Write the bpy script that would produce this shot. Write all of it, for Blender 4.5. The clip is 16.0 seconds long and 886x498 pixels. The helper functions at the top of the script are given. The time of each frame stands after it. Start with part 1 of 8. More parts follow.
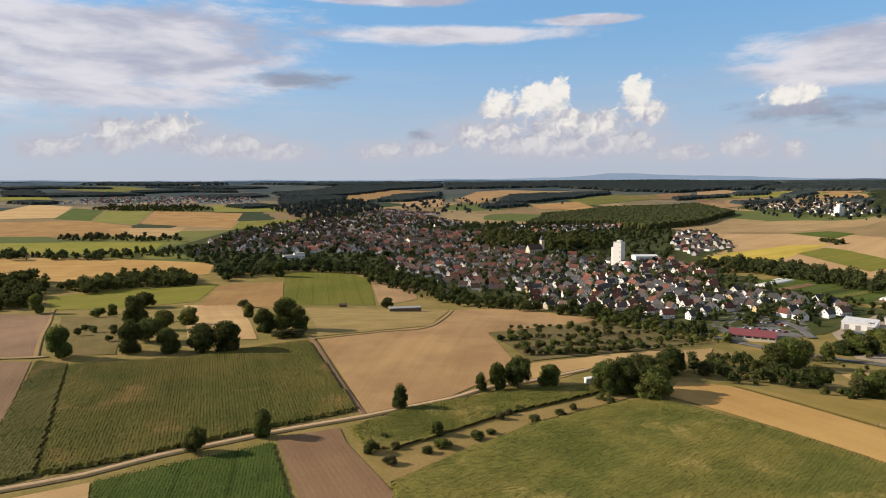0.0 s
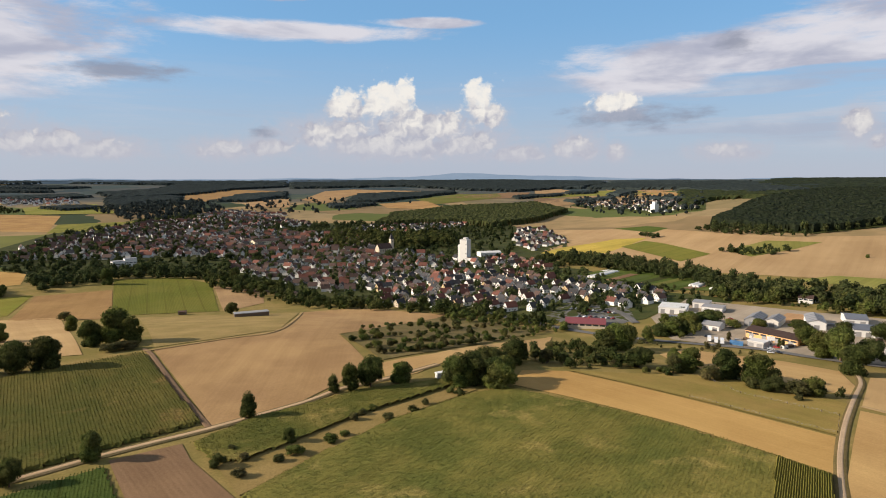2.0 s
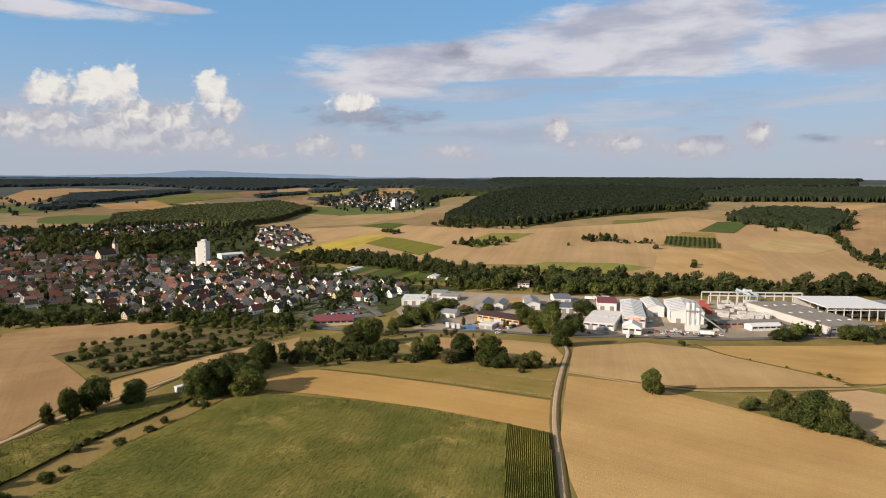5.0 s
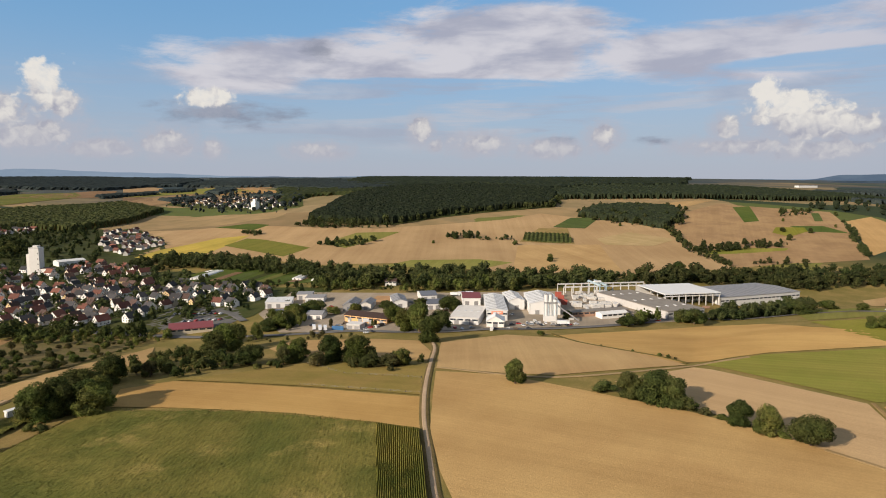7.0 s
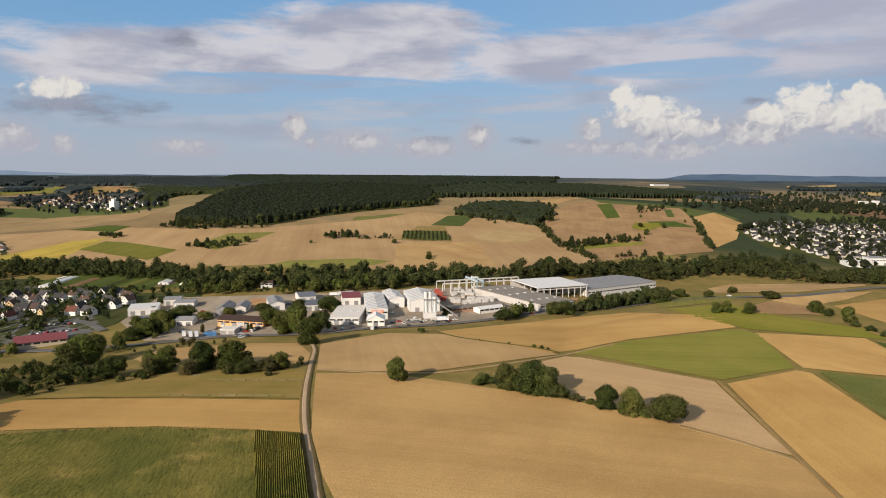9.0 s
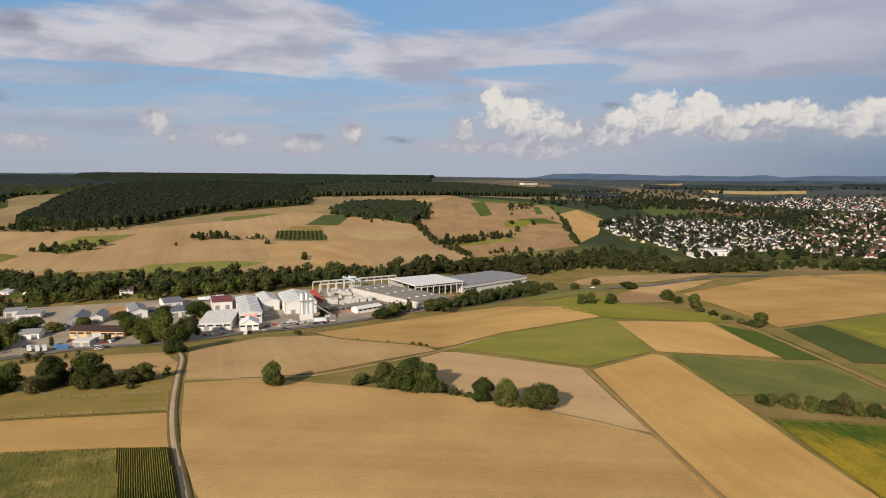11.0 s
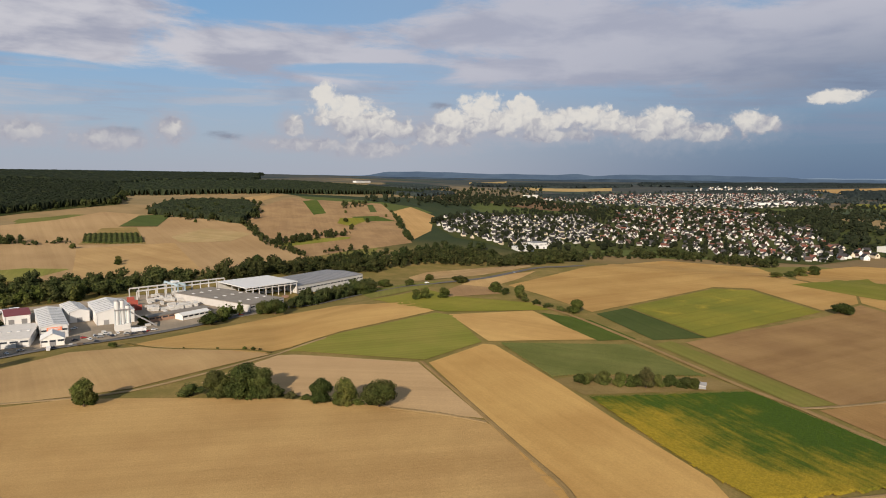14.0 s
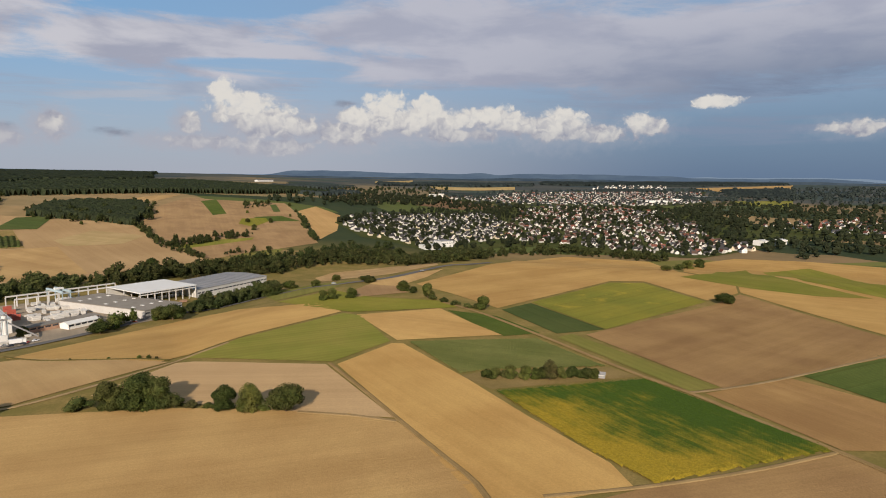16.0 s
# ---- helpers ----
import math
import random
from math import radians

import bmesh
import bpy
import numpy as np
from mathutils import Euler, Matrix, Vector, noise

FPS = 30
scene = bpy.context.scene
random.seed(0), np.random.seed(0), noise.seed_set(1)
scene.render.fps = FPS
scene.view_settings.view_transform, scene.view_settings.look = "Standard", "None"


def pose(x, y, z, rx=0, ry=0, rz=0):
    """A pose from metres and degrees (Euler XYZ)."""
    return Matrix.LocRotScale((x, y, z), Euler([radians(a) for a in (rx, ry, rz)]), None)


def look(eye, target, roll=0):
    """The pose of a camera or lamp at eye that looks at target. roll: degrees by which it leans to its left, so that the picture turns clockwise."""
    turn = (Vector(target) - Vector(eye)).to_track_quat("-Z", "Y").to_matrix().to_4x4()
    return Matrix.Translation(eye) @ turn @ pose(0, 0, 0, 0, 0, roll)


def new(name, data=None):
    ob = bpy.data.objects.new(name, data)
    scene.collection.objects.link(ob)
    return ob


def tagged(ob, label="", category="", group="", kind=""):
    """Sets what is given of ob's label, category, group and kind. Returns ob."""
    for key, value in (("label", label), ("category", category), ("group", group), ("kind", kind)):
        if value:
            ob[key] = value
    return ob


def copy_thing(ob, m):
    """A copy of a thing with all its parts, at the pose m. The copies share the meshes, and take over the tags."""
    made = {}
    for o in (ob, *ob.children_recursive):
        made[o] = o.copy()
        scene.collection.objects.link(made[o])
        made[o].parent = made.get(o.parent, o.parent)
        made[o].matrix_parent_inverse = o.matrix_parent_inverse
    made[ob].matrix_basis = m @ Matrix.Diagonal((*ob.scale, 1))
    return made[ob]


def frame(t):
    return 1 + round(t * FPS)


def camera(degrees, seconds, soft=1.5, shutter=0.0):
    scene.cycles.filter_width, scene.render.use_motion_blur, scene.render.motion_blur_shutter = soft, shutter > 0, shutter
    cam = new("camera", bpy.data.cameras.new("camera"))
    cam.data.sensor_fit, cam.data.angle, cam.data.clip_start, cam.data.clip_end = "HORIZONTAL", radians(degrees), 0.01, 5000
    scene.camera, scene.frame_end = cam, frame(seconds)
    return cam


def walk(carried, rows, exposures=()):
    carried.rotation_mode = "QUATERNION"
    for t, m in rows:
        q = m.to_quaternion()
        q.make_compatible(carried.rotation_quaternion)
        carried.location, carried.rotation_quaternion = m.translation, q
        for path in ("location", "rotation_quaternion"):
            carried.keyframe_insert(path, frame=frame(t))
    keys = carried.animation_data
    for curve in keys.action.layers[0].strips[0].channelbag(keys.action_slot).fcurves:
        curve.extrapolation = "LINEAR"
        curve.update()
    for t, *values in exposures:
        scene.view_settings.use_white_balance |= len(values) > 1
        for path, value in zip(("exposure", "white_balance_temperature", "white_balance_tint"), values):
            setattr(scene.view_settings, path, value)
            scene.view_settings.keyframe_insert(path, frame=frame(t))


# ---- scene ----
# ---- camera: hovers and pans ----
cam = camera(69.44, 16.0, soft=1.0)
EYE_HEIGHT = 100.0
ROWS = [
    (0.0, 0.010, -6.100, -0.101),
    (0.5, -2.174, -6.113, -0.074),
    (1.0, -4.718, -6.142, -0.072),
    (1.5, -9.124, -6.161, -0.013),
    (2.0, -13.475, -6.157, 0.008),
    (2.5, -17.517, -6.187, 0.045),
    (3.0, -21.368, -6.204, 0.080),
    (3.5, -25.302, -6.210, 0.133),
    (4.0, -29.144, -6.221, 0.185),
    (6.5, -45.275, -6.279, 0.237),
    (7.0, -48.127, -6.290, 0.209),
    (7.5, -50.835, -6.322, 0.257),
    (8.0, -53.547, -6.326, 0.283),
    (8.5, -56.258, -6.348, 0.309),
    (9.0, -58.987, -6.364, 0.342),
    (11.5, -72.562, -6.407, 0.489),
    (12.0, -74.952, -6.421, 0.537),
    (12.5, -77.476, -6.441, 0.537),
    (13.0, -79.975, -6.441, 0.580),
    (13.5, -82.419, -6.441, 0.583),
    (14.0, -84.856, -6.452, 0.628),
    (14.5, -87.177, -6.450, 0.639),
    (15.0, -89.219, -6.439, 0.642),
    (15.5, -91.230, -6.439, 0.644),
    (16.0, -93.210, -6.446, 0.673),
]
walk(cam, [(t, pose(0, 0, EYE_HEIGHT) @ pose(0, 0, 0, 0, 0, yaw) @ pose(0, 0, 0, 90 + pitch) @ pose(0, 0, 0, 0, 0, roll)) for t, yaw, pitch, roll in ROWS],
     exposures=[(0.0, 0.64), (4.0, 0.56), (8.0, 0.42), (12.0, 0.34), (16.0, 0.30)])

# ---- sun ----
SUN_BEARING, SUN_HEIGHT = -81.0, 24.0
sun = new("sun", bpy.data.lights.new("sun", "SUN"))
sun.data.energy, sun.data.angle, sun.data.color = 4.6, radians(0.6), (1.0, 0.86, 0.70)
sun.matrix_world = look((0, 0, 0), (-math.sin(radians(SUN_BEARING)) * math.cos(radians(SUN_HEIGHT)), -math.cos(radians(SUN_BEARING)) * math.cos(radians(SUN_HEIGHT)), -math.sin(radians(SUN_HEIGHT))))
# sky colours, before the sky's strength of 0.1
SKY_TINT, BLUE = (0.62, 0.86, 1.0), (1.55, 3.0, 4.75)
HAZE, STORM, VEIL, MURK = (3.2, 3.3, 3.85), (0.85, 1.3, 2.15), (2.7, 2.9, 3.4), (3.3, 3.35, 3.85)
SHEET_LIGHT, SHEET_DARK, SHRED = (4.8, 4.65, 4.95), (2.9, 2.95, 3.6), (1.8, 1.95, 2.5)
HEAP_LIT, HEAP_SHADE = (5.8, 5.55, 5.2), (2.75, 2.8, 3.35)

# ---- sky with clouds, in degrees of bearing and height ----
world = bpy.data.worlds.new("sky")
scene.world = world
world.use_nodes = True
wt = world.node_tree
wt.nodes.clear()


def wnode(kind, **sets):
    n = wt.nodes.new(kind)
    for k, v in sets.items():
        setattr(n, k, v)
    return n


def wplug(socket, v):
    if isinstance(v, (int, float)):
        socket.default_value = v
    elif isinstance(v, tuple):
        socket.default_value = (*v, 1) if socket.type == "RGBA" else v
    else:
        wt.links.new(v, socket)


def wmath(op, a, b=0.0, c=0.0):
    n = wnode("ShaderNodeMath", operation=op)
    for i, v in enumerate((a, b, c)):
        wplug(n.inputs[i], v)
    return n.outputs[0]


def wramp(f, lo, hi, a=0.0, b=1.0):
    n = wnode("ShaderNodeMapRange", interpolation_type="SMOOTHSTEP")
    for i, v in enumerate((f, lo, hi, a, b)):
        wplug(n.inputs[i], v)
    return n.outputs[0]


def wmix(f, a, b):
    n = wnode("ShaderNodeMix", data_type="RGBA")
    wplug(n.inputs[0], f)
    wplug(n.inputs[6], a)
    wplug(n.inputs[7], b)
    return n.outputs[2]


def wnoise(vec, stretch, detail=5.0, rough=0.55, shift=(0, 0, 0), warp=0.0):
    m = wnode("ShaderNodeMapping")
    m.inputs["Scale"].default_value, m.inputs["Location"].default_value = (*stretch, 1), shift
    wplug(m.inputs[0], vec)
    n = wnode("ShaderNodeTexNoise", noise_dimensions="2D")
    wplug(n.inputs["Vector"], m.outputs[0])
    n.inputs["Scale"].default_value, n.inputs["Detail"].default_value, n.inputs["Roughness"].default_value = 1.0, detail, rough
    n.inputs["Distortion"].default_value = warp
    return n.outputs[0]


heading = wnode("ShaderNodeTexCoord").outputs["Generated"]
sep = wnode("ShaderNodeSeparateXYZ")
wplug(sep.inputs[0], heading)
bearing = wmath("MULTIPLY", wmath("ARCTAN2", sep.outputs[0], sep.outputs[1]), 180 / math.pi)
height = wmath("MULTIPLY", wmath("ARCSINE", sep.outputs[2]), 180 / math.pi)
comb = wnode("ShaderNodeCombineXYZ")
wplug(comb.inputs[0], bearing)
wplug(comb.inputs[1], height)
flat = comb.outputs[0]


def blob(total, b, e, w, h):
    """Adds one soft round body of cloud at bearing b, height e, with half sizes w and h."""
    s = wnode("ShaderNodeVectorMath", operation="SUBTRACT")
    wplug(s.inputs[0], flat)
    s.inputs[1].default_value = (b, e, 0)
    m = wnode("ShaderNodeVectorMath", operation="MULTIPLY")
    wplug(m.inputs[0], s.outputs[0])
    m.inputs[1].default_value = (1 / w, 1 / h, 0)
    ln = wnode("ShaderNodeVectorMath", operation="LENGTH")
    wplug(ln.inputs[0], m.outputs[0])
    v = wmath("SUBTRACT", 1.0, ln.outputs["Value"])
    return v if total is None else wmath("MAXIMUM", total, v)


sky = wnode("ShaderNodeTexSky")
sky.sky_type, sky.sun_disc = "NISHITA", False
sky.sun_elevation, sky.sun_rotation = radians(SUN_HEIGHT), radians(SUN_BEARING)
sky.air_density, sky.dust_density, sky.ozone_density = 1.0, 0.4, 3.0
tint = wnode("ShaderNodeMix", data_type="RGBA", blend_type="MULTIPLY")
tint.inputs[0].default_value = 1.0
wplug(tint.inputs[6], sky.outputs[0])
tint.inputs[7].default_value = (*SKY_TINT, 1)
air = wmix(0.6, tint.outputs[2], BLUE)
# haze low over the land
air = wmix(wmath("MULTIPLY", wmath("MULTIPLY", wramp(bearing, 45, 100), wramp(height, 34, 20)), 0.5), air, VEIL)
low = wmath("POWER", wramp(height, -2.0, 15.0, 1.0, 0.0), 1.15)
storm = wmath("MULTIPLY", wramp(bearing, 78, 118), wramp(height, 17, 4))
haze = wmix(storm, HAZE, STORM)
air = wmix(wmath("MULTIPLY", low, 0.92), air, haze)
# high sheets of cloud
sheet = None
sheet = blob(sheet, -27.4, 10.4, 21.3, 6.1)
sheet = blob(sheet, -28.8, 6.7, 16.8, 1.8)
sheet = blob(sheet, 0.8, 12.3, 16.8, 1.1)
sheet = blob(sheet, 12.9, 13.3, 7.6, 0.6)
sheet = blob(sheet, 31.5, 8.3, 10.0, 2.0)
sheet = blob(sheet, -4.1, 15.2, 10.2, 0.7)
sheet = blob(sheet, 38.2, 9.9, 19.3, 2.3)
sheet = blob(sheet, 53.2, 10.0, 16.8, 2.5)
sheet = blob(sheet, 52.8, 12.3, 16.8, 3.6)
sheet = blob(sheet, 44.9, 9.3, 26.4, 2.3)
sheet = blob(sheet, 74.0, 10.0, 17.8, 3.0)
sheet = blob(sheet, 52.3, 12.6, 16.2, 3.0)
sheet = blob(sheet, 52.7, 11.3, 19.3, 3.8)
sheet = blob(sheet, 69.3, 10.2, 20.3, 3.0)
sheet = blob(sheet, 99.1, 11.5, 21.3, 4.6)
sheet = blob(sheet, 70.5, 10.6, 20.3, 3.0)
sheet = blob(sheet, 93.8, 12.6, 22.8, 4.1)
sheet = blob(sheet, 112.7, 10.8, 25.4, 5.6)
sheet = blob(sheet, 124.6, 10.8, 20.3, 5.6)
sheet = blob(sheet, 98.7, 9.4, 25.4, 2.5)
sheet = blob(sheet, -43.0, 7.9, 20.3, 7.1)
# blue gaps torn in the sheets
gap = blob(None, 72.0, 15.0, 13.0, 2.6)
gap = blob(gap, 26.0, 14.6, 13.0, 3.4)
gap = blob(gap, 47.0, 7.9, 13.0, 0.9)
gap = blob(gap, 78.0, 9.0, 9.0, 0.9)
sheet = wmath("SUBTRACT", sheet, wmath("MULTIPLY", wmath("MAXIMUM", gap, 0.0), 1.5))
streak = wnoise(flat, (0.075, 0.34), 10.0, 0.68, (3.1, 7.7, 0), 0.25)
wisp = wnoise(flat, (0.22, 0.95), 8.0, 0.68, (9.1, 4.2, 0), 0.3)
veil = wramp(wmath("ADD", wmath("ADD", wmath("MULTIPLY", sheet, 0.95), streak), wmath("MULTIPLY", wmath("SUBTRACT", wisp, 0.5), 0.35)), 0.62, 1.05)
# level layers in the middle heights
layer = wnoise(flat, (0.045, 0.62), 9.0, 0.64, (5.4, 1.9, 0), 0.15)
layers = wmath("MULTIPLY", wmath("MULTIPLY", wramp(layer, 0.44, 0.66), wramp(bearing, 18, 45, 0.25, 0.8)), wmath("MULTIPLY", wramp(height, 1.5, 4.0), wramp(height, 11.0, 7.0)))
puff = wnoise(flat, (0.12, 0.42), 5.0, 0.52, (1.3, 2.2, 0), 0.2)
sheet_colour = wmix(wramp(wmath("ADD", wmath("MULTIPLY", puff, 0.9), wmath("MULTIPLY", wisp, 0.13)), 0.34, 0.66), SHEET_DARK, SHEET_LIGHT)
sheet_colour = wmix(wramp(bearing, 55, 95, 0.0, 0.55), sheet_colour, (3.3, 3.45, 4.25))
sheet_colour = wmix(wmath("MULTIPLY", wramp(bearing, 88, 125), wramp(height, 14, 5)), sheet_colour, STORM)
layer_colour = wmix(wramp(bearing, 80, 112), wmix(wramp(puff, 0.35, 0.65), (2.75, 2.85, 3.5), (3.9, 3.85, 4.2)), (1.9, 2.25, 3.1))
sky_colour = wmix(wmath("MULTIPLY", layers, 0.75), air, layer_colour)
sky_colour = wmix(wmath("MULTIPLY", wmath("MULTIPLY", veil, 0.94), wramp(height, 2.0, 7.0)), sky_colour, sheet_colour)
# the cloud goes on overhead and behind
over = wmath("MAXIMUM", wramp(height, 17, 26), wramp(wmath("ABSOLUTE", wmath("SUBTRACT", bearing, 45)), 95, 125))
sky_colour = wmix(wmath("MULTIPLY", over, wramp(wnoise(flat, (0.05, 0.08), 5.0, 0.6), 0.30, 0.60, 0.3, 0.8)), sky_colour, (2.55, 2.45, 2.45))
# small grey shreds
shred = None
shred = blob(shred, -12.8, 8.4, 5.8, 1.1)
shred = blob(shred, -2.2, 4.0, 1.5, 0.6)
shred = blob(shred, 30.0, 5.3, 7.6, 1.0)
shred = blob(shred, -2.1, 3.9, 1.5, 0.6)
shred = blob(shred, 29.6, 5.4, 6.6, 1.3)
shred = blob(shred, 37.4, 10.8, 2.0, 1.1)
shred = blob(shred, 84.6, 6.2, 1.5, 0.5)
shred = blob(shred, 37.7, 10.9, 2.0, 0.9)
shred = blob(shred, 66.3, 3.2, 2.0, 0.5)
shred = blob(shred, 58.2, 3.3, 2.0, 0.5)
shred = blob(shred, 84.7, 6.2, 1.5, 0.5)
sky_colour = wmix(wramp(wmath("ADD", shred, wmath("MULTIPLY", wmath("SUBTRACT", wnoise(flat, (0.3, 1.1), 5.0, 0.6), 0.5), 1.6)), 0.0, 0.9, 0.0, 0.8), sky_colour, SHRED)
# heaped clouds
heap = None
heap = blob(heap, -26.8, 3.6, 3.0, 1.6)
heap = blob(heap, -22.9, 3.9, 3.4, 1.7)
heap = blob(heap, -18.5, 2.9, 4.1, 1.2)
heap = blob(heap, -14.4, 2.4, 3.6, 0.9)
heap = blob(heap, -31.1, 2.6, 2.5, 1.0)
heap = blob(heap, 8.6, 6.9, 2.8, 2.6)
heap = blob(heap, 10.1, 7.9, 1.6, 1.5)
heap = blob(heap, 5.0, 6.3, 2.0, 1.6)
heap = blob(heap, 10.7, 4.9, 4.8, 1.7)
heap = blob(heap, 3.8, 4.0, 4.3, 1.5)
heap = blob(heap, 16.7, 7.1, 2.1, 2.1)
heap = blob(heap, 17.6, 5.8, 1.5, 1.3)
heap = blob(heap, 13.1, 4.7, 3.0, 1.7)
heap = blob(heap, 9.2, 3.0, 7.6, 1.4)
heap = blob(heap, 15.4, 3.2, 3.6, 1.5)
heap = blob(heap, -5.2, 2.5, 3.0, 0.9)
heap = blob(heap, -1.9, 2.8, 2.5, 0.8)
heap = blob(heap, 25.1, 2.7, 2.1, 1.2)
heap = blob(heap, 28.5, 2.3, 1.0, 0.8)
heap = blob(heap, 20.0, 2.3, 3.0, 0.8)
heap = blob(heap, 28.3, 6.5, 2.5, 1.1)
heap = blob(heap, 46.1, 4.3, 1.1, 1.4)
heap = blob(heap, 47.4, 2.9, 0.7, 0.6)
heap = blob(heap, 51.4, 3.0, 2.8, 1.0)
heap = blob(heap, 57.7, 2.6, 3.0, 0.9)
heap = blob(heap, 37.2, 2.3, 2.5, 0.8)
heap = blob(heap, 51.1, 3.0, 2.6, 1.0)
heap = blob(heap, 57.6, 2.6, 2.4, 0.8)
heap = blob(heap, 62.0, 3.6, 1.4, 1.2)
heap = blob(heap, 74.2, 6.8, 1.5, 1.4)
heap = blob(heap, 76.0, 5.5, 3.1, 1.8)
heap = blob(heap, 78.2, 4.4, 4.1, 1.7)
heap = blob(heap, 80.8, 3.9, 2.4, 0.9)
heap = blob(heap, 71.7, 4.2, 1.1, 1.2)
heap = blob(heap, 72.4, 2.7, 4.6, 0.7)
heap = blob(heap, 77.9, 2.3, 4.1, 0.9)
heap = blob(heap, 88.0, 5.7, 2.8, 1.8)
heap = blob(heap, 91.8, 6.2, 1.8, 1.3)
heap = blob(heap, 90.2, 4.9, 5.8, 1.5)
heap = blob(heap, 84.6, 3.7, 3.6, 1.4)
heap = blob(heap, 97.7, 5.2, 4.1, 1.1)
heap = blob(heap, 103.2, 4.4, 4.1, 1.7)
heap = blob(heap, 106.8, 3.8, 3.6, 1.0)
heap = blob(heap, 94.2, 3.7, 4.3, 0.7)
heap = blob(heap, 110.2, 4.4, 2.5, 1.2)
heap = blob(heap, 115.8, 6.3, 2.1, 0.7)
heap = blob(heap, 125.8, 4.0, 2.8, 0.7)
heap = blob(heap, 86.5, 4.9, 3.6, 1.3)
heap = blob(heap, 94.6, 4.9, 3.6, 1.2)
heap = blob(heap, 100.4, 4.5, 4.0, 1.0)


def wcells(vec, stretch, shift):
    """Round billows: one at each centre of an uneven grid."""
    m = wnode("ShaderNodeMapping")
    m.inputs["Scale"].default_value, m.inputs["Location"].default_value = (*stretch, 1), shift
    wplug(m.inputs[0], vec)
    v = wnode("ShaderNodeTexVoronoi", voronoi_dimensions="2D", feature="SMOOTH_F1")
    v.inputs["Scale"].default_value, v.inputs["Smoothness"].default_value = 1.0, 0.35
    wplug(v.inputs["Vector"], m.outputs[0])
    return wmath("SUBTRACT", 0.5, v.outputs["Distance"])


bend = wnode("ShaderNodeTexNoise", noise_dimensions="2D")
wplug(bend.inputs["Vector"], flat)
bend.inputs["Scale"].default_value, bend.inputs["Detail"].default_value = 0.9, 4.0
push = wnode("ShaderNodeVectorMath", operation="SCALE")
wplug(push.inputs[0], bend.outputs["Color"])
push.inputs["Scale"].default_value = 1.6
bent = wnode("ShaderNodeVectorMath", operation="ADD")
wplug(bent.inputs[0], flat)
wplug(bent.inputs[1], push.outputs[0])


def billows(shift):
    a = wmath("MULTIPLY", wcells(bent.outputs[0], (0.5, 0.62), (shift[0] * 0.5, shift[1] * 0.62, 0)), 0.75)
    b = wmath("MULTIPLY", wcells(bent.outputs[0], (1.3, 1.5), (3.3 + shift[0] * 1.3, 1.1 + shift[1] * 1.5, 0)), 0.30)
    c = wmath("MULTIPLY", wcells(bent.outputs[0], (3.1, 3.5), (7.1 + shift[0] * 3.1, 5.3 + shift[1] * 3.5, 0)), 0.09)
    return wmath("ADD", wmath("ADD", a, b), c)


lump = billows((0, 0))
lump_lit = billows((0.30, -0.25))
frill = wmath("SUBTRACT", wnoise(flat, (1.1, 1.3), 7.0, 0.6, (2.2, 6.1, 0)), 0.5)
body = wmath("ADD", wmath("ADD", heap, wmath("MULTIPLY", lump, 0.85)), wmath("MULTIPLY", frill, 0.55))
cover = wmath("MULTIPLY", wramp(body, 0.14, 0.52), wramp(frill, -0.35, 0.05, 0.75, 1.0))
# the dull murk in which the heaps stand
murk = wmath("MULTIPLY", wramp(wmath("ADD", heap, wmath("MULTIPLY", frill, 1.2)), -0.75, 0.35), wramp(bearing, 85, 112, 0.75, 0.25))
sky_colour = wmix(wmath("MULTIPLY", murk, wmath("MULTIPLY", wramp(height, 0.5, 2.0), wramp(height, 7.5, 4.0))), sky_colour, MURK)
relief = wmath("SUBTRACT", lump, lump_lit)
lit = wramp(wmath("ADD", wmath("ADD", wmath("MULTIPLY", relief, 0.95), wmath("MAXIMUM", wmath("MULTIPLY", wmath("SUBTRACT", height, wramp(bearing, 58, 72, 5.4, 4.0)), 0.19), -0.05)), wmath("MULTIPLY", heap, 0.35)), -0.22, 0.60)
heap_colour = wmix(lit, HEAP_SHADE, HEAP_LIT)
heap_colour = wmix(wmath("MULTIPLY", wramp(height, 5.4, 1.5, 0.0, 0.74), wramp(bearing, 66, 84, 1.0, 0.55)), heap_colour, wmix(storm, MURK, STORM))
sky_colour = wmix(wmath("MULTIPLY", cover, wramp(height, 0.6, 2.4)), sky_colour, heap_colour)
bg = wnode("ShaderNodeBackground")
wplug(bg.inputs[0], sky_colour)
bg.inputs[1].default_value = 0.1
wo = wnode("ShaderNodeOutputWorld")
wplug(wo.inputs[0], bg.outputs[0])


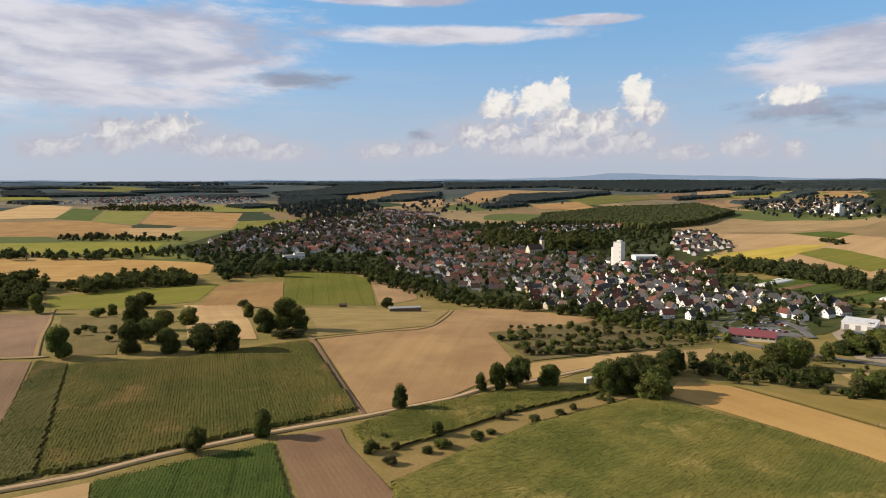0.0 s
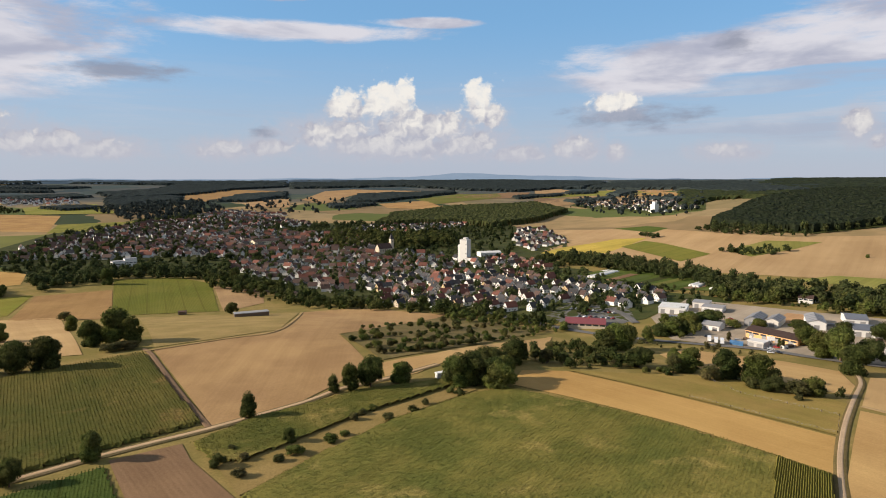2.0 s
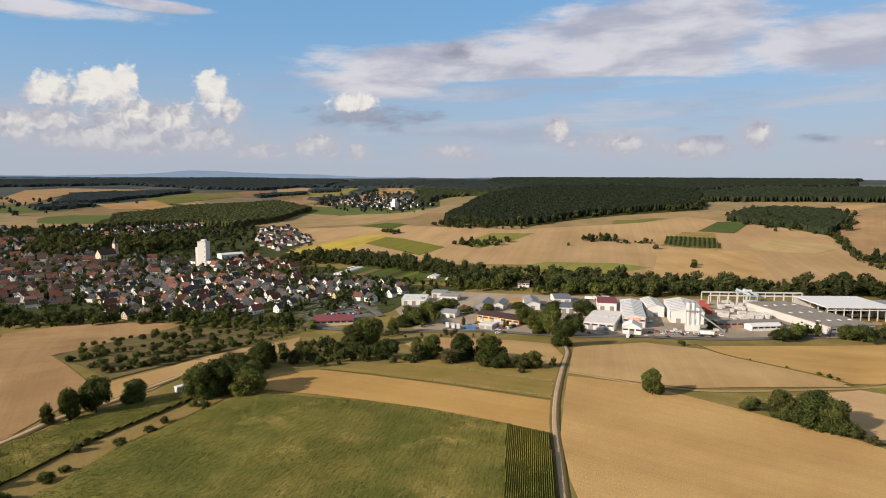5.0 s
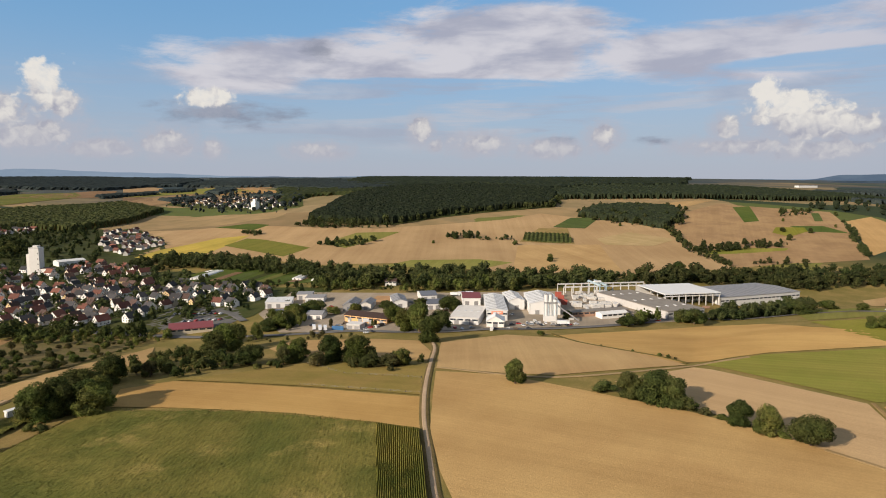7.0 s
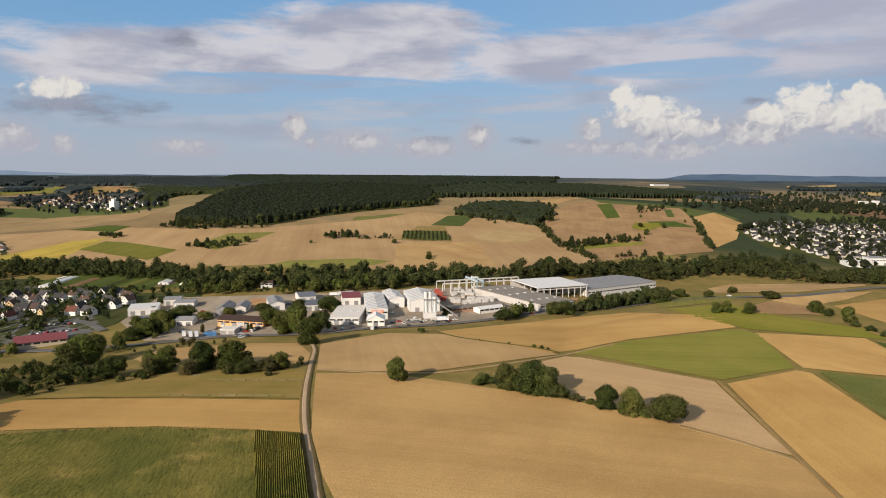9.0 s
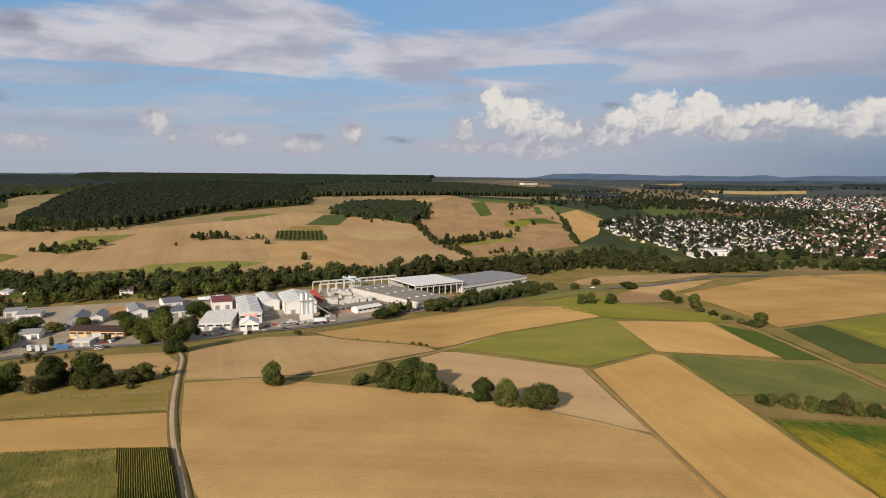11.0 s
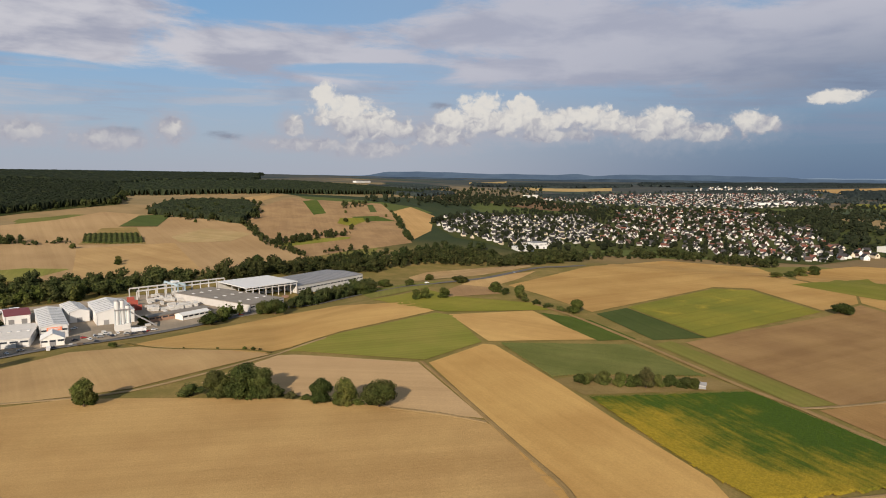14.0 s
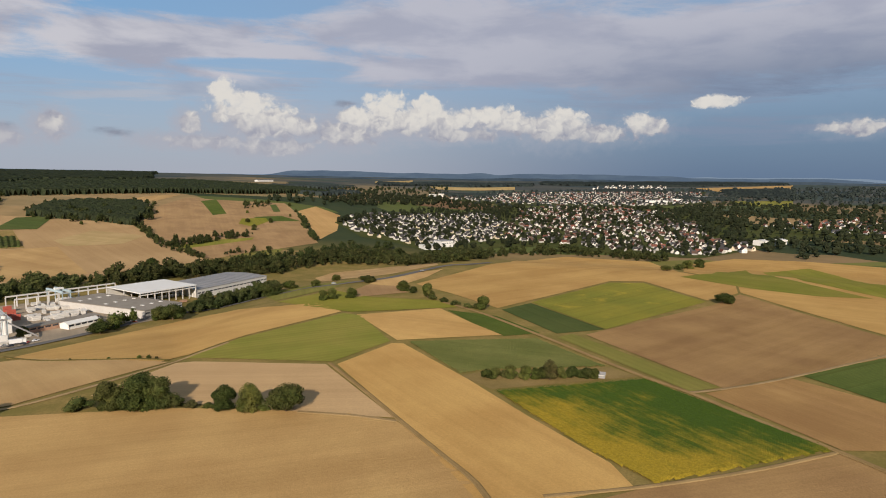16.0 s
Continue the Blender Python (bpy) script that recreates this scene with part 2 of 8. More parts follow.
# ---- materials ----
class Net:
    """A small builder for node materials."""

    def __init__(self, name):
        self.mat = bpy.data.materials.new(name)
        self.mat.use_nodes = True
        self.tree = self.mat.node_tree
        self.bsdf = self.tree.nodes["Principled BSDF"]

    def node(self, kind, **sets):
        n = self.tree.nodes.new(kind)
        for k, v in sets.items():
            setattr(n, k, v)
        return n

    def plug(self, socket, value):
        if isinstance(value, (int, float, tuple)):
            if isinstance(value, tuple) and len(value) == 3 and socket.type == "RGBA":
                value = (*value, 1)
            socket.default_value = value
        else:
            self.tree.links.new(value, socket)

    def math(self, op, a, b=0.0, clamp=False):
        n = self.node("ShaderNodeMath", operation=op, use_clamp=clamp)
        self.plug(n.inputs[0], a)
        self.plug(n.inputs[1], b)
        return n.outputs[0]

    def mix(self, f, a, b, mode="MIX"):
        n = self.node("ShaderNodeMix", data_type="RGBA", blend_type=mode)
        self.plug(n.inputs[0], f)
        self.plug(n.inputs[6], a)
        self.plug(n.inputs[7], b)
        return n.outputs[2]

    def noise(self, vec, scale, detail=3.0, rough=0.55, stretch=None):
        if stretch:
            m = self.node("ShaderNodeMapping")
            m.inputs["Scale"].default_value = stretch
            self.plug(m.inputs[0], vec)
            vec = m.outputs[0]
        n = self.node("ShaderNodeTexNoise")
        self.plug(n.inputs["Vector"], vec)
        n.inputs["Scale"].default_value, n.inputs["Detail"].default_value, n.inputs["Roughness"].default_value = scale, detail, rough
        return n.outputs[0]

    def ramp(self, f, lo, hi, a=0.0, b=1.0):
        n = self.node("ShaderNodeMapRange", interpolation_type="SMOOTHSTEP")
        for i, v in enumerate((f, lo, hi, a, b)):
            self.plug(n.inputs[i], v)
        return n.outputs[0]

    def place(self):
        return self.node("ShaderNodeNewGeometry").outputs["Position"]

    def uv(self):
        return self.node("ShaderNodeUVMap").outputs[0]

    def chance(self):
        return self.node("ShaderNodeObjectInfo").outputs["Random"]

    def island(self):
        return self.node("ShaderNodeNewGeometry").outputs["Random Per Island"]

    def bump(self, height, strength, distance):
        n = self.node("ShaderNodeBump")
        n.inputs["Strength"].default_value, n.inputs["Distance"].default_value = strength, distance
        self.plug(n.inputs["Height"], height)
        self.tree.links.new(n.outputs[0], self.bsdf.inputs["Normal"])

    def done(self, colour, rough=0.9, spec=0.15, metal=0.0):
        self.plug(self.bsdf.inputs["Base Color"], colour)
        self.plug(self.bsdf.inputs["Roughness"], rough)
        self.bsdf.inputs["Specular IOR Level"].default_value = spec
        self.bsdf.inputs["Metallic"].default_value = metal
        return self.mat


def tone(c, k):
    return tuple(min(1.0, v * k) for v in c[:3])


def crop_material(name, base, other, row=1.5, row_strength=0.15, blotch=0.5, fine=0.25, tram=0.0, blotch_size=60.0, ripe=None):
    """Field surface: large blotches, streaks along the working direction (uv in metres, u across rows), fine speckle."""
    n = Net(name)
    p, uv = n.place(), n.uv()
    big = n.noise(p, 1 / blotch_size, 4, 0.6)
    col = n.mix(n.ramp(big, 0.5 - 0.3 * blotch, 0.5 + 0.3 * blotch), base, other)
    streak = n.noise(uv, 1.0, 3, 0.6, (0.16, 0.004, 1))
    col = n.mix(n.ramp(streak, 0.3, 0.75), col, n.mix(1.0, col, (0.91, 0.90, 0.885), "MULTIPLY"))
    swath = n.noise(uv, 1.0, 2, 0.5, (0.045, 0.0016, 1))
    col = n.mix(n.ramp(swath, 0.38, 0.66), col, n.mix(1.0, col, (0.92, 0.91, 0.895), "MULTIPLY"))
    w = n.node("ShaderNodeTexWave", wave_type="BANDS", bands_direction="X")
    w.inputs["Scale"].default_value, w.inputs["Distortion"].default_value = 0.314 / row, 0.35
    w.inputs["Detail"].default_value, w.inputs["Detail Scale"].default_value = 2.0, 0.6
    n.plug(w.inputs["Vector"], uv)
    col = n.mix(n.math("MULTIPLY", w.outputs["Fac"], row_strength), col, n.mix(1.0, col, (0.45, 0.45, 0.4), "MULTIPLY"))
    if tram:
        t = n.node("ShaderNodeTexWave", wave_type="BANDS", bands_direction="X")
        t.inputs["Scale"].default_value, t.inputs["Distortion"].default_value = 0.314 / 18.0, 0.0
        n.plug(t.inputs["Vector"], uv)
        col = n.mix(n.math("MULTIPLY", n.ramp(t.outputs["Fac"], 0.97, 0.995), tram), col, n.mix(1.0, col, (0.5, 0.47, 0.4), "MULTIPLY"))
    speck = n.noise(p, 1.3, 4, 0.8)
    if fine > 0.7:
        # tall plants with dark gaps between the leaves
        col = n.mix(n.ramp(n.noise(p, 2.2, 3, 0.8), 0.40, 0.64, 0.0, 0.7), n.mix(1.0, col, (1.25, 1.25, 1.2), "MULTIPLY"), n.mix(1.0, col, (0.3, 0.34, 0.3), "MULTIPLY"))
    else:
        col = n.mix(n.ramp(speck, 0.3, 0.7, 0.0, fine), col, n.mix(1.0, col, (0.45, 0.45, 0.42), "MULTIPLY"))
    if ripe:
        col = n.mix(n.ramp(n.noise(p, 1 / 34, 5, 0.65), 0.54, 0.72, 0, 0.85), col, n.mix(n.ramp(speck, 0.35, 0.65), ripe, tone(ripe, 0.55)))
    # each field a little different
    hsv = n.node("ShaderNodeHueSaturation")
    n.plug(hsv.inputs["Value"], n.ramp(n.chance(), 0, 1, 0.90, 1.09))
    n.plug(hsv.inputs["Saturation"], n.ramp(n.math("FRACT", n.math("MULTIPLY", n.chance(), 7.3)), 0, 1, 0.88, 1.0))
    n.plug(hsv.inputs["Color"], col)
    n.bump(n.math("ADD", speck, n.math("MULTIPLY", w.outputs["Fac"], min(0.5, row_strength * 2))), 0.5, 0.25)
    return n.done(hsv.outputs[0], 0.95, 0.05)


M = {}
M["stubble"] = crop_material("stubble", (0.58, 0.365, 0.130), (0.485, 0.290, 0.100), 2.6, 0.04, 0.6, 0.3, 0.03)
M["pale_stubble"] = crop_material("pale_stubble", (0.53, 0.37, 0.165), (0.41, 0.295, 0.115), 3.0, 0.05, 0.8, 0.25, 0.15)
M["hill_stubble"] = crop_material("hill_stubble", (0.545, 0.35, 0.150), (0.44, 0.272, 0.112), 2.6, 0.035, 0.8, 0.3, 0.03, 110)
M["brown_stubble"] = crop_material("brown_stubble", (0.42, 0.255, 0.100), (0.33, 0.192, 0.078), 2.6, 0.05, 0.6, 0.35, 0.04, 45)
M["earth"] = crop_material("earth", (0.27, 0.163, 0.085), (0.205, 0.122, 0.066), 2.0, 0.08, 0.7, 0.35)
M["dry_grass"] = crop_material("dry_grass", (0.37, 0.255, 0.09), (0.26, 0.19, 0.058), 6.0, 0.05, 0.9, 0.5, 0, 25)
M["meadow"] = crop_material("meadow", (0.215, 0.222, 0.028), (0.285, 0.25, 0.043), 5.0, 0.12, 0.7, 0.35, 0.15)
M["green_crop"] = crop_material("green_crop", (0.082, 0.118, 0.022), (0.115, 0.145, 0.030), 1.5, 0.15, 0.7, 0.4, 0.2)
M["leafy_crop"] = crop_material("leafy_crop", (0.150, 0.170, 0.032), (0.205, 0.210, 0.048), 1.5, 0.10, 0.7, 0.5, 0.2, 30)
M["yellow_crop"] = crop_material("yellow_crop", (0.21, 0.215, 0.026), (0.29, 0.26, 0.026), 1.5, 0.15, 0.7, 0.45, 0.2, 60, (0.44, 0.33, 0.022))
M["maize"] = crop_material("maize", (0.118, 0.126, 0.019), (0.205, 0.178, 0.028), 0.9, 0.05, 0.5, 0.5, 0, 30, (0.36, 0.262, 0.055))


def bean_material(x0, y0, x1, y1):
    """Beans that ripen: dark green at (x0, y0), yellow towards (x1, y1), with ragged tongues between."""
    n = Net("beans")
    p = n.place()
    d = Vector((x1 - x0, y1 - y0, 0))
    v = n.node("ShaderNodeVectorMath", operation="DOT_PRODUCT")
    n.plug(v.inputs[0], p)
    v.inputs[1].default_value = d / d.length_squared
    along = n.math("SUBTRACT", v.outputs["Value"], (x0 * d.x + y0 * d.y) / d.length_squared)
    ragged = n.math("MULTIPLY", n.math("SUBTRACT", n.noise(p, 1 / 38, 5, 0.65), 0.5), 1.7)
    tongues = n.math("MULTIPLY", n.math("SUBTRACT", n.noise(n.uv(), 1.0, 4, 0.7, (0.30, 0.035, 1)), 0.5), 1.1)
    ripe = n.ramp(n.math("ADD", n.math("ADD", along, ragged), tongues), 0.22, 0.95)
    col = n.mix(ripe, (0.062, 0.105, 0.014), (0.36, 0.255, 0.028))
    col = n.mix(n.ramp(n.noise(p, 0.9, 4, 0.75), 0.3, 0.7, 0, 0.6), col, n.mix(1.0, col, (0.45, 0.5, 0.4), "MULTIPLY"))
    n.bump(n.noise(p, 0.8, 4, 0.7), 0.6, 0.4)
    return n.done(col, 0.9, 0.08)


M["soy"] = bean_material(263, -141, 206, -80)
M["brown_track"] = crop_material("brown_track", (0.40, 0.27, 0.12), (0.30, 0.20, 0.085), 2.0, 0.2, 0.8, 0.35, 0, 15)
M["gravel"] = crop_material("gravel", (0.60, 0.41, 0.24), (0.48, 0.33, 0.19), 1.6, 0.08, 0.8, 0.35, 0, 12)
M["rape"] = crop_material("rape", (0.58, 0.40, 0.02), (0.40, 0.31, 0.025), 1.5, 0.12, 0.7, 0.3, 0.2)
M["olive_crop"] = crop_material("olive_crop", (0.15, 0.16, 0.026), (0.20, 0.185, 0.036), 1.5, 0.2, 0.7, 0.35, 0.3)
M["maize_dull"] = crop_material("maize_dull", (0.080, 0.088, 0.016), (0.145, 0.118, 0.024), 0.9, 0.05, 0.7, 0.45, 0, 55, (0.24, 0.150, 0.042))
M["root_crop"] = crop_material("root_crop", (0.064, 0.096, 0.02), (0.088, 0.118, 0.026), 1.1, 0.1, 0.7, 0.6, 0.5, 25)
M["scrub"] = crop_material("scrub", (0.22, 0.155, 0.052), (0.15, 0.125, 0.034), 6.0, 0.05, 0.9, 0.6, 0, 18)
M["pasture"] = crop_material("pasture", (0.25, 0.19, 0.024), (0.33, 0.215, 0.04), 6.0, 0.04, 0.7, 0.4, 0, 30)
M["verge"] = crop_material("verge", (0.17, 0.135, 0.05), (0.25, 0.175, 0.075), 3.0, 0.05, 0.8, 0.7, 0, 8)
M["track"] = crop_material("track", (0.58, 0.43, 0.26), (0.46, 0.34, 0.20), 2.0, 0.3, 0.8, 0.35, 0, 15)
M["asphalt"] = crop_material("asphalt", (0.17, 0.16, 0.15), (0.13, 0.125, 0.12), 3.0, 0.1, 0.6, 0.15, 0, 20)
M["yard"] = crop_material("yard", (0.40, 0.325, 0.24), (0.30, 0.245, 0.18), 4.0, 0.05, 0.8, 0.25, 0, 25)
M["sand"] = crop_material("sand", (0.50, 0.27, 0.10), (0.40, 0.22, 0.09), 4.0, 0.05, 0.8, 0.3, 0, 15)
M["garden"] = crop_material("garden", (0.055, 0.075, 0.02), (0.09, 0.09, 0.03), 5.0, 0.05, 0.9, 0.5, 0, 20)


def land_material():
    """Rough grass near by, a patchwork of far fields and woods beyond, blued by painted haze."""
    n = Net("land")
    p = n.place()
    near = n.mix(n.ramp(n.noise(p, 1 / 22, 4, 0.6), 0.35, 0.7), (0.19, 0.155, 0.046), (0.30, 0.21, 0.076))
    near = n.mix(n.ramp(n.noise(p, 0.9, 3, 0.7), 0.3, 0.7, 0, 0.5), near, (0.13, 0.105, 0.035))
    warp = n.node("ShaderNodeVectorMath", operation="ADD")
    nz = n.node("ShaderNodeTexNoise")
    nz.inputs["Scale"].default_value = 1 / 300
    n.plug(nz.inputs["Vector"], p)
    sc = n.node("ShaderNodeVectorMath", operation="SCALE")
    n.plug(sc.inputs[0], nz.outputs["Color"])
    sc.inputs["Scale"].default_value = 160
    n.plug(warp.inputs[0], p)
    n.plug(warp.inputs[1], sc.outputs[0])
    v = n.node("ShaderNodeTexVoronoi", voronoi_dimensions="2D", distance="CHEBYCHEV")
    mp = n.node("ShaderNodeMapping")
    mp.inputs["Rotation"].default_value = (0, 0, 0.5)
    mp.inputs["Scale"].default_value = (1 / 210, 1 / 330, 0)
    n.plug(mp.inputs[0], warp.outputs[0])
    n.plug(v.inputs["Vector"], mp.outputs[0])
    v.inputs["Scale"].default_value = 1.0
    sep = n.node("ShaderNodeSeparateColor")
    n.plug(sep.inputs[0], v.outputs["Color"])
    cr = n.node("ShaderNodeValToRGB")
    cr.color_ramp.interpolation = "CONSTANT"
    cells = [(0.0, (0.32, 0.22, 0.11)), (0.25, (0.24, 0.165, 0.085)), (0.42, (0.29, 0.21, 0.11)), (0.55, (0.10, 0.12, 0.035)), (0.68, (0.16, 0.16, 0.045)), (0.78, (0.035, 0.05, 0.025)), (0.9, (0.24, 0.18, 0.09))]
    while len(cr.color_ramp.elements) < len(cells):
        cr.color_ramp.elements.new(0.5)
    for e, (at, c) in zip(cr.color_ramp.elements, cells):
        e.position, e.color = at, (*c, 1)
    n.plug(cr.inputs[0], sep.outputs[0])
    far = n.mix(n.ramp(n.noise(p, 1 / 60, 4, 0.6), 0.3, 0.75, 0, 0.35), cr.outputs[0], (0.07, 0.075, 0.03))
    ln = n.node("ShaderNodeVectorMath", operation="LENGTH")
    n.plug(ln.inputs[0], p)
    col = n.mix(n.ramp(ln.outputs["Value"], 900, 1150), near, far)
    # the far lowland is wooded; its blue-grey, stronger with distance, is painted haze
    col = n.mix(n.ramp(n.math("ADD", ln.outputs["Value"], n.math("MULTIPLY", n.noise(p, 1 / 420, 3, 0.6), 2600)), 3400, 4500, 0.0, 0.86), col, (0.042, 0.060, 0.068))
    n.bump(n.noise(p, 0.7, 3, 0.7), 0.5, 0.3)
    return n.done(col, 0.95, 0.05)


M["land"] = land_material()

def leaf_material(name, dark, light, dry):
    n = Net(name)
    p = n.place()
    col = n.mix(n.ramp(n.island(), 0.0, 1.0), dark, light)
    col = n.mix(n.ramp(n.noise(p, 0.085, 3), 0.38, 0.66, 0, 0.8), col, dry)
    # some trees stand out lighter, some darker
    col = n.mix(n.ramp(n.noise(p, 0.075, 2), 0.42, 0.62), n.mix(1.0, col, (0.72, 0.74, 0.8), "MULTIPLY"), col)
    col = n.mix(n.ramp(n.noise(p, 0.42, 3, 0.7), 0.3, 0.7), n.mix(1.0, col, (0.6, 0.62, 0.62), "MULTIPLY"), n.mix(1.0, col, (1.3, 1.28, 1.2), "MULTIPLY"))
    hsv = n.node("ShaderNodeHueSaturation")
    n.plug(hsv.inputs["Value"], n.ramp(n.chance(), 0, 1, 0.85, 1.2))
    n.plug(hsv.inputs["Hue"], n.ramp(n.math("FRACT", n.math("MULTIPLY", n.chance(), 5.7)), 0, 1, 0.485, 0.51))
    n.plug(hsv.inputs["Color"], col)
    n.bsdf.inputs["Subsurface Weight"].default_value = 0.0
    n.done(hsv.outputs[0], 0.85, 0.06)
    # light comes through the leaves
    thin = n.node("ShaderNodeBsdfTranslucent")
    n.plug(thin.inputs["Color"], hsv.outputs[0])
    both = n.node("ShaderNodeMixShader")
    both.inputs[0].default_value = 0.38
    n.plug(both.inputs[1], n.bsdf.outputs[0])
    n.plug(both.inputs[2], thin.outputs[0])
    n.plug(n.tree.nodes["Material Output"].inputs["Surface"], both.outputs[0])
    return n.mat


M["leaf"] = leaf_material("leaf", (0.085, 0.110, 0.028), (0.150, 0.175, 0.044), (0.165, 0.160, 0.05))
M["leaf_dark"] = leaf_material("leaf_dark", (0.052, 0.072, 0.022), (0.098, 0.120, 0.034), (0.12, 0.122, 0.042))
M["leaf_dry"] = leaf_material("leaf_dry", (0.070, 0.076, 0.030), (0.130, 0.125, 0.045), (0.140, 0.118, 0.050))
M["leaf_forest"] = leaf_material("leaf_forest", (0.024, 0.034, 0.019), (0.042, 0.053, 0.026), (0.048, 0.055, 0.030))
M["leaf_wood"] = leaf_material("leaf_wood", (0.042, 0.058, 0.022), (0.078, 0.096, 0.032), (0.095, 0.10, 0.038))
# leaves of the far woods, with distance haze mixed into the colour as blue-grey
M["leaf_hazed"] = leaf_material("leaf_hazed", (0.042, 0.056, 0.056), (0.058, 0.074, 0.070), (0.062, 0.076, 0.070))


def plain_material(name, colour, rough=0.8, vary=0.15, spot=(0.6, 0.58, 0.55), size=2.0, per_object=0.15, metal=0.0, spec=0.3, grain=0.0):
    """Weathered surface: stains at two sizes and a small change of tone from one thing to the next."""
    n = Net(name)
    p = n.place()
    col = n.mix(n.ramp(n.noise(p, 1 / size, 4, 0.6), 0.4, 0.75, 0, vary * 2.5), colour, n.mix(1.0, colour, spot, "MULTIPLY"))
    col = n.mix(n.ramp(n.noise(p, 6 / size, 3, 0.7), 0.45, 0.8, 0, vary), col, n.mix(1.0, colour, spot, "MULTIPLY"))
    hsv = n.node("ShaderNodeHueSaturation")
    mixrand = n.math("FRACT", n.math("ADD", n.math("MULTIPLY", n.chance(), 3.1), n.math("MULTIPLY", n.island(), 7.7)))
    n.plug(hsv.inputs["Value"], n.ramp(mixrand, 0, 1, 1 - per_object, 1 + per_object))
    n.plug(hsv.inputs["Color"], col)
    n.bump(n.noise(p, 8 / size, 3, 0.7), 0.2 + grain, 0.05)
    return n.done(hsv.outputs[0], rough, spec, metal)


M["bark"] = plain_material("bark", (0.11, 0.075, 0.045), 0.9, 0.3, (0.5, 0.5, 0.5), 0.6)
M["plaster_white"] = plain_material("plaster_white", (0.74, 0.715, 0.67), 0.85, 0.08, (0.7, 0.68, 0.62), 3.0, 0.10)
M["plaster_cream"] = plain_material("plaster_cream", (0.60, 0.51, 0.38), 0.85, 0.08, (0.7, 0.68, 0.62), 3.0, 0.12)
M["plaster_yellow"] = plain_material("plaster_yellow", (0.60, 0.45, 0.24), 0.85, 0.08, (0.7, 0.68, 0.62), 3.0, 0.12)
# white plaster again, dimmed so the colour carries the haze over far houses
M["plaster_hazed"] = plain_material("plaster_hazed", (0.50, 0.48, 0.45), 0.85, 0.08, (0.7, 0.68, 0.62), 3.0, 0.3)
M["plaster_grey"] = plain_material("plaster_grey", (0.42, 0.40, 0.38), 0.85, 0.12, (0.7, 0.68, 0.65), 3.0, 0.2)
M["tile_red"] = plain_material("tile_red", (0.160, 0.062, 0.042), 0.8, 0.2, (0.55, 0.5, 0.5), 2.0, 0.28, grain=0.3)
M["tile_brown"] = plain_material("tile_brown", (0.078, 0.047, 0.037), 0.8, 0.2, (0.6, 0.6, 0.6), 2.0, 0.3, grain=0.3)
M["tile_dark"] = plain_material("tile_dark", (0.048, 0.045, 0.046), 0.7, 0.2, (0.6, 0.6, 0.6), 2.0, 0.3, grain=0.3)
M["sheet_white"] = plain_material("sheet_white", (0.66, 0.65, 0.63), 0.55, 0.08, (0.75, 0.73, 0.68), 5.0, 0.05)
M["sheet_grey"] = plain_material("sheet_grey", (0.25, 0.245, 0.245), 0.6, 0.12, (0.75, 0.73, 0.7), 6.0, 0.1)
M["sheet_dark"] = plain_material("sheet_dark", (0.13, 0.14, 0.165), 0.6, 0.12, (0.75, 0.73, 0.7), 6.0, 0.12)
M["sheet_red"] = plain_material("sheet_red", (0.20, 0.055, 0.060), 0.6, 0.12, (0.75, 0.73, 0.7), 6.0, 0.08)
M["roof_gravel"] = plain_material("roof_gravel", (0.23, 0.205, 0.175), 0.95, 0.2, (0.7, 0.68, 0.62), 8.0, 0.05, grain=0.3)
M["concrete"] = plain_material("concrete", (0.55, 0.52, 0.48), 0.9, 0.15, (0.7, 0.68, 0.64), 3.0, 0.2)
M["concrete_pale"] = plain_material("concrete_pale", (0.56, 0.54, 0.51), 0.9, 0.12, (0.75, 0.72, 0.68), 3.0, 0.12)
M["brick_dull"] = plain_material("brick_dull", (0.36, 0.22, 0.15), 0.9, 0.2, (0.65, 0.62, 0.6), 2.0, 0.15)
M["orange_wall"] = plain_material("orange_wall", (0.72, 0.42, 0.19), 0.85, 0.1, (0.75, 0.7, 0.65), 4.0, 0.05)
M["steel_blue"] = plain_material("steel_blue", (0.42, 0.52, 0.56), 0.5, 0.1, (0.7, 0.7, 0.7), 2.0, 0.08, 0.2)
M["paint_red"] = plain_material("paint_red", (0.36, 0.085, 0.06), 0.5, 0.05, (0.8, 0.8, 0.8), 2.0, 0.1)
M["paint_orange"] = plain_material("paint_orange", (0.75, 0.25, 0.14), 0.5, 0.05, (0.8, 0.8, 0.8), 2.0, 0.1)
M["paint_blue"] = plain_material("paint_blue", (0.08, 0.20, 0.38), 0.4, 0.05, (0.8, 0.8, 0.8), 2.0, 0.1)
M["wood_dark"] = plain_material("wood_dark", (0.14, 0.10, 0.07), 0.9, 0.2, (0.6, 0.6, 0.6), 1.0, 0.2)
M["rubber"] = plain_material("rubber", (0.03, 0.03, 0.032), 0.8, 0.1, (0.7, 0.7, 0.7), 1.0, 0.05)
M["pane"] = plain_material("pane", (0.030, 0.035, 0.045), 0.12, 0.05, (0.8, 0.8, 0.8), 3.0, 0.3, spec=0.6)
M["car_white"] = plain_material("car_white", (0.78, 0.78, 0.78), 0.25, 0.03, (0.9, 0.9, 0.9), 2.0, 0.03, spec=0.5)
M["car_silver"] = plain_material("car_silver", (0.36, 0.37, 0.38), 0.25, 0.03, (0.9, 0.9, 0.9), 2.0, 0.1, 0.4, 0.5)
M["car_dark"] = plain_material("car_dark", (0.03, 0.035, 0.05), 0.2, 0.03, (0.9, 0.9, 0.9), 2.0, 0.1, spec=0.5)
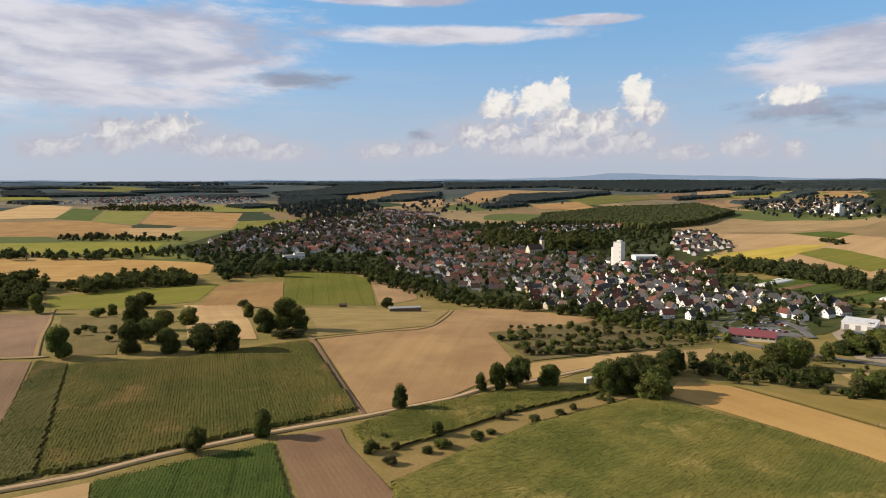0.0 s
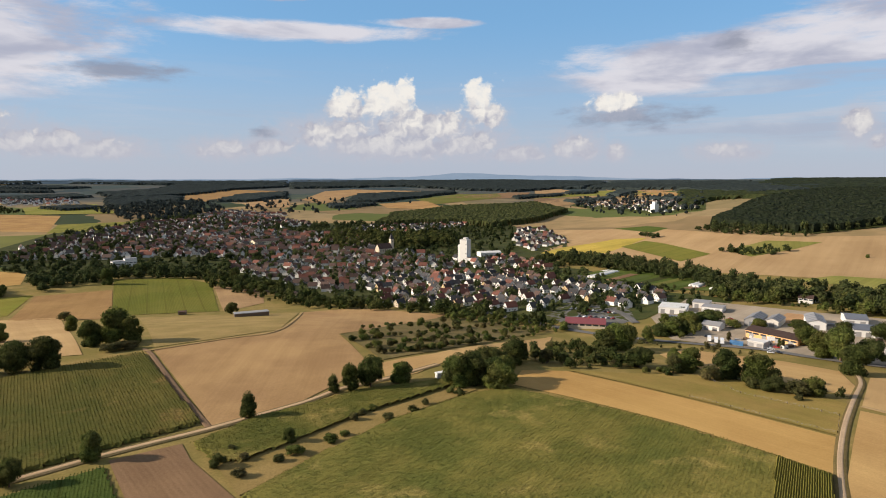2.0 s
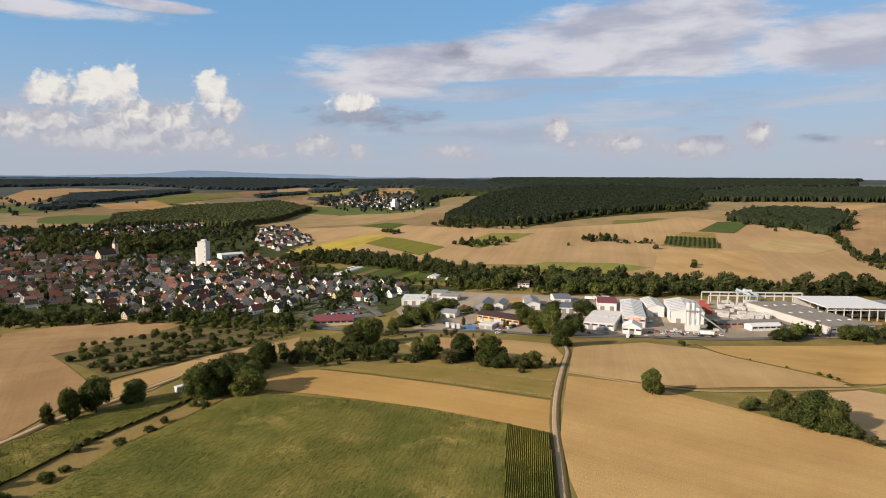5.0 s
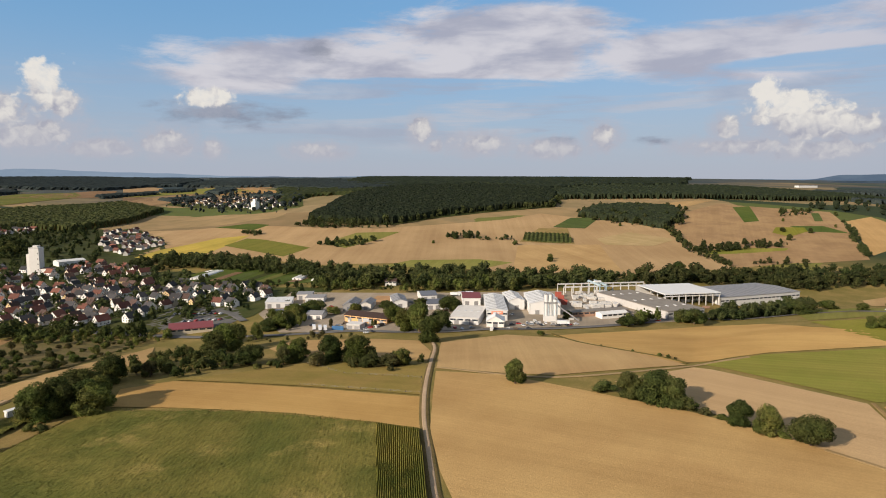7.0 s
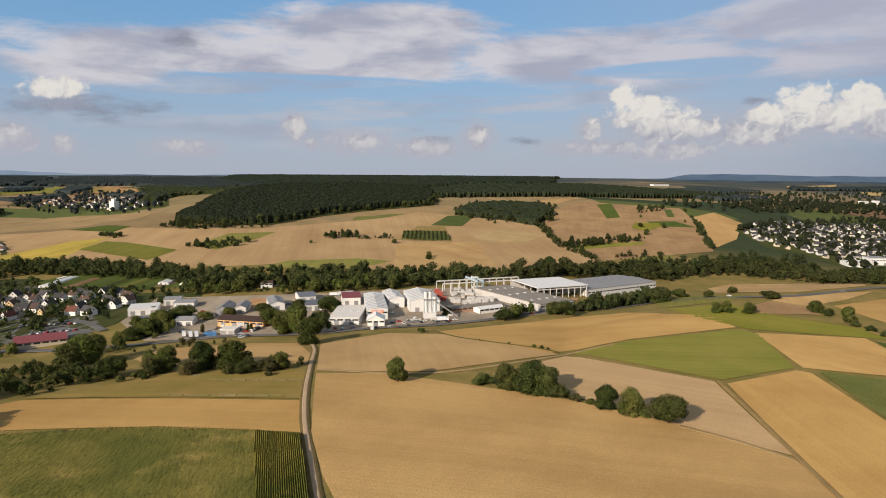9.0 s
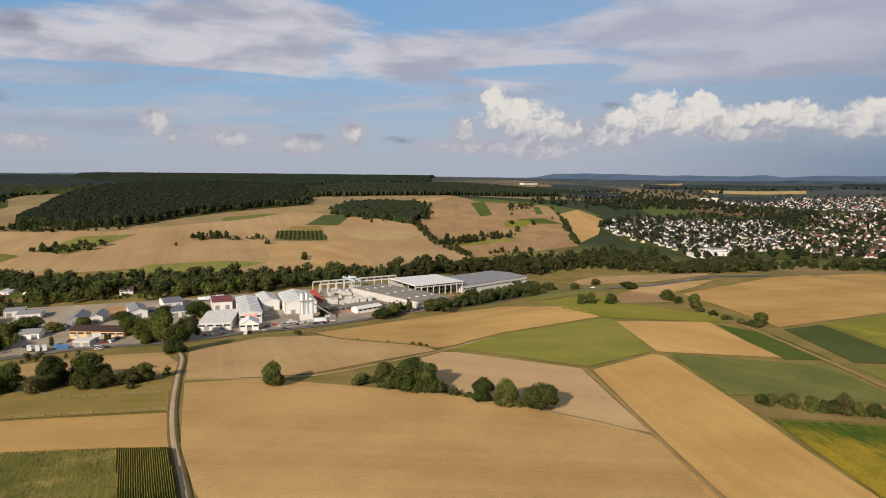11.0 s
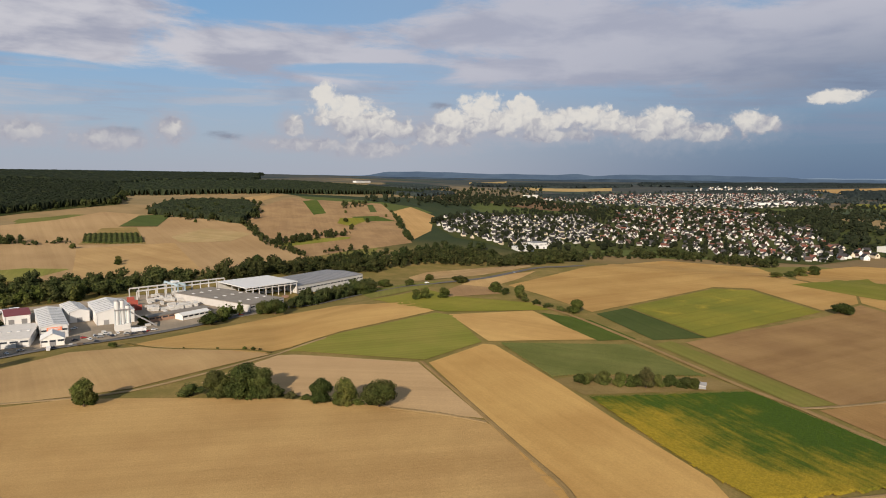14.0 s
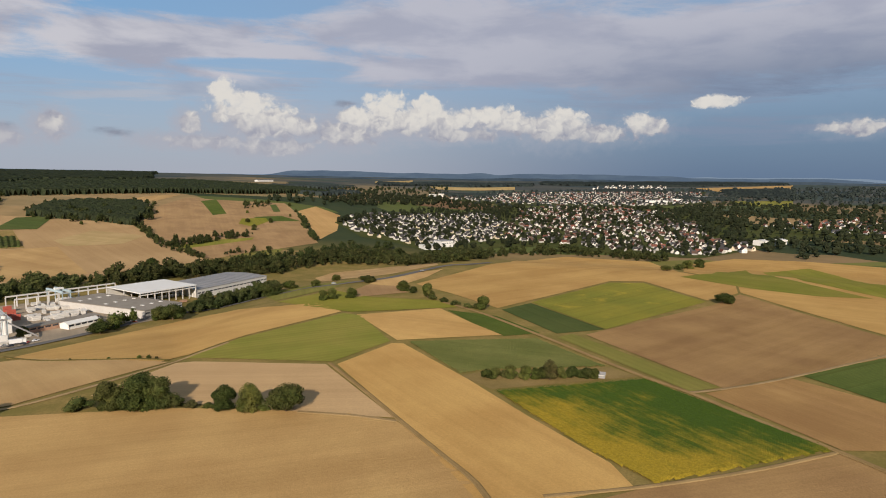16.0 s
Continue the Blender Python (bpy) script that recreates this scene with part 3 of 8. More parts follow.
M["car_red"] = plain_material("car_red", (0.40, 0.03, 0.025), 0.25, 0.03, (0.9, 0.9, 0.9), 2.0, 0.1, spec=0.5)

# ---- lie of the land ----
def ease(a, b, v):
    t = np.clip((v - a) / (b - a), 0.0, 1.0)
    return t * t * (3 - 2 * t)


def ground_z(x, y):
    """Height of the land: a rise under the eye, a valley with the river, slopes and far uplands."""
    x, y = np.asarray(x, float), np.asarray(y, float)
    r = np.hypot(x, y)
    b = np.degrees(np.arctan2(x, y))
    turns = [-180, -60, -25, 0, 25, 45, 70, 82, 95, 110, 130, 180]
    start = np.interp(b, turns, [420, 410, 410, 360, 300, 290, 320, 520, 720, 690, 690, 420])
    reach = np.interp(b, turns, [360, 360, 360, 360, 230, 210, 240, 300, 360, 360, 360, 360])
    depth = np.interp(b, turns, [35, 35, 35, 35, 22, 14, 16, 28, 35, 35, 35, 35])
    z = -depth * ease(start, start + reach, r)
    z += 0.0312 * (np.sqrt((r - 1000) ** 2 + 200 ** 2) + (r - 1000)) / 2
    slope = ease(24, 42, b) * (1 - ease(80, 98, b)) * (1 - ease(3000, 4500, r))
    z += 44 * slope * ease(740, 1700, r)
    z += 21 * np.exp(-((x - 1750) / 700) ** 2 - ((y - 1350) / 600) ** 2)
    z += 0.5 * np.sin(x / 71 + 1) * np.sin(y / 83 + 2) * ease(60, 200, r)
    return z


# ---- ground sheet ----
def mesh_object(name, verts, faces, material, uvs=None, smooth=False):
    me = bpy.data.meshes.new(name)
    me.from_pydata([tuple(v) for v in verts], [], faces)
    for m in material if isinstance(material, (list, tuple)) else [material]:
        me.materials.append(m)
    if uvs is not None:
        layer = me.uv_layers.new(name="UVMap")
        idx = np.empty(len(me.loops), dtype=np.int32)
        me.loops.foreach_get("vertex_index", idx)
        layer.data.foreach_set("uv", np.asarray(uvs, dtype=np.float32)[idx].ravel())
    if smooth:
        me.polygons.foreach_set("use_smooth", [True] * len(me.polygons))
    return new(name, me)


def build_ground():
    rings = list(np.arange(0, 300, 15.0)) + list(np.arange(300, 1120, 8.0))
    while rings[-1] < 4890:
        rings.append(min(4890, rings[-1] * 1.035))
    rings[0] = 1.0
    bear = list(np.arange(-55, 150, 0.5)) + list(np.arange(150, 305, 5.0))
    rr, bb = np.meshgrid(np.array(rings), np.radians(bear), indexing="ij")
    x, y = rr * np.sin(bb), rr * np.cos(bb)
    z = ground_z(x, y)
    verts = np.stack([x, y, z], -1).reshape(-1, 3)
    k, faces = len(bear), []
    for i in range(len(rings) - 1):
        for j in range(k):
            a, b = i * k + j, i * k + (j + 1) % k
            faces.append((a, a + k, b + k, b))
    faces.append(tuple(range(k)))
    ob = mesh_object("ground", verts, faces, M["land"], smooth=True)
    return tagged(ob, "rough dry grass land with far patchwork of fields", "ground", kind="structure")


ground = build_ground()


def drape(name, pts, material, lift, rows_deg=0.0, crop=0.0):
    """A patch with the outline pts (x, y), laid on the land."""
    bm = bmesh.new()
    f = bm.faces.new([bm.verts.new((x, y, 0)) for x, y in pts])
    if f.normal.z < 0 or sum(pts[i - 1][0] * pts[i][1] - pts[i][0] * pts[i - 1][1] for i in range(len(pts))) < 0:
        bmesh.ops.reverse_faces(bm, faces=[f])
    bmesh.ops.triangulate(bm, faces=bm.faces[:])
    for _ in range(9):
        long = [e for e in bm.edges if e.calc_length() > max(12.0, 0.018 * (e.verts[0].co + e.verts[1].co).length / 2)]
        if not long:
            break
        bmesh.ops.subdivide_edges(bm, edges=long, cuts=1)
        bmesh.ops.triangulate(bm, faces=[q for q in bm.faces if len(q.verts) > 3])
    uv = bm.loops.layers.uv.new("UVMap")
    c, s = math.cos(radians(rows_deg)), math.sin(radians(rows_deg))
    for v in bm.verts:
        v.co.z = float(ground_z(v.co.x, v.co.y)) + lift
    for q in bm.faces:
        q.smooth = True
        for l in q.loops:
            l[uv].uv = (c * l.vert.co.x - s * l.vert.co.y, s * l.vert.co.x + c * l.vert.co.y)
    me = bpy.data.meshes.new(name)
    bm.to_mesh(me)
    bm.free()
    me.materials.append(material)
    return new(name, me)


def field(kind, label, rows_deg, *pts, layer=1):
    """A field: rows_deg is the bearing along which it is worked."""
    return tagged(drape("field", pts, M[kind], 0.16 + 0.14 * layer, rows_deg), label, "field", kind="structure")


def ribbon(name, kind, label, width, *pts, lift=0.75):
    """A road or track of even width along a line of points."""
    line = []
    for i in range(len(pts) - 1):
        p0, p1, p2, p3 = (Vector(pts[max(0, min(len(pts) - 1, i + k))]) for k in (-1, 0, 1, 2))
        steps = max(2, int((p2 - p1).length / 8))
        for k in range(steps):
            t = k / steps
            line.append(0.5 * ((2 * p1) + (p2 - p0) * t + (2 * p0 - 5 * p1 + 4 * p2 - p3) * t * t + (3 * p1 - p0 - 3 * p2 + p3) * t ** 3))
    line.append(Vector(pts[-1]))
    verts, uvs, faces, run = [], [], [], 0.0
    for i, p in enumerate(line):
        d = (line[min(i + 1, len(line) - 1)] - line[max(i - 1, 0)]).normalized()
        if i:
            run += (p - line[i - 1]).length
        for k, s in enumerate((-0.5, -0.38, -0.15, 0.15, 0.38, 0.5)):
            q = p + Vector((d.y, -d.x)) * s * width
            verts.append((q.x, q.y, float(ground_z(q.x, q.y)) + lift - (0.25, 0.03, 0.0)[min(k, 5 - k)]))
            uvs.append((s * width, run))
        if i:
            a = 6 * (i - 1)
            faces += [(a + k, a + k + 1, a + k + 7, a + k + 6) for k in range(5)]
    return tagged(mesh_object(name, verts, faces, M[kind], uvs, True), label, "road" if kind == "asphalt" else "track", kind="structure")


# ---- far hills, the plain backdrop of the distance, its blue haze a painted glow ----
def far_hill_glow(label, haze_a, haze_b, far, low, humps, slabs):
    """A far ridge: humps are (bearing, half width, height), slabs level tops (from, to, height). Its haze is put in as
    emission colour.
    """
    n = Net("far_hill_glow")
    col = n.mix(n.ramp(n.noise(n.place(), 1 / 160, 4, 0.6, (1, 1, 4)), 0.35, 0.7), haze_a, haze_b)
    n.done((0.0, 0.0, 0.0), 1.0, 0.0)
    # the ridge glows by itself, in the blue that distance haze would give
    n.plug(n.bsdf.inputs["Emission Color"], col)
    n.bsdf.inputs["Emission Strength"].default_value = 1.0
    verts, faces = [], []
    bears = np.arange(-60, 150, 0.2)
    for b in bears:
        top = low + 3 * math.sin(b / 3.1) + 2 * math.sin(b / 1.3 + 1) + 1.2 * math.sin(b * 2.3)
        top += sum(h * math.exp(-((b - c) / w) ** 2) for c, w, h in humps)
        top += sum(h * float(ease(c - 1.6, c + 1.6, b) - ease(d - 1.6, d + 1.6, b)) for c, d, h in slabs)
        r = radians(b)
        for z, d in ((60, far - 20), (top * 0.7 + 18, far - 10), (top, far)):
            verts.append((math.sin(r) * d, math.cos(r) * d, z))
    for i in range(len(bears) - 1):
        for k in range(2):
            a = 3 * i + k
            faces.append((a, a + 3, a + 4, a + 1))
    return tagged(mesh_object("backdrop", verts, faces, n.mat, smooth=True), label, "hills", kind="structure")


far_hill_glow("backdrop hills on the horizon glowing in painted haze blue", (0.165, 0.215, 0.285), (0.185, 0.235, 0.30), 4925, 104, [(14.5, 3.2, 36), (19, 5, 22), (9, 4, 12), (-1, 5, 8), (24, 8, 14), (45, 12, 10), (60, 9, 12)], [(78.5, 128, 12)])
far_hill_glow("backdrop wooded ridges before the horizon, haze painted as a dusky blue glow", (0.040, 0.056, 0.074), (0.066, 0.084, 0.100), 4560, 88, [(-28, 6, 5), (-14, 5, 4), (4, 4, 6), (12, 3, 4), (22, 5, 6), (33, 4, 7), (80, 5, 4), (101, 6, 5), (118, 5, 4)], [])
far_hill_glow("backdrop wooded hills under the rain clouds, glowing dark haze blue", (0.075, 0.105, 0.15), (0.095, 0.13, 0.175), 4900, 97, [(97.0, 1.5, 22), (92, 5, 8), (33, 5, 10), (40, 8, 8), (3, 4, 7)], [(78.5, 87.5, 34), (87.5, 96.5, 22), (99, 113.5, 30), (113.5, 126, 12)])

def maize_field(label, rows_deg, *pts, spacing=0.9, step=1.2, tall=2.2, kind="maize", gaps=(0.66, 0.92), rowless=False, plants=None):
    """A standing crop: row after row of uneven plants, cut to the outline pts."""
    rnd = np.random.default_rng(len(pts) * 131 + int(abs(pts[0][0])))
    c, s = math.cos(radians(rows_deg)), math.sin(radians(rows_deg))
    loc = [(c * x - s * y, s * x + c * y) for x, y in pts]
    us = [p[0] for p in loc]
    n = int((max(us) - min(us)) / spacing * 2)
    verts, uvs, faces = [], [], []
    prev = None
    v0 = min(p[1] for p in loc)
    for i in range(n + 1):
        u = min(us) + i * spacing / 2 + 1e-4
        cuts = sorted(a[1] + (b[1] - a[1]) * (u - a[0]) / (b[0] - a[0]) for a, b in zip(loc, loc[1:] + loc[:1]) if (a[0] - u) * (b[0] - u) < 0)
        spans = {}
        for lo, hi in zip(cuts[::2], cuts[1::2]):
            k0, k1 = math.ceil((lo - v0) / step), math.floor((hi - v0) / step)
            if k1 - k0 < 1:
                continue
            ks = np.arange(k0, k1 + 1)
            v = v0 + ks * step + rnd.uniform(-0.35, 0.35, len(ks)) * step
            uu = u + rnd.uniform(-0.12, 0.12, len(ks)) * spacing
            x, y = c * uu + s * v, -s * uu + c * v
            if rowless:
                top = tall * rnd.uniform(0.62, 0.74, len(ks))
            elif i % 2:
                top = tall * rnd.uniform(0.95, 1.03, len(ks))
            else:
                top = tall * rnd.uniform(*gaps, len(ks))
            top[0] *= 0.15
            top[-1] *= 0.15
            z = ground_z(x, y) + 0.15 + top
            base = len(verts)
            verts.extend(zip(x, y, z))
            uvs.extend(zip(uu, v))
            for j, k in enumerate(ks):
                spans[int(k)] = base + j
        if prev:
            for k, a in spans.items():
                if k + 1 in spans and k in prev and k + 1 in prev:
                    faces.append((prev[k], a, spans[k + 1], prev[k + 1]))
        prev = spans
    if plants:
        # single plants in rows over the stand: row width, step along the row, size
        row, along, size = plants
        for i in range(int((max(us) - min(us)) / row)):
            u = min(us) + (i + 0.5) * row
            cuts = sorted(a[1] + (b[1] - a[1]) * (u - a[0]) / (b[0] - a[0]) for a, b in zip(loc, loc[1:] + loc[:1]) if (a[0] - u) * (b[0] - u) < 0)
            for lo, hi in zip(cuts[::2], cuts[1::2]):
                v = np.arange(lo + 0.4, hi - 0.4, along)
                v = v + rnd.uniform(-0.3, 0.3, len(v)) * along
                uu = u + rnd.normal(0, 0.09, len(v)) * row
                x, y = c * uu + s * v, -s * uu + c * v
                z = ground_z(x, y) + tall * rnd.uniform(0.62, 0.78, len(v))
                for px, py, pz, pu, pv in zip(x, y, z, uu, v):
                    for a in rnd.uniform(0, 6.28, 3):
                        k, base = size * rnd.uniform(0.6, 1.15), len(verts)
                        dx, dy = math.cos(a), math.sin(a)
                        verts += [(px - dy * k * 0.28, py + dx * k * 0.28, pz), (px + dy * k * 0.28, py - dx * k * 0.28, pz), (px + dx * k * 0.45, py + dy * k * 0.45, pz + k * 0.55)]
                        uvs += [(pu, pv)] * 3
                        faces.append((base, base + 1, base + 2))
    ob = mesh_object("field", verts, faces, M[kind], uvs)
    return tagged(ob, label, "field", kind="stuff")


# ---- fields and tracks ----
maize_field("ripening green maize field with rows and yellowing tips", -20, (-203, 337), (-145, 353), (-85, 392), (-37, 269), (-69, 249), (-117, 216), (-137, 205), spacing=2.2, step=1.5, tall=2.0, rowless=True, kind='maize_dull', plants=(1.3, 0.95, 0.85))
maize_field("ripening green maize field with yellow edge strip", -20, (-225, 345), (-203.6, 339), (-136.8, 204.5), (-145, 200), (-153, 193), (-171, 231), spacing=2.2, step=1.5, tall=2.0, rowless=True, kind='maize_dull', plants=(1.3, 0.95, 0.85))
field("earth", "brown harvested field beside a track", 147, (-490, 638), (-395, 634), (-234, 357), (-281, 355))
field("earth", "bare brown field beside maize", 155, (-279, 348), (-228, 345), (-175, 242), (-168, 200))
field("scrub", "dry brown meadow with scattered trees", 151, (-378, 622), (-336, 606), (-290, 580), (-189, 360), (-222, 358))
field("stubble", "striped golden stubble field", 158, (-279, 678), (-218, 676), (-118, 397), (-161, 394))
field("meadow", "yellow-green mown meadow", 58, (-458, 726), (-390, 787), (-292, 823), (-274, 704), (-333, 669), (-408, 659))
field("brown_stubble", "brown harvested field on a rise", 171, (-287, 814), (-212, 840), (-164, 640), (-262, 672))
field("olive_crop", "green striped crop on a rounded rise", 169, (-230, 921), (-152, 927), (-101, 864), (-71, 667), (-170, 667))
field("brown_stubble", "small brown harvested field", 173, (-95, 840), (-34, 810), (-30, 718), (-67, 668))
field("dry_grass", "pale dry meadow beside a farm track", 85, (-140, 638), (-66, 630), (6, 631), (-9, 457), (-47, 426), (-81, 406), (-105, 504))
field("brown_stubble", "golden stubble field rolling over a crest", 9, (-81, 400), (-46, 420), (-8, 450), (9, 632), (38, 643), (67, 648), (140, 577), (99, 512), (61, 460), (30, 428), (39, 345), (28, 319), (4, 289), (-33, 266))
field("scrub", "scrubby orchard meadow with dry grass", 60, (31, 425), (53, 452), (80, 495), (111, 541), (141, 568), (181, 508), (207, 481), (187, 467), (164, 443), (122, 390), (81, 360), (48, 345), layer=2)
field("stubble", "narrow golden stubble strip", 54, (47, 340), (80, 355), (120, 385), (192, 445), (156, 370), (126, 357), (100, 351), (62, 317), (45, 311))
maize_field("low green crop strip with yellow patches", 50, (-39, 248), (-16, 271), (31, 296), (76, 304), (81, 296), (28, 265), (-18, 228), (-27, 228), spacing=2.2, step=1.5, tall=1.8, rowless=True, kind='maize', plants=(1.5, 0.9, 1.0))
field("dry_grass", "strip of brown grass with bushes", 54, (-27, 227), (28, 264), (82, 294), (85, 285), (39, 257), (-18, 203))
maize_field("broad field of ripening maize with pale patches", -136, (-18, 200), (3, 223), (39, 255), (80, 279), (102, 282), (135, 245), (153, 217), (169, 186), (107, 117), (30, 146), (-9, 155), spacing=2.2, step=1.6, tall=2.0, rowless=True, plants=(1.3, 0.9, 0.8))
maize_field("maize strip with clear rows beside the track", -136, (168, 187), (175, 169), (139, 131), (115, 107), (106, 118), spacing=0.7, step=1.2, gaps=(0.66, 0.8))
field("stubble", "long golden stubble strip above the maize", 153, (104, 288), (117, 310), (141, 306), (175, 248), (204, 196), (178, 170), (170, 188), (152, 224), (125, 263))
field("pasture", "fenced dry green pasture", 150, (142, 308), (170, 296), (207, 288), (235, 259), (242, 228), (206, 197), (176, 250), layer=2)
field("stubble", "narrow stubble field behind a hedge", 156, (227, 355), (257, 374), (292, 323), (302, 292), (274, 254), (254, 239), (241, 276), (214, 312))
field("earth", "ploughed brown field beside the lane", 154, (-65, 240), (-42, 250), (-37, 235), (-11, 187), (-42, 183))
maize_field("dark green root crop in rows", 168, (-117, 203), (-97, 216), (-65, 236), (-45, 185), (-101, 168), spacing=2.0, step=1.4, tall=0.8, rowless=True, kind='root_crop', plants=(1.1, 0.75, 0.8))
field("stubble", "pale stubble beside the lane", 60, (-144, 187), (-117, 202), (-104, 176), (-132, 167))
field("stubble", "golden stubble field below the works road", -130, (305, 275), (361, 263), (376, 219), (351, 145), (342, 128), (273, 169), (259, 190), (244, 223))
field("stubble", "broad golden stubble field with curved tracks", 163, (239, 219), (256, 188), (263, 142), (269, 97), (267, 54), (266, 25), (253, 4), (225, -12), (197, -22), (169, -24), (117, 48), (117, 88), (155, 140), (179, 167), (204, 189))
field("stubble", "golden stubble field by the railway cutting", 148, (380, 236), (404, 226), (429, 214), (455, 201), (504, 177), (520, 160), (524, 138), (500, 116), (489, 99), (490, 84), (495, 70), (464, 48), (395, 100), (355, 121), (352, 128), (344, 133))
field("meadow", "bright green meadow wedge", 153, (346, 120), (387, 102), (458, 46), (450, 33), (380, 10), (338, 40))
field("hill_stubble", "pale dry field with greenish streaks", 178, (284, 141), (339, 123), (333, 43), (257, 5), (264, 44), (275, 97))
field("stubble", "long golden stubble field between tracks", -119, (333, 37), (375, 9), (374, 2), (308, -30), (258, -51), (212, -72), (195, -74), (179, -25), (257, 3))
field("stubble", "tan stubble field between green strips", -152, (453, 36), (474, -25), (427, -44), (394, -60), (382, 6))
field("meadow", "yellow-green grass strip", -165, (519, 107), (530, 85), (553, 64), (522, 32), (503, -30), (478, -38), (462, 40), (480, 70), (490, 86))
field("green_crop", "dark green crop strip by the track", -128, (468, -30), (448, -64), (398, -86), (391, -61), (427, -44))
maize_field("green crop field with fine rows", -155, (379, 0), (385, -81), (326, -107), (322, -44), (316, -27), spacing=2.0, step=1.4, tall=0.8, rowless=True, kind='leafy_crop', plants=(1.3, 1.0, 0.75))
field("dry_grass", "strip of dry grass round an orchard row", 180, (313, -27), (321, -44), (325, -107), (309, -118), (292, -40))
maize_field("bean field turning from dark green to yellow", -115, (290, -41), (306, -119), (219, -159), (196, -82), (221, -68), spacing=2.0, step=1.4, tall=0.8, rowless=True, kind='soy', plants=(1.0, 0.95, 0.75))
field("meadow", "green verge along the farm track", -111, (387, -94), (396, -106), (291, -151), (286, -134))
field("brown_stubble", "wide tan stubble field", 144, (394, -114), (490, -244), (537, -291), (380, -307), (353, -307), (309, -201), (290, -152))
field("yellow_crop", "yellow-green crop on the slope", 140, (498, -99), (596, -194), (593, -226), (504, -245), (409, -132))
field("green_crop", "dark green crop on the slope", -110, (469, -71), (495, -98), (408, -131), (397, -96))
field("stubble", "high tan stubble field with dark tracks", 145, (586, -8), (726, -97), (754, -123), (983, -189), (1024, -227), (1045, -263), (989, -385), (929, -384), (716, -304), (672, -294), (630, -305), (600, -319), (542, -292), (509, -249), (602, -230), (605, -197), (475, -69), (536, -38))
field("stubble", "tan stubble field near the upper town", -142, (953, -421), (1012, -536), (976, -637), (885, -758), (362, -315), (386, -312), (545, -296), (600, -321), (674, -301))
field("meadow", "green strip on the upper fields", -135, (630, -278), (664, -329), (863, -451), (897, -493), (648, -391), (587, -386), (515, -396), (526, -356), (564, -316), layer=2)
field("meadow", "green strip beside stubble", -76, (872, -504), (911, -596), (848, -598), (763, -578), (557, -450), (519, -447), (479, -414), (558, -401), (613, -397), layer=2)
field("green_crop", "dark green crop in the corner of the fields", 155, (309, -202), (348, -279), (277, -260), (266, -216))
field("brown_stubble", "brown field with dark soil patches", -113, (283, -140), (303, -194), (253, -223), (217, -193), (219, -162))
field("brown_stubble", "tan stubble field by the crossing", 167, (185, -56), (195, -81), (216, -159), (192, -172), (159, -187), (122, -70), (142, -38))
field("hill_stubble", "wide sunlit stubble slope across the valley", 50, (549, 1315), (686, 1173), (720, 987), (743, 912), (774, 850), (849, 813), (1007, 744), (1112, 726), (1121, 538), (1101, 461), (939, 347), (856, 262), (775, 300), (712, 340), (624, 461), (603, 578), (500, 700), (507, 812), (409, 985))
field("brown_stubble", "upper stubble slope below the woods", 70, (1115, 462), (1311, 500), (1487, 500), (1515, 287), (1380, 238), (1064, 148), (929, 238), (864, 264), (954, 344))
field("hill_stubble", "pale tan field behind the hedge", 70, (1398, 237), (1499, 213), (1394, 145), (1198, 131), (1098, 149))
field("rape", "yellow crop on the far slope", 70, (396, 971), (456, 1019), (579, 1062), (623, 1027), (476, 910), (426, 903), layer=2)
field("olive_crop", "green field on the far slope", 70, (537, 964), (600, 998), (605, 952), (595, 809), (527, 782), layer=3)
field("meadow", "small green field among stubble", 40, (629, 821), (723, 850), (775, 795), (702, 771), (622, 758), layer=2)
field("green_crop", "green field at the foot of the woods", 60, (655, 1211), (709, 1171), (712, 1099), (663, 1078), layer=2)
field("meadow", "olive grass strip at the foot of the slope", 60, (546, 601), (610, 605), (682, 546), (694, 497), (618, 495), (578, 544), layer=2)
field("stubble", "brown field on the slope", 30, (817, 575), (901, 480), (731, 357), (639, 458), layer=2)
field("pale_stubble", "pale tan strips on the slope", 10, (943, 508), (1034, 496), (1017, 406), (939, 411), (906, 473), layer=3)
field("green_crop", "dark green plot among stubble", 10, (995, 625), (1104, 653), (1145, 612), (1020, 573), layer=4)
field("dry_grass", "grass between planted rows", 10, (843, 591), (970, 639), (1001, 598), (879, 511), layer=4)
field("meadow", "olive grass with bushes by the river", 80, (900, 245), (951, 228), (995, 192), (908, 189), (869, 214), layer=2)
field("green_crop", "green strip running up the slope", 20, (1445, 457), (1498, 439), (1291, 359), (1259, 376), layer=2)
field("green_crop", "small green strip on the slope", 20, (1470, 312), (1480, 300), (1372, 269), (1361, 281), layer=2)
field("green_crop", "green patch on the slope", 80, (1275, 304), (1315, 257), (1266, 208), (1235, 270), layer=2)
field("meadow", "green fringe under the hedge", 80, (945, 340), (1013, 311), (1067, 253), (1046, 252), (932, 319), layer=2)
field("stubble", "golden field at the edge of the far woods", 80, (1394, 600), (1506, 575), (1556, 537), (1394, 532))
field("stubble", "far golden field in the valley", 80, (-1352, 1952), (-1457, 2280), (-1274, 2206), (-1072, 1772), (-1276, 1669))
field("green_crop", "far green field", 80, (-1060, 1739), (-1228, 2127), (-1090, 2059), (-936, 1694))
field("meadow", "far pale green field", 80, (-923, 1680), (-1085, 2060), (-931, 2051), (-780, 1618))
field("brown_stubble", "far brown field", 80, (-776, 1635), (-933, 2075), (-627, 2003), (-517, 1561))
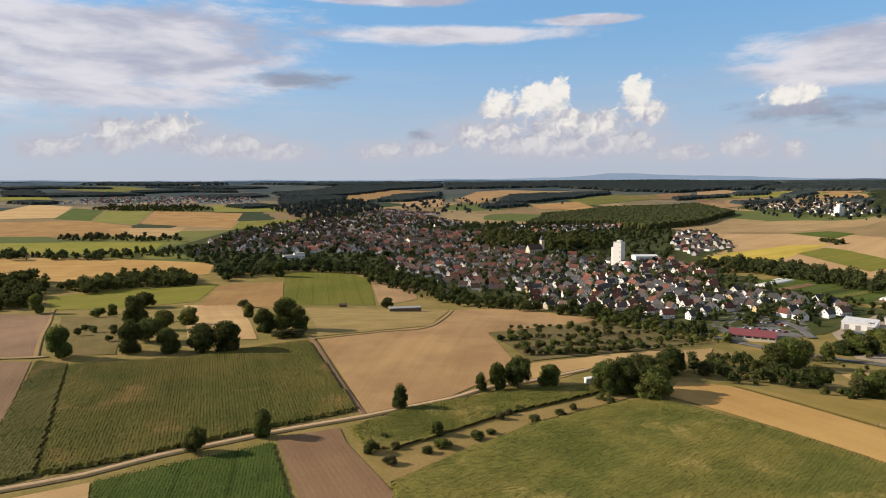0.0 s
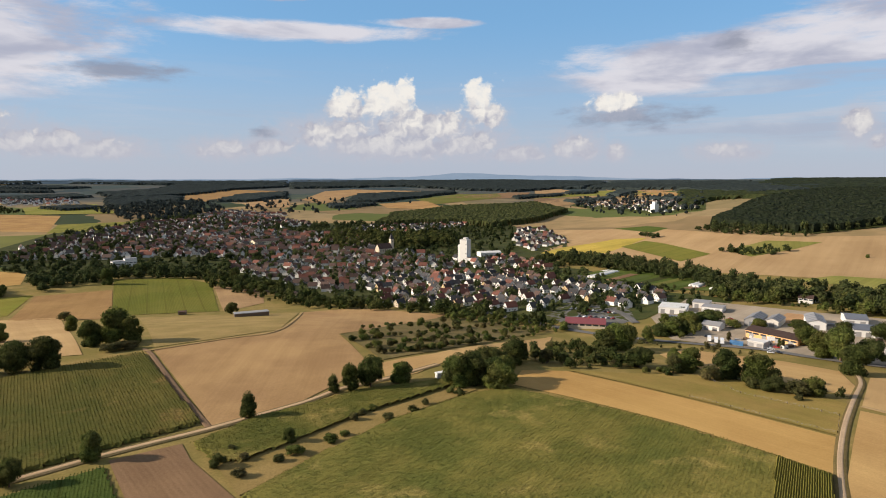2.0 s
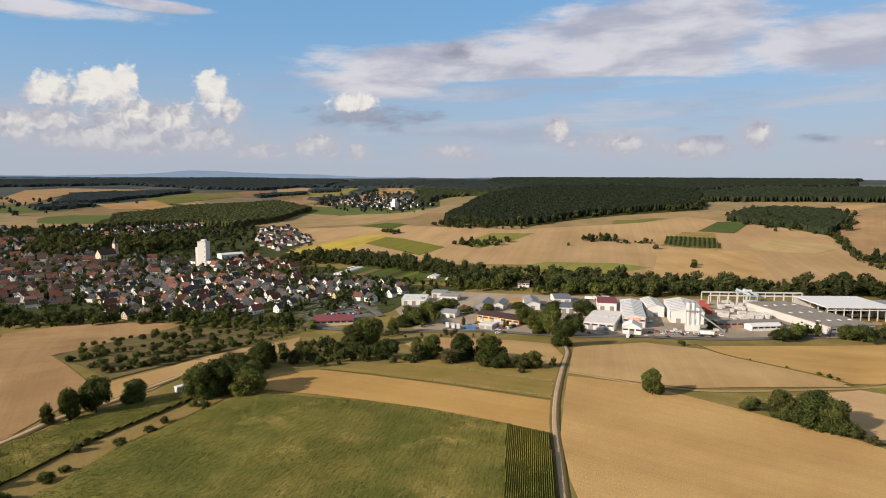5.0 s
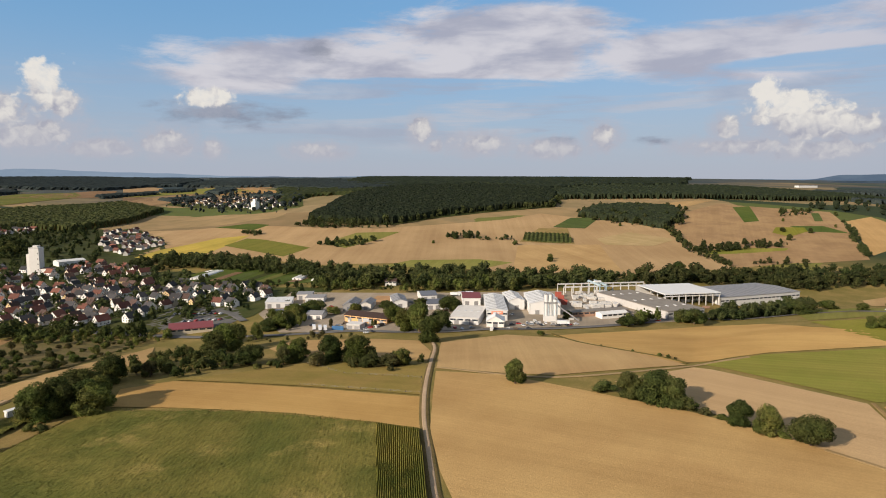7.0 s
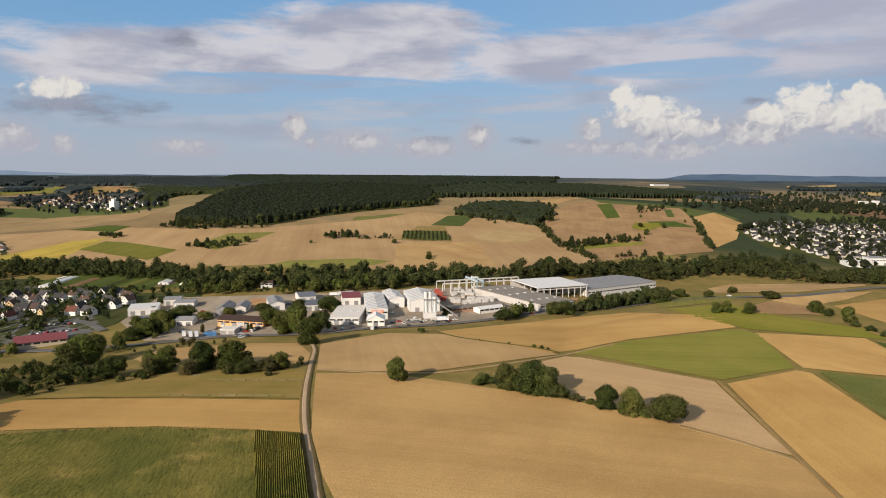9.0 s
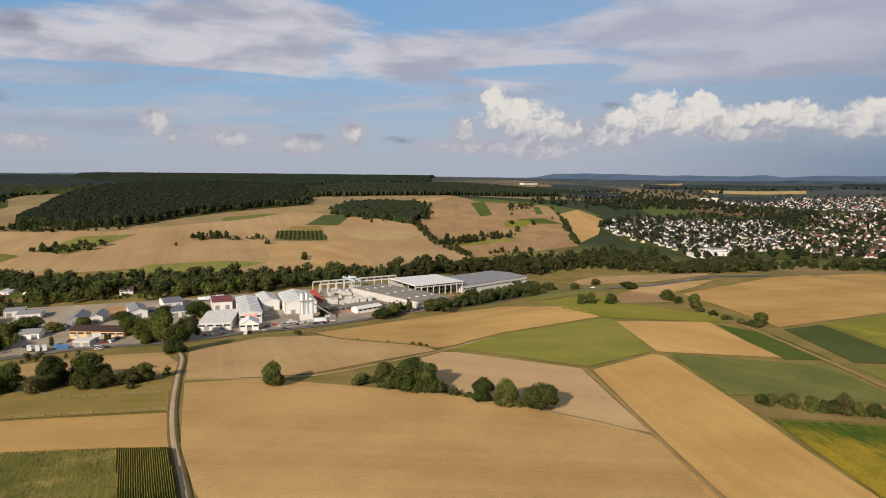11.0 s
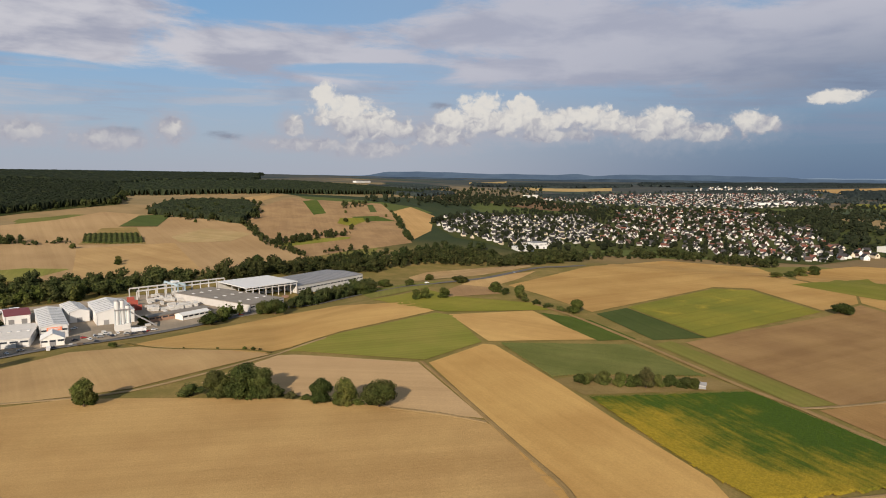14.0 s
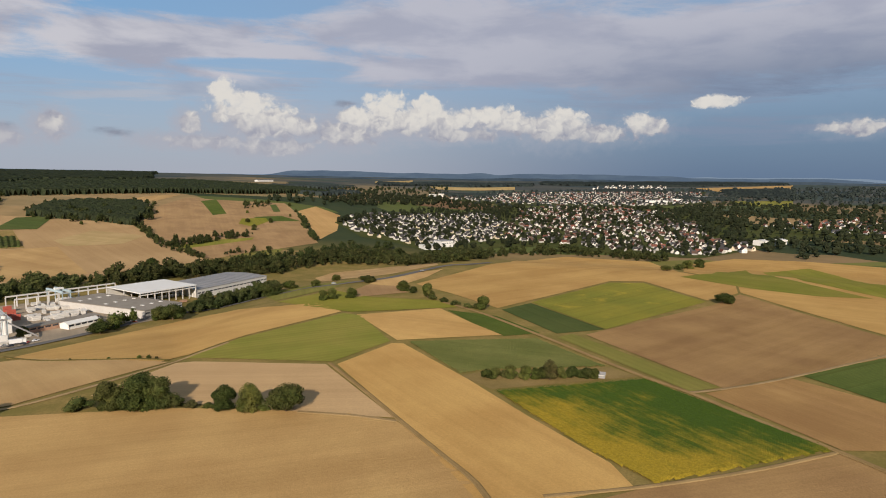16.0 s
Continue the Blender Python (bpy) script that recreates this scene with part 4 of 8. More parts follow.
field("brown_stubble", "far brown field beside stubble", 80, (-1244, 1590), (-958, 1707), (-767, 1576), (-688, 1375), (-1046, 1305))
field("stubble", "far golden strip", 80, (-773, 1533), (-626, 1556), (-586, 1363), (-683, 1365))
field("yellow_crop", "far yellow field near the village", 80, (-511, 1534), (-551, 1735), (-393, 1822), (-401, 1592))
field("meadow", "far green meadow by the stream", 80, (-996, 1200), (-760, 1251), (-556, 1267), (-515, 1126), (-880, 1059))
field("stubble", "golden field beyond the stream", 80, (-817, 1014), (-682, 1058), (-589, 1060), (-364, 1011), (-334, 903), (-495, 833), (-700, 867))
field("meadow", "green strip behind golden field", 80, (-594, 1086), (-473, 1121), (-428, 1059), (-543, 1043), layer=2)
ribbon("verge", "verge", "brown grass verge along the farm lane", 5.2, (-150, 192), (-143, 197), (-122, 208), (-104, 223), (-83, 236), (-69, 245), (-52, 254), (-34, 263), (-16, 274), (4, 286), (23, 302), (44, 311), (76, 330), lift=0.5)
ribbon("verge", "verge", "brown grass verge along the gravel lane", 4.4, (304, 282), (285, 262), (250, 233), (213, 202), (187, 178), (168, 158), (152, 141), (139, 127), (118, 102), lift=0.5)
ribbon("lane", "gravel", "pale gravel farm lane", 2.6, (-150, 192), (-143, 197), (-122, 208), (-104, 223), (-83, 236), (-69, 245), (-52, 254), (-34, 263), (-16, 274), (4, 286), (23, 302), (44, 311), (76, 330), lift=0.6)
ribbon("farm_track", "earth", "worn earth track between fields", 3.0, (-34, 265), (-53, 314), (-81, 392), (-87, 402), lift=0.55)
ribbon("farm_track", "brown_track", "pale farm track round the fields", 3.5, (-269, 352), (-231, 354), (-226, 356))
ribbon("farm_track", "brown_track", "narrow farm track", 2.6, (-231, 354), (-388, 623), (-407, 662))
ribbon("farm_track", "brown_track", "pale track along the stubble", 3.0, (-85, 395), (-40, 423), (-8, 457), (9, 626))
ribbon("gravel_lane", "gravel", "pale gravel lane with grassy edges", 2.3, (304, 282), (285, 262), (250, 233), (213, 202), (187, 178), (168, 158), (152, 141), (139, 127), (118, 102), lift=0.6)
ribbon("farm_track", "brown_track", "dry earth track along a hedge", 2.4, (245, 224), (270, 167), (342, 124), (377, 106), lift=0.5)
ribbon("farm_track", "brown_track", "earth track between stubble fields", 2.4, (334, 41), (289, 19), (250, 1), (220, -13), (198, -23), (174, -28))
ribbon("farm_track", "brown_track", "pale strip along a hedge", 2.4, (264, 46), (260, 24), (253, 4), lift=0.6)
ribbon("farm_track", "brown_track", "long pale farm track", 3.2, (499, -27), (457, -54), (390, -85), (340, -106), (308, -120), (281, -134), (251, -145), (219, -159), (196, -167))
ribbon("farm_track", "brown_track", "cross track between fields", 2.2, (284, -133), (288, -151), (306, -198), (362, -315))
ribbon("farm_track", "brown_track", "field track beside the beans", 2.2, (189, -43), (191, -58), (195, -82), (204, -119), (217, -158), lift=0.6)
ribbon("main_road", "asphalt", "grey asphalt road past the works", 8.0, (171, 586), (204, 509), (235, 446), (273, 397), (307, 363), (321, 330), (341, 305), (372, 287), (412, 252), (470, 223), (529, 199), (558, 168), (603, 136), (612, 118), (616, 99), (595, 75), (597, 55), (623, 17), (708, -40), (720, -68), (739, -96))
ribbon("side_road", "asphalt", "asphalt road into the village", 7.0, (280, 474), (290, 524), (276, 562), (259, 606), (234, 658), (196, 742), (134, 851), (66, 975), (-24, 1125))
field("yard", "grey concrete works yard", 60, (303, 489), (379, 550), (437, 449), (476, 410), (560, 343), (606, 289), (577, 239), (522, 191), (426, 251), (350, 301), (330, 322), (314, 347), (273, 412))
field("asphalt", "paved parking area by the market", 60, (225, 536), (273, 589), (311, 543), (288, 488), (256, 469), (225, 483))
field("sand", "orange sand heap area in the yard", 60, (401, 448), (414, 457), (422, 442), (391, 415), (384, 427), layer=3)
field("garden", "dark green gardens of the village", 60, (-511, 1187), (-499, 1547), (-313, 2159), (54, 1697), (304, 1589), (509, 1415), (541, 1181), (459, 1000), (318, 856), (384, 788), (383, 597), (345, 537), (216, 516), (141, 592), (70, 675), (10, 716), (-32, 814), (-122, 949), (-252, 995), (-356, 988))
field("green_crop", "market garden plots in strips", 60, (357, 746), (428, 778), (484, 697), (510, 636), (439, 572), (412, 592), (367, 615), layer=2)
field("stubble", "tan strip beyond the railway", 80, (784, 113), (831, 96), (854, 61), (866, 24), (864, 8), (852, -7), (781, -34), (727, -36), (650, 18), (645, 34), (649, 52), (723, 96))
field("stubble", "tan corner field by the road", 80, (626, 23), (685, -39), (627, -19), (572, 9), (584, 35))
field("brown_stubble", "small tan field near the trees", 80, (519, 43), (557, 45), (584, 35), (572, 10), (541, -1))
field("meadow", "grass along the road", 80, (642, 145), (683, 103), (637, 76), (626, 65), (622, 55), (567, 65), (542, 87), (529, 109))
maize_field("planted rows of tall dark hop plants", 58, (853, 595), (919, 632), (954, 566), (886, 517), (861, 551), spacing=7.0, step=2.0, tall=3.2, kind='leaf_dark', gaps=(0.3, 0.5))
field("garden", "dark forest floor under the ridge woods", 60, (770, 1054), (888, 1145), (1092, 1170), (1291, 1211), (1476, 1164), (1511, 954), (1330, 820), (1203, 752), (1042, 822), (935, 848), (822, 854), (771, 912), layer=4)
field("garden", "dark gardens of the far town", 60, (1291, 146), (1475, 105), (2001, -246), (2268, -687), (2011, -942), (1525, -859), (1478, -1341), (1184, -1078), (1251, -802), (1125, -637), (1021, -483), (1063, -374), (1178, -252), (1141, -142), (1112, -88), (1070, -37), (1142, 31), (1157, 83), layer=3)
field("garden", "dark gardens of the upper town", 60, (2344, -131), (2906, -356), (3209, -940), (3093, -1473), (2253, -1054), (2108, -774), (2159, -459), layer=3)
field("garden", "dark gardens of the village on the slope", 60, (892, 1940), (1113, 2230), (1125, 1564), (902, 1251), (834, 1356), (877, 1611), layer=3)
field("garden", "dark gardens behind the church", 60, (376, 1067), (501, 1359), (569, 1379), (497, 1079), (385, 971), layer=2)
field("green_crop", "strip of leafy vegetables", 59, (352, 708), (358, 698), (412, 733), (406, 743), layer=4)
field("earth", "strip of bare garden soil", 61, (363, 691), (369, 681), (423, 714), (417, 724), layer=4)
field("green_crop", "strip of dark green vegetables", 62, (373, 674), (379, 664), (433, 696), (428, 706), layer=4)
field("garden", "strip of leafy vegetables", 64, (383, 657), (389, 647), (444, 677), (438, 687), layer=4)
field("olive_crop", "strip of bare garden soil", 66, (393, 640), (399, 630), (454, 658), (449, 668), layer=4)
field("green_crop", "strip of dark green vegetables", 67, (403, 623), (408, 613), (465, 639), (459, 649), layer=4)
field("earth", "strip of leafy vegetables", 68, (412, 606), (418, 595), (475, 621), (469, 631), layer=4)
field("green_crop", "strip of bare garden soil", 69, (421, 588), (427, 578), (485, 602), (479, 612), layer=4)
ribbon("fleece_strip", "plaster_white", "white fleece laid over a vegetable bed", 5.0, (359, 718), (384, 734), (415, 751))
ribbon("fleece_strip", "plaster_white", "short white fleece over a vegetable bed", 5.0, (396, 759), (409, 765))
field("garden", "dark gardens and yards of the settlement", 60, (276, 763), (363, 626), (421, 532), (394, 508), (375, 544), (296, 486), (279, 482), (264, 566), (220, 499), (190, 533))

field("meadow", "small yellow-green patch near the far town", 70, (1186, 308), (1245, 318), (1275, 279), (1237, 265), (1163, 276), layer=3)
ribbon("verge", "scrub", "strip of rough dry grass between stubble fields", 2.6, (387, 241), (367, 209), (358, 174), (354, 148), (347, 129), lift=0.55)
# far fields
field("pale_stubble", "far pale field below the skyline", 60, (-1725, 4053), (-1748, 4379), (-1620, 4396), (-1534, 4017), layer=7)
field("brown_stubble", "far tan field beside woods", 60, (-417, 2769), (-502, 3474), (-385, 3675), (-12, 3425), (-93, 3089), (-236, 2845), (-309, 2612), layer=7)
field("brown_stubble", "far tan field above the village", 40, (-176, 2519), (0, 2815), (0, 2275), (-130, 2291), layer=7)
field("meadow", "far pale green meadow", 20, (-835, 2314), (-667, 2487), (-494, 2077), (-726, 2034), layer=7)
field("pale_stubble", "far pale strip before woods", 20, (-1142, 2402), (-1014, 2589), (-946, 2470), (-1096, 2325), layer=7)
field("meadow", "far green strip", 20, (-1686, 2439), (-1822, 2637), (-1657, 2690), (-1532, 2521), layer=7)
field("olive_crop", "far dull green field", 20, (-1991, 3307), (-2194, 3814), (-1866, 3829), (-1529, 3446), (-1628, 3166), layer=7)
field("brown_stubble", "far tan field below the forest", 50, (47, 2675), (178, 3370), (342, 3529), (668, 3227), (555, 2933), (287, 2966), (128, 2417), layer=7)
field("olive_crop", "far olive field", 50, (494, 2548), (754, 2852), (951, 2840), (861, 2538), (516, 2252), layer=7)
field("brown_stubble", "far brown stubble field", 50, (315, 2334), (523, 2470), (504, 2157), (696, 2150), (605, 1891), (465, 1986), (321, 2141), layer=7)
field("green_crop", "far dark green plot", 50, (605, 1891), (713, 2171), (803, 2193), (685, 1847), layer=7)
field("brown_stubble", "long far tan field", 50, (705, 1914), (858, 2236), (1199, 2408), (1092, 1640), (1032, 1560), (936, 2002), (742, 1868), layer=7)
field("meadow", "far olive meadow", 50, (937, 2388), (1369, 2826), (1527, 2669), (1328, 2124), (1184, 2443), layer=7)
field("earth", "far strip of bare soil", 50, (641, 2633), (1014, 2908), (1108, 2852), (914, 2434), layer=7)
field("brown_stubble", "far tan field near the skyline", 50, (1576, 3035), (1699, 2575), (1449, 2224), (1446, 2737), layer=7)
field("brown_stubble", "far tan field on a ridge", 50, (1192, 2203), (1366, 2421), (1474, 2369), (1226, 1730), (1166, 1728), (1252, 2013), layer=7)
field("brown_stubble", "far tan field beyond the village", 50, (1064, 2687), (1251, 3156), (1358, 3062), (1332, 2833), layer=7)
field("earth", "far brown field beyond the village", 50, (858, 2172), (969, 2450), (1016, 2317), (930, 2104), layer=7)
field("pale_stubble", "far pale field above the woods", 50, (1210, 1498), (1359, 1627), (1337, 1426), (1263, 1324), (1194, 1361), layer=2)
field("pale_stubble", "far pale fields below the blue hills", 50, (3293, -109), (3570, -599), (3269, -549), (3032, -130), layer=7)
field("pale_stubble", "far pale strip below the blue hills", 50, (3605, 182), (4365, -33), (3765, -28), (3156, 159), layer=7)
field("stubble", "far golden field beyond the town", 50, (3452, -1577), (3739, -2310), (3300, -2040), (3015, -1518), layer=7)
field("meadow", "far green meadow beyond the town", 50, (2384, -1225), (2405, -1491), (2069, -1284), (2146, -1193), layer=7)
field("earth", "brown field above the far town", 50, (1945, -23), (2390, -153), (2085, -352), (1967, -178), layer=4)
field("olive_crop", "green field above the far town", 50, (2210, 13), (2503, -94), (2342, -119), (2035, -6), layer=4)

# ---- trees ----
def tube(points, radii, sides=6):
    """Vertices and faces of a tapered tube along points."""
    verts, faces = [], []
    for i, (p, r) in enumerate(zip(points, radii)):
        d = (points[min(i + 1, len(points) - 1)] - points[max(i - 1, 0)]).normalized()
        side = d.orthogonal().normalized()
        up = d.cross(side)
        for k in range(sides):
            a = 2 * math.pi * k / sides
            verts.append(p + side * math.cos(a) * r + up * math.sin(a) * r)
        if i:
            b = (i - 1) * sides
            faces += [(b + k, b + (k + 1) % sides, b + sides + (k + 1) % sides, b + sides + k) for k in range(sides)]
    return verts, faces


def octa(c, rx, rz, rnd, rings=1):
    """A rough lump of inner foliage: triangles (n, 3, 3) round the centre c."""
    rows = [[Vector((0, 0, 1))]]
    for i in range(rings):
        e = math.pi / 2 - math.pi * (i + 1) / (rings + 1)
        k = 4 if rings == 1 else 6
        rows.append([Vector((math.cos(e) * math.cos(2 * math.pi * (j + 0.5 * i) / k), math.cos(e) * math.sin(2 * math.pi * (j + 0.5 * i) / k), math.sin(e))) * rnd.uniform(0.82, 1.12) for j in range(k)])
    rows.append([Vector((0, 0, -1))])
    tris = []
    for up, lo in zip(rows, rows[1:]):
        n = max(len(up), len(lo))
        for j in range(n):
            u0, u1, l0, l1 = up[j % len(up)], up[(j + 1) % len(up)], lo[j % len(lo)], lo[(j + 1) % len(lo)]
            if len(lo) > 1:
                tris.append((u0, l0, l1))
            if len(up) > 1:
                tris.append((u0, l0 if len(lo) == 1 else l1, u1))
    return np.array([[(v.x * rx + c[0], v.y * rx + c[1], v.z * rz + c[2]) for v in t] for t in tris])


def crown_arrays(rnd, height, width, lobes, leaves, leaf, low=0.05, tip=0.0, rings=1):
    """Small leaf sprays over several overlapping boughs, each with a dense heart. Returns triangles (n, 3, 3)."""
    cents, rads = [(0.0, 0.0, height * 0.58)], [(width * 0.33, height * 0.40)]
    for i in range(lobes):
        a, h = 2.4 * i + rnd.uniform(-0.4, 0.4), rnd.uniform(0.22 + low, 0.80)
        room = math.sqrt(max(0.0, 1 - ((h - 0.45) / 0.58) ** 2)) * (1 - tip * h)
        k = rnd.uniform(0.15, 0.28)
        out = max(0.0, 0.5 * room - k * 0.75) * rnd.uniform(0.8, 1.2)
        cents.append((math.cos(a) * out * width, math.sin(a) * out * width, h * height))
        rads.append((k * width, k * min(width, height) * rnd.uniform(0.75, 1.0)))
    hearts = [octa(c, r[0] * 0.86, r[1] * 0.86, rnd, 3 if i == 0 and rings > 1 else rings) for i, (c, r) in enumerate(zip(cents, rads))]
    cents, rads = np.array(cents), np.array(rads)
    many = leaves * 3
    weight = rads[:, 0] * rads[:, 1]
    pick = rnd.choice(len(cents), many, p=weight / weight.sum())
    d = rnd.normal(size=(many, 3))
    d /= np.linalg.norm(d, axis=1)[:, None]
    scale = np.stack([rads[pick, 0], rads[pick, 0], rads[pick, 1]], 1)
    c = cents[pick] + d * scale * rnd.uniform(0.80, 1.16, many)[:, None]
    keep = c[:, 2] > height * low * 0.5
    for k in range(len(cents)):
        q = (c - cents[k]) / np.array([rads[k, 0], rads[k, 0], rads[k, 1]])
        keep &= (pick == k) | ((q ** 2).sum(1) > 0.70)
    c, d = c[keep][:leaves], d[keep][:leaves]
    n = len(c)
    nrm = d + rnd.normal(size=(n, 3)) * 0.6
    nrm /= np.linalg.norm(nrm, axis=1)[:, None]
    t = np.cross(nrm, rnd.normal(size=(n, 3)))
    t /= np.linalg.norm(t, axis=1)[:, None]
    b = np.cross(nrm, t)
    s = leaf * rnd.uniform(0.6, 1.3, n)[:, None]
    sprays = np.stack([c - t * s * 0.55 - b * s * 0.35, c + t * s * 0.55 - b * s * 0.25, c + t * s * 0.05 + b * s * 0.6], 1)
    return np.concatenate([sprays] + hearts)


def leaf_object(name, q, material):
    n = len(q)
    me = bpy.data.meshes.new(name)
    me.vertices.add(n * 3)
    me.vertices.foreach_set("co", np.ascontiguousarray(q, dtype=np.float32).ravel())
    me.loops.add(n * 3)
    me.loops.foreach_set("vertex_index", np.arange(n * 3, dtype=np.int32))
    me.polygons.add(n)
    me.polygons.foreach_set("loop_start", np.arange(0, n * 3, 3, dtype=np.int32))
    me.polygons.foreach_set("loop_total", np.full(n, 3, dtype=np.int32))
    me.update(calc_edges=True)
    me.validate()
    me.materials.append(material)
    return new(name, me)


def tree_model(seed, height, width, leaves, leaf, kind="leaf", low=0.22, lobes=13, tip=0.0, name="tree"):
    """One model tree: an Empty with trunk, limbs and crown. It is one metre-true tree of the given height."""
    rnd = np.random.default_rng(seed)
    top = new(name)
    verts, faces = [], []

    def add(points, radii, sides):
        v, f = tube(points, radii, sides)
        o = len(verts)
        verts.extend(v)
        faces.extend(tuple(k + o for k in q) for q in f)

    r0 = 0.028 * height + 0.05
    lean = Vector((rnd.uniform(-0.04, 0.04), rnd.uniform(-0.04, 0.04), 0)) * height
    stem = [Vector((0, 0, -0.3)), Vector((0, 0, height * 0.12)), lean * 0.5 + Vector((0, 0, height * 0.4)), lean + Vector((0, 0, height * 0.8))]
    add(stem, [r0 * 1.35, r0, r0 * 0.7, r0 * 0.2], 7)
    for i in range(6):
        a, z = i * 1.05 + rnd.uniform(0, 0.6), height * rnd.uniform(0.22, 0.5)
        out = Vector((math.cos(a), math.sin(a), 0)) * width * rnd.uniform(0.25, 0.4)
        add([Vector((0, 0, z)), out * 0.5 + Vector((0, 0, z + height * 0.1)), out + Vector((0, 0, z + height * rnd.uniform(0.18, 0.32)))], [r0 * 0.5, r0 * 0.35, r0 * 0.1], 5)
    trunk = mesh_object("trunk", verts, faces, M["bark"], smooth=True)
    trunk.parent = top
    crown = leaf_object("crown", crown_arrays(rnd, height, width, lobes, leaves, leaf, low, tip, 2), M[kind])
    crown.parent = top
    return top


MODELS = {
    "broad": [tree_model(11 + i, 10, w, 3900, 0.50, k, -0.12, 14) for i, (w, k) in enumerate([(9.5, "leaf"), (8.5, "leaf"), (10.5, "leaf_dark"), (9.0, "leaf_dark")])],
    "slim": [tree_model(31 + i, 10, w, 2200, 0.42, k, -0.05, 12, 0.3) for i, (w, k) in enumerate([(5.5, "leaf"), (6.0, "leaf_dark"), (6.5, "leaf_dry")])],
    "bush": [tree_model(51 + i, 4, w, 1000, 0.30, k, -0.1, 9, name="bush") for i, (w, k) in enumerate([(5.0, "leaf_dark"), (5.8, "leaf"), (4.4, "leaf_dry")])],
    "fruit": [tree_model(71 + i, 5, w, 850, 0.34, k, 0.08, 9, name="fruit_tree") for i, (w, k) in enumerate([(5.2, "leaf"), (4.6, "leaf_dry"), (5.6, "leaf_dark")])],
}
MODEL_HEIGHT = {"broad": 10, "slim": 10, "bush": 4, "fruit": 5}
TREE_COUNT = [0]
TREE_LABELS = {
    "broad": "broad leafy green tree standing in the fields",
    "slim": "slender leafy tree beside a farm lane",
    "bush": "low dense green bush in dry grass",
    "fruit": "small old fruit tree in dry grass",
}


def tree(kind, x, y, height, label="", group="", wide=1.0):
    """Plants one tree of a kind at (x, y)."""
    i = TREE_COUNT[0]
    TREE_COUNT[0] += 1
    pick = MODELS[kind][(i * 7 + int(abs(x))) % len(MODELS[kind])]
    s = height / MODEL_HEIGHT[kind]
    m = pose(x, y, float(ground_z(x, y)), 0, 0, (i * 137) % 360)
    ob = copy_thing(pick, m)
    ob.scale = (s * wide, s * wide, s)
    return tagged(ob, label or TREE_LABELS[kind], "bush" if kind == "bush" else "tree", group or {"broad": "field trees", "slim": "field trees", "bush": "bushes", "fruit": "orchard trees"}[kind])


def inside(px, py, pts):
    """Which of the points lie within the outline."""
    res = np.zeros(len(px), bool)
    for (x1, y1), (x2, y2) in zip(pts, pts[1:] + pts[:1]):
        hit = ((y1 > py) != (y2 > py)) & (px < (x2 - x1) * (py - y1) / ((y2 - y1) or 1e-9) + x1)
        res ^= hit
    return res


def scatter(rnd, pts, gap):
    """Uneven points in an outline, about gap apart."""
    xs, ys = [p[0] for p in pts], [p[1] for p in pts]
    gx, gy = np.meshgrid(np.arange(min(xs), max(xs), gap), np.arange(min(ys), max(ys), gap))
    px = gx.ravel() + rnd.uniform(-0.45, 0.45, gx.size) * gap
    py = gy.ravel() + rnd.uniform(-0.45, 0.45, gx.size) * gap
    ok = inside(px, py, list(pts))
    return px[ok], py[ok]


CLUMPS = {}
# low growth before the riverside house: x, y, reach
GLADES = [(448, 480, 16), (451, 472, 16), (455, 465, 16)]


def clump(leaves, leaf, tip, seed):
    key = (leaves, leaf, tip, seed)
    if key not in CLUMPS:
        CLUMPS[key] = crown_arrays(np.random.default_rng(seed), 1.0, 0.95, 5, leaves, leaf, -0.05, tip)
        if leaves < 30:
            # far off: a few rough round heads
            rnd = np.random.default_rng(seed + 90)
            heads = [octa((0.0, 0.0, 0.55), 0.5, 0.5, rnd, 2)] + [octa((math.cos(a) * 0.3, math.sin(a) * 0.3, h), 0.3, 0.28, rnd) for a, h in zip(rnd.uniform(0, 6.3, 2), rnd.uniform(0.4, 0.8, 2))]
            CLUMPS[key] = np.concatenate(heads)
    return CLUMPS[key]


def wood(name, label, kind, gap, height, *pts, leaves=70, leaf=0.28, tip=0.1, thin=1.0):
    """A stand of trees as one body of foliage within an outline."""
    rnd = np.random.default_rng(int(abs(pts[0][0]) * 3 + abs(pts[0][1])))
    px, py = scatter(rnd, pts, gap)
    if thin < 1.0:
        keep = rnd.uniform(size=len(px)) < thin
        px, py = px[keep], py[keep]
    pz = ground_z(px, py)
    out = []
    for x, y, z in zip(px, py, pz):
        c = clump(leaves if leaves < 30 else int(leaves * 1.6), leaf * 0.68, tip, int(rnd.integers(0, 6)))
        a, h = rnd.uniform(0, 6.3), height * rnd.choice([0.45, 0.7, 0.9, 1.0, 1.15, 1.4]) * rnd.uniform(0.9, 1.1)
        if any(math.hypot(x - gx, y - gy) < gr for gx, gy, gr in GLADES):
            h = min(h, 3.0)
        w = h * rnd.uniform(0.65, 1.3)
        ca, sa = math.cos(a) * w, math.sin(a) * w
        q = np.empty_like(c)
        q[..., 0] = c[..., 0] * ca - c[..., 1] * sa + x
        q[..., 1] = c[..., 0] * sa + c[..., 1] * ca + y
        q[..., 2] = c[..., 2] * h + z
        out.append(q)
    if not out:
        return None
    return tagged(leaf_object(name, np.concatenate(out), M[kind]), label, "woods", kind="stuff")


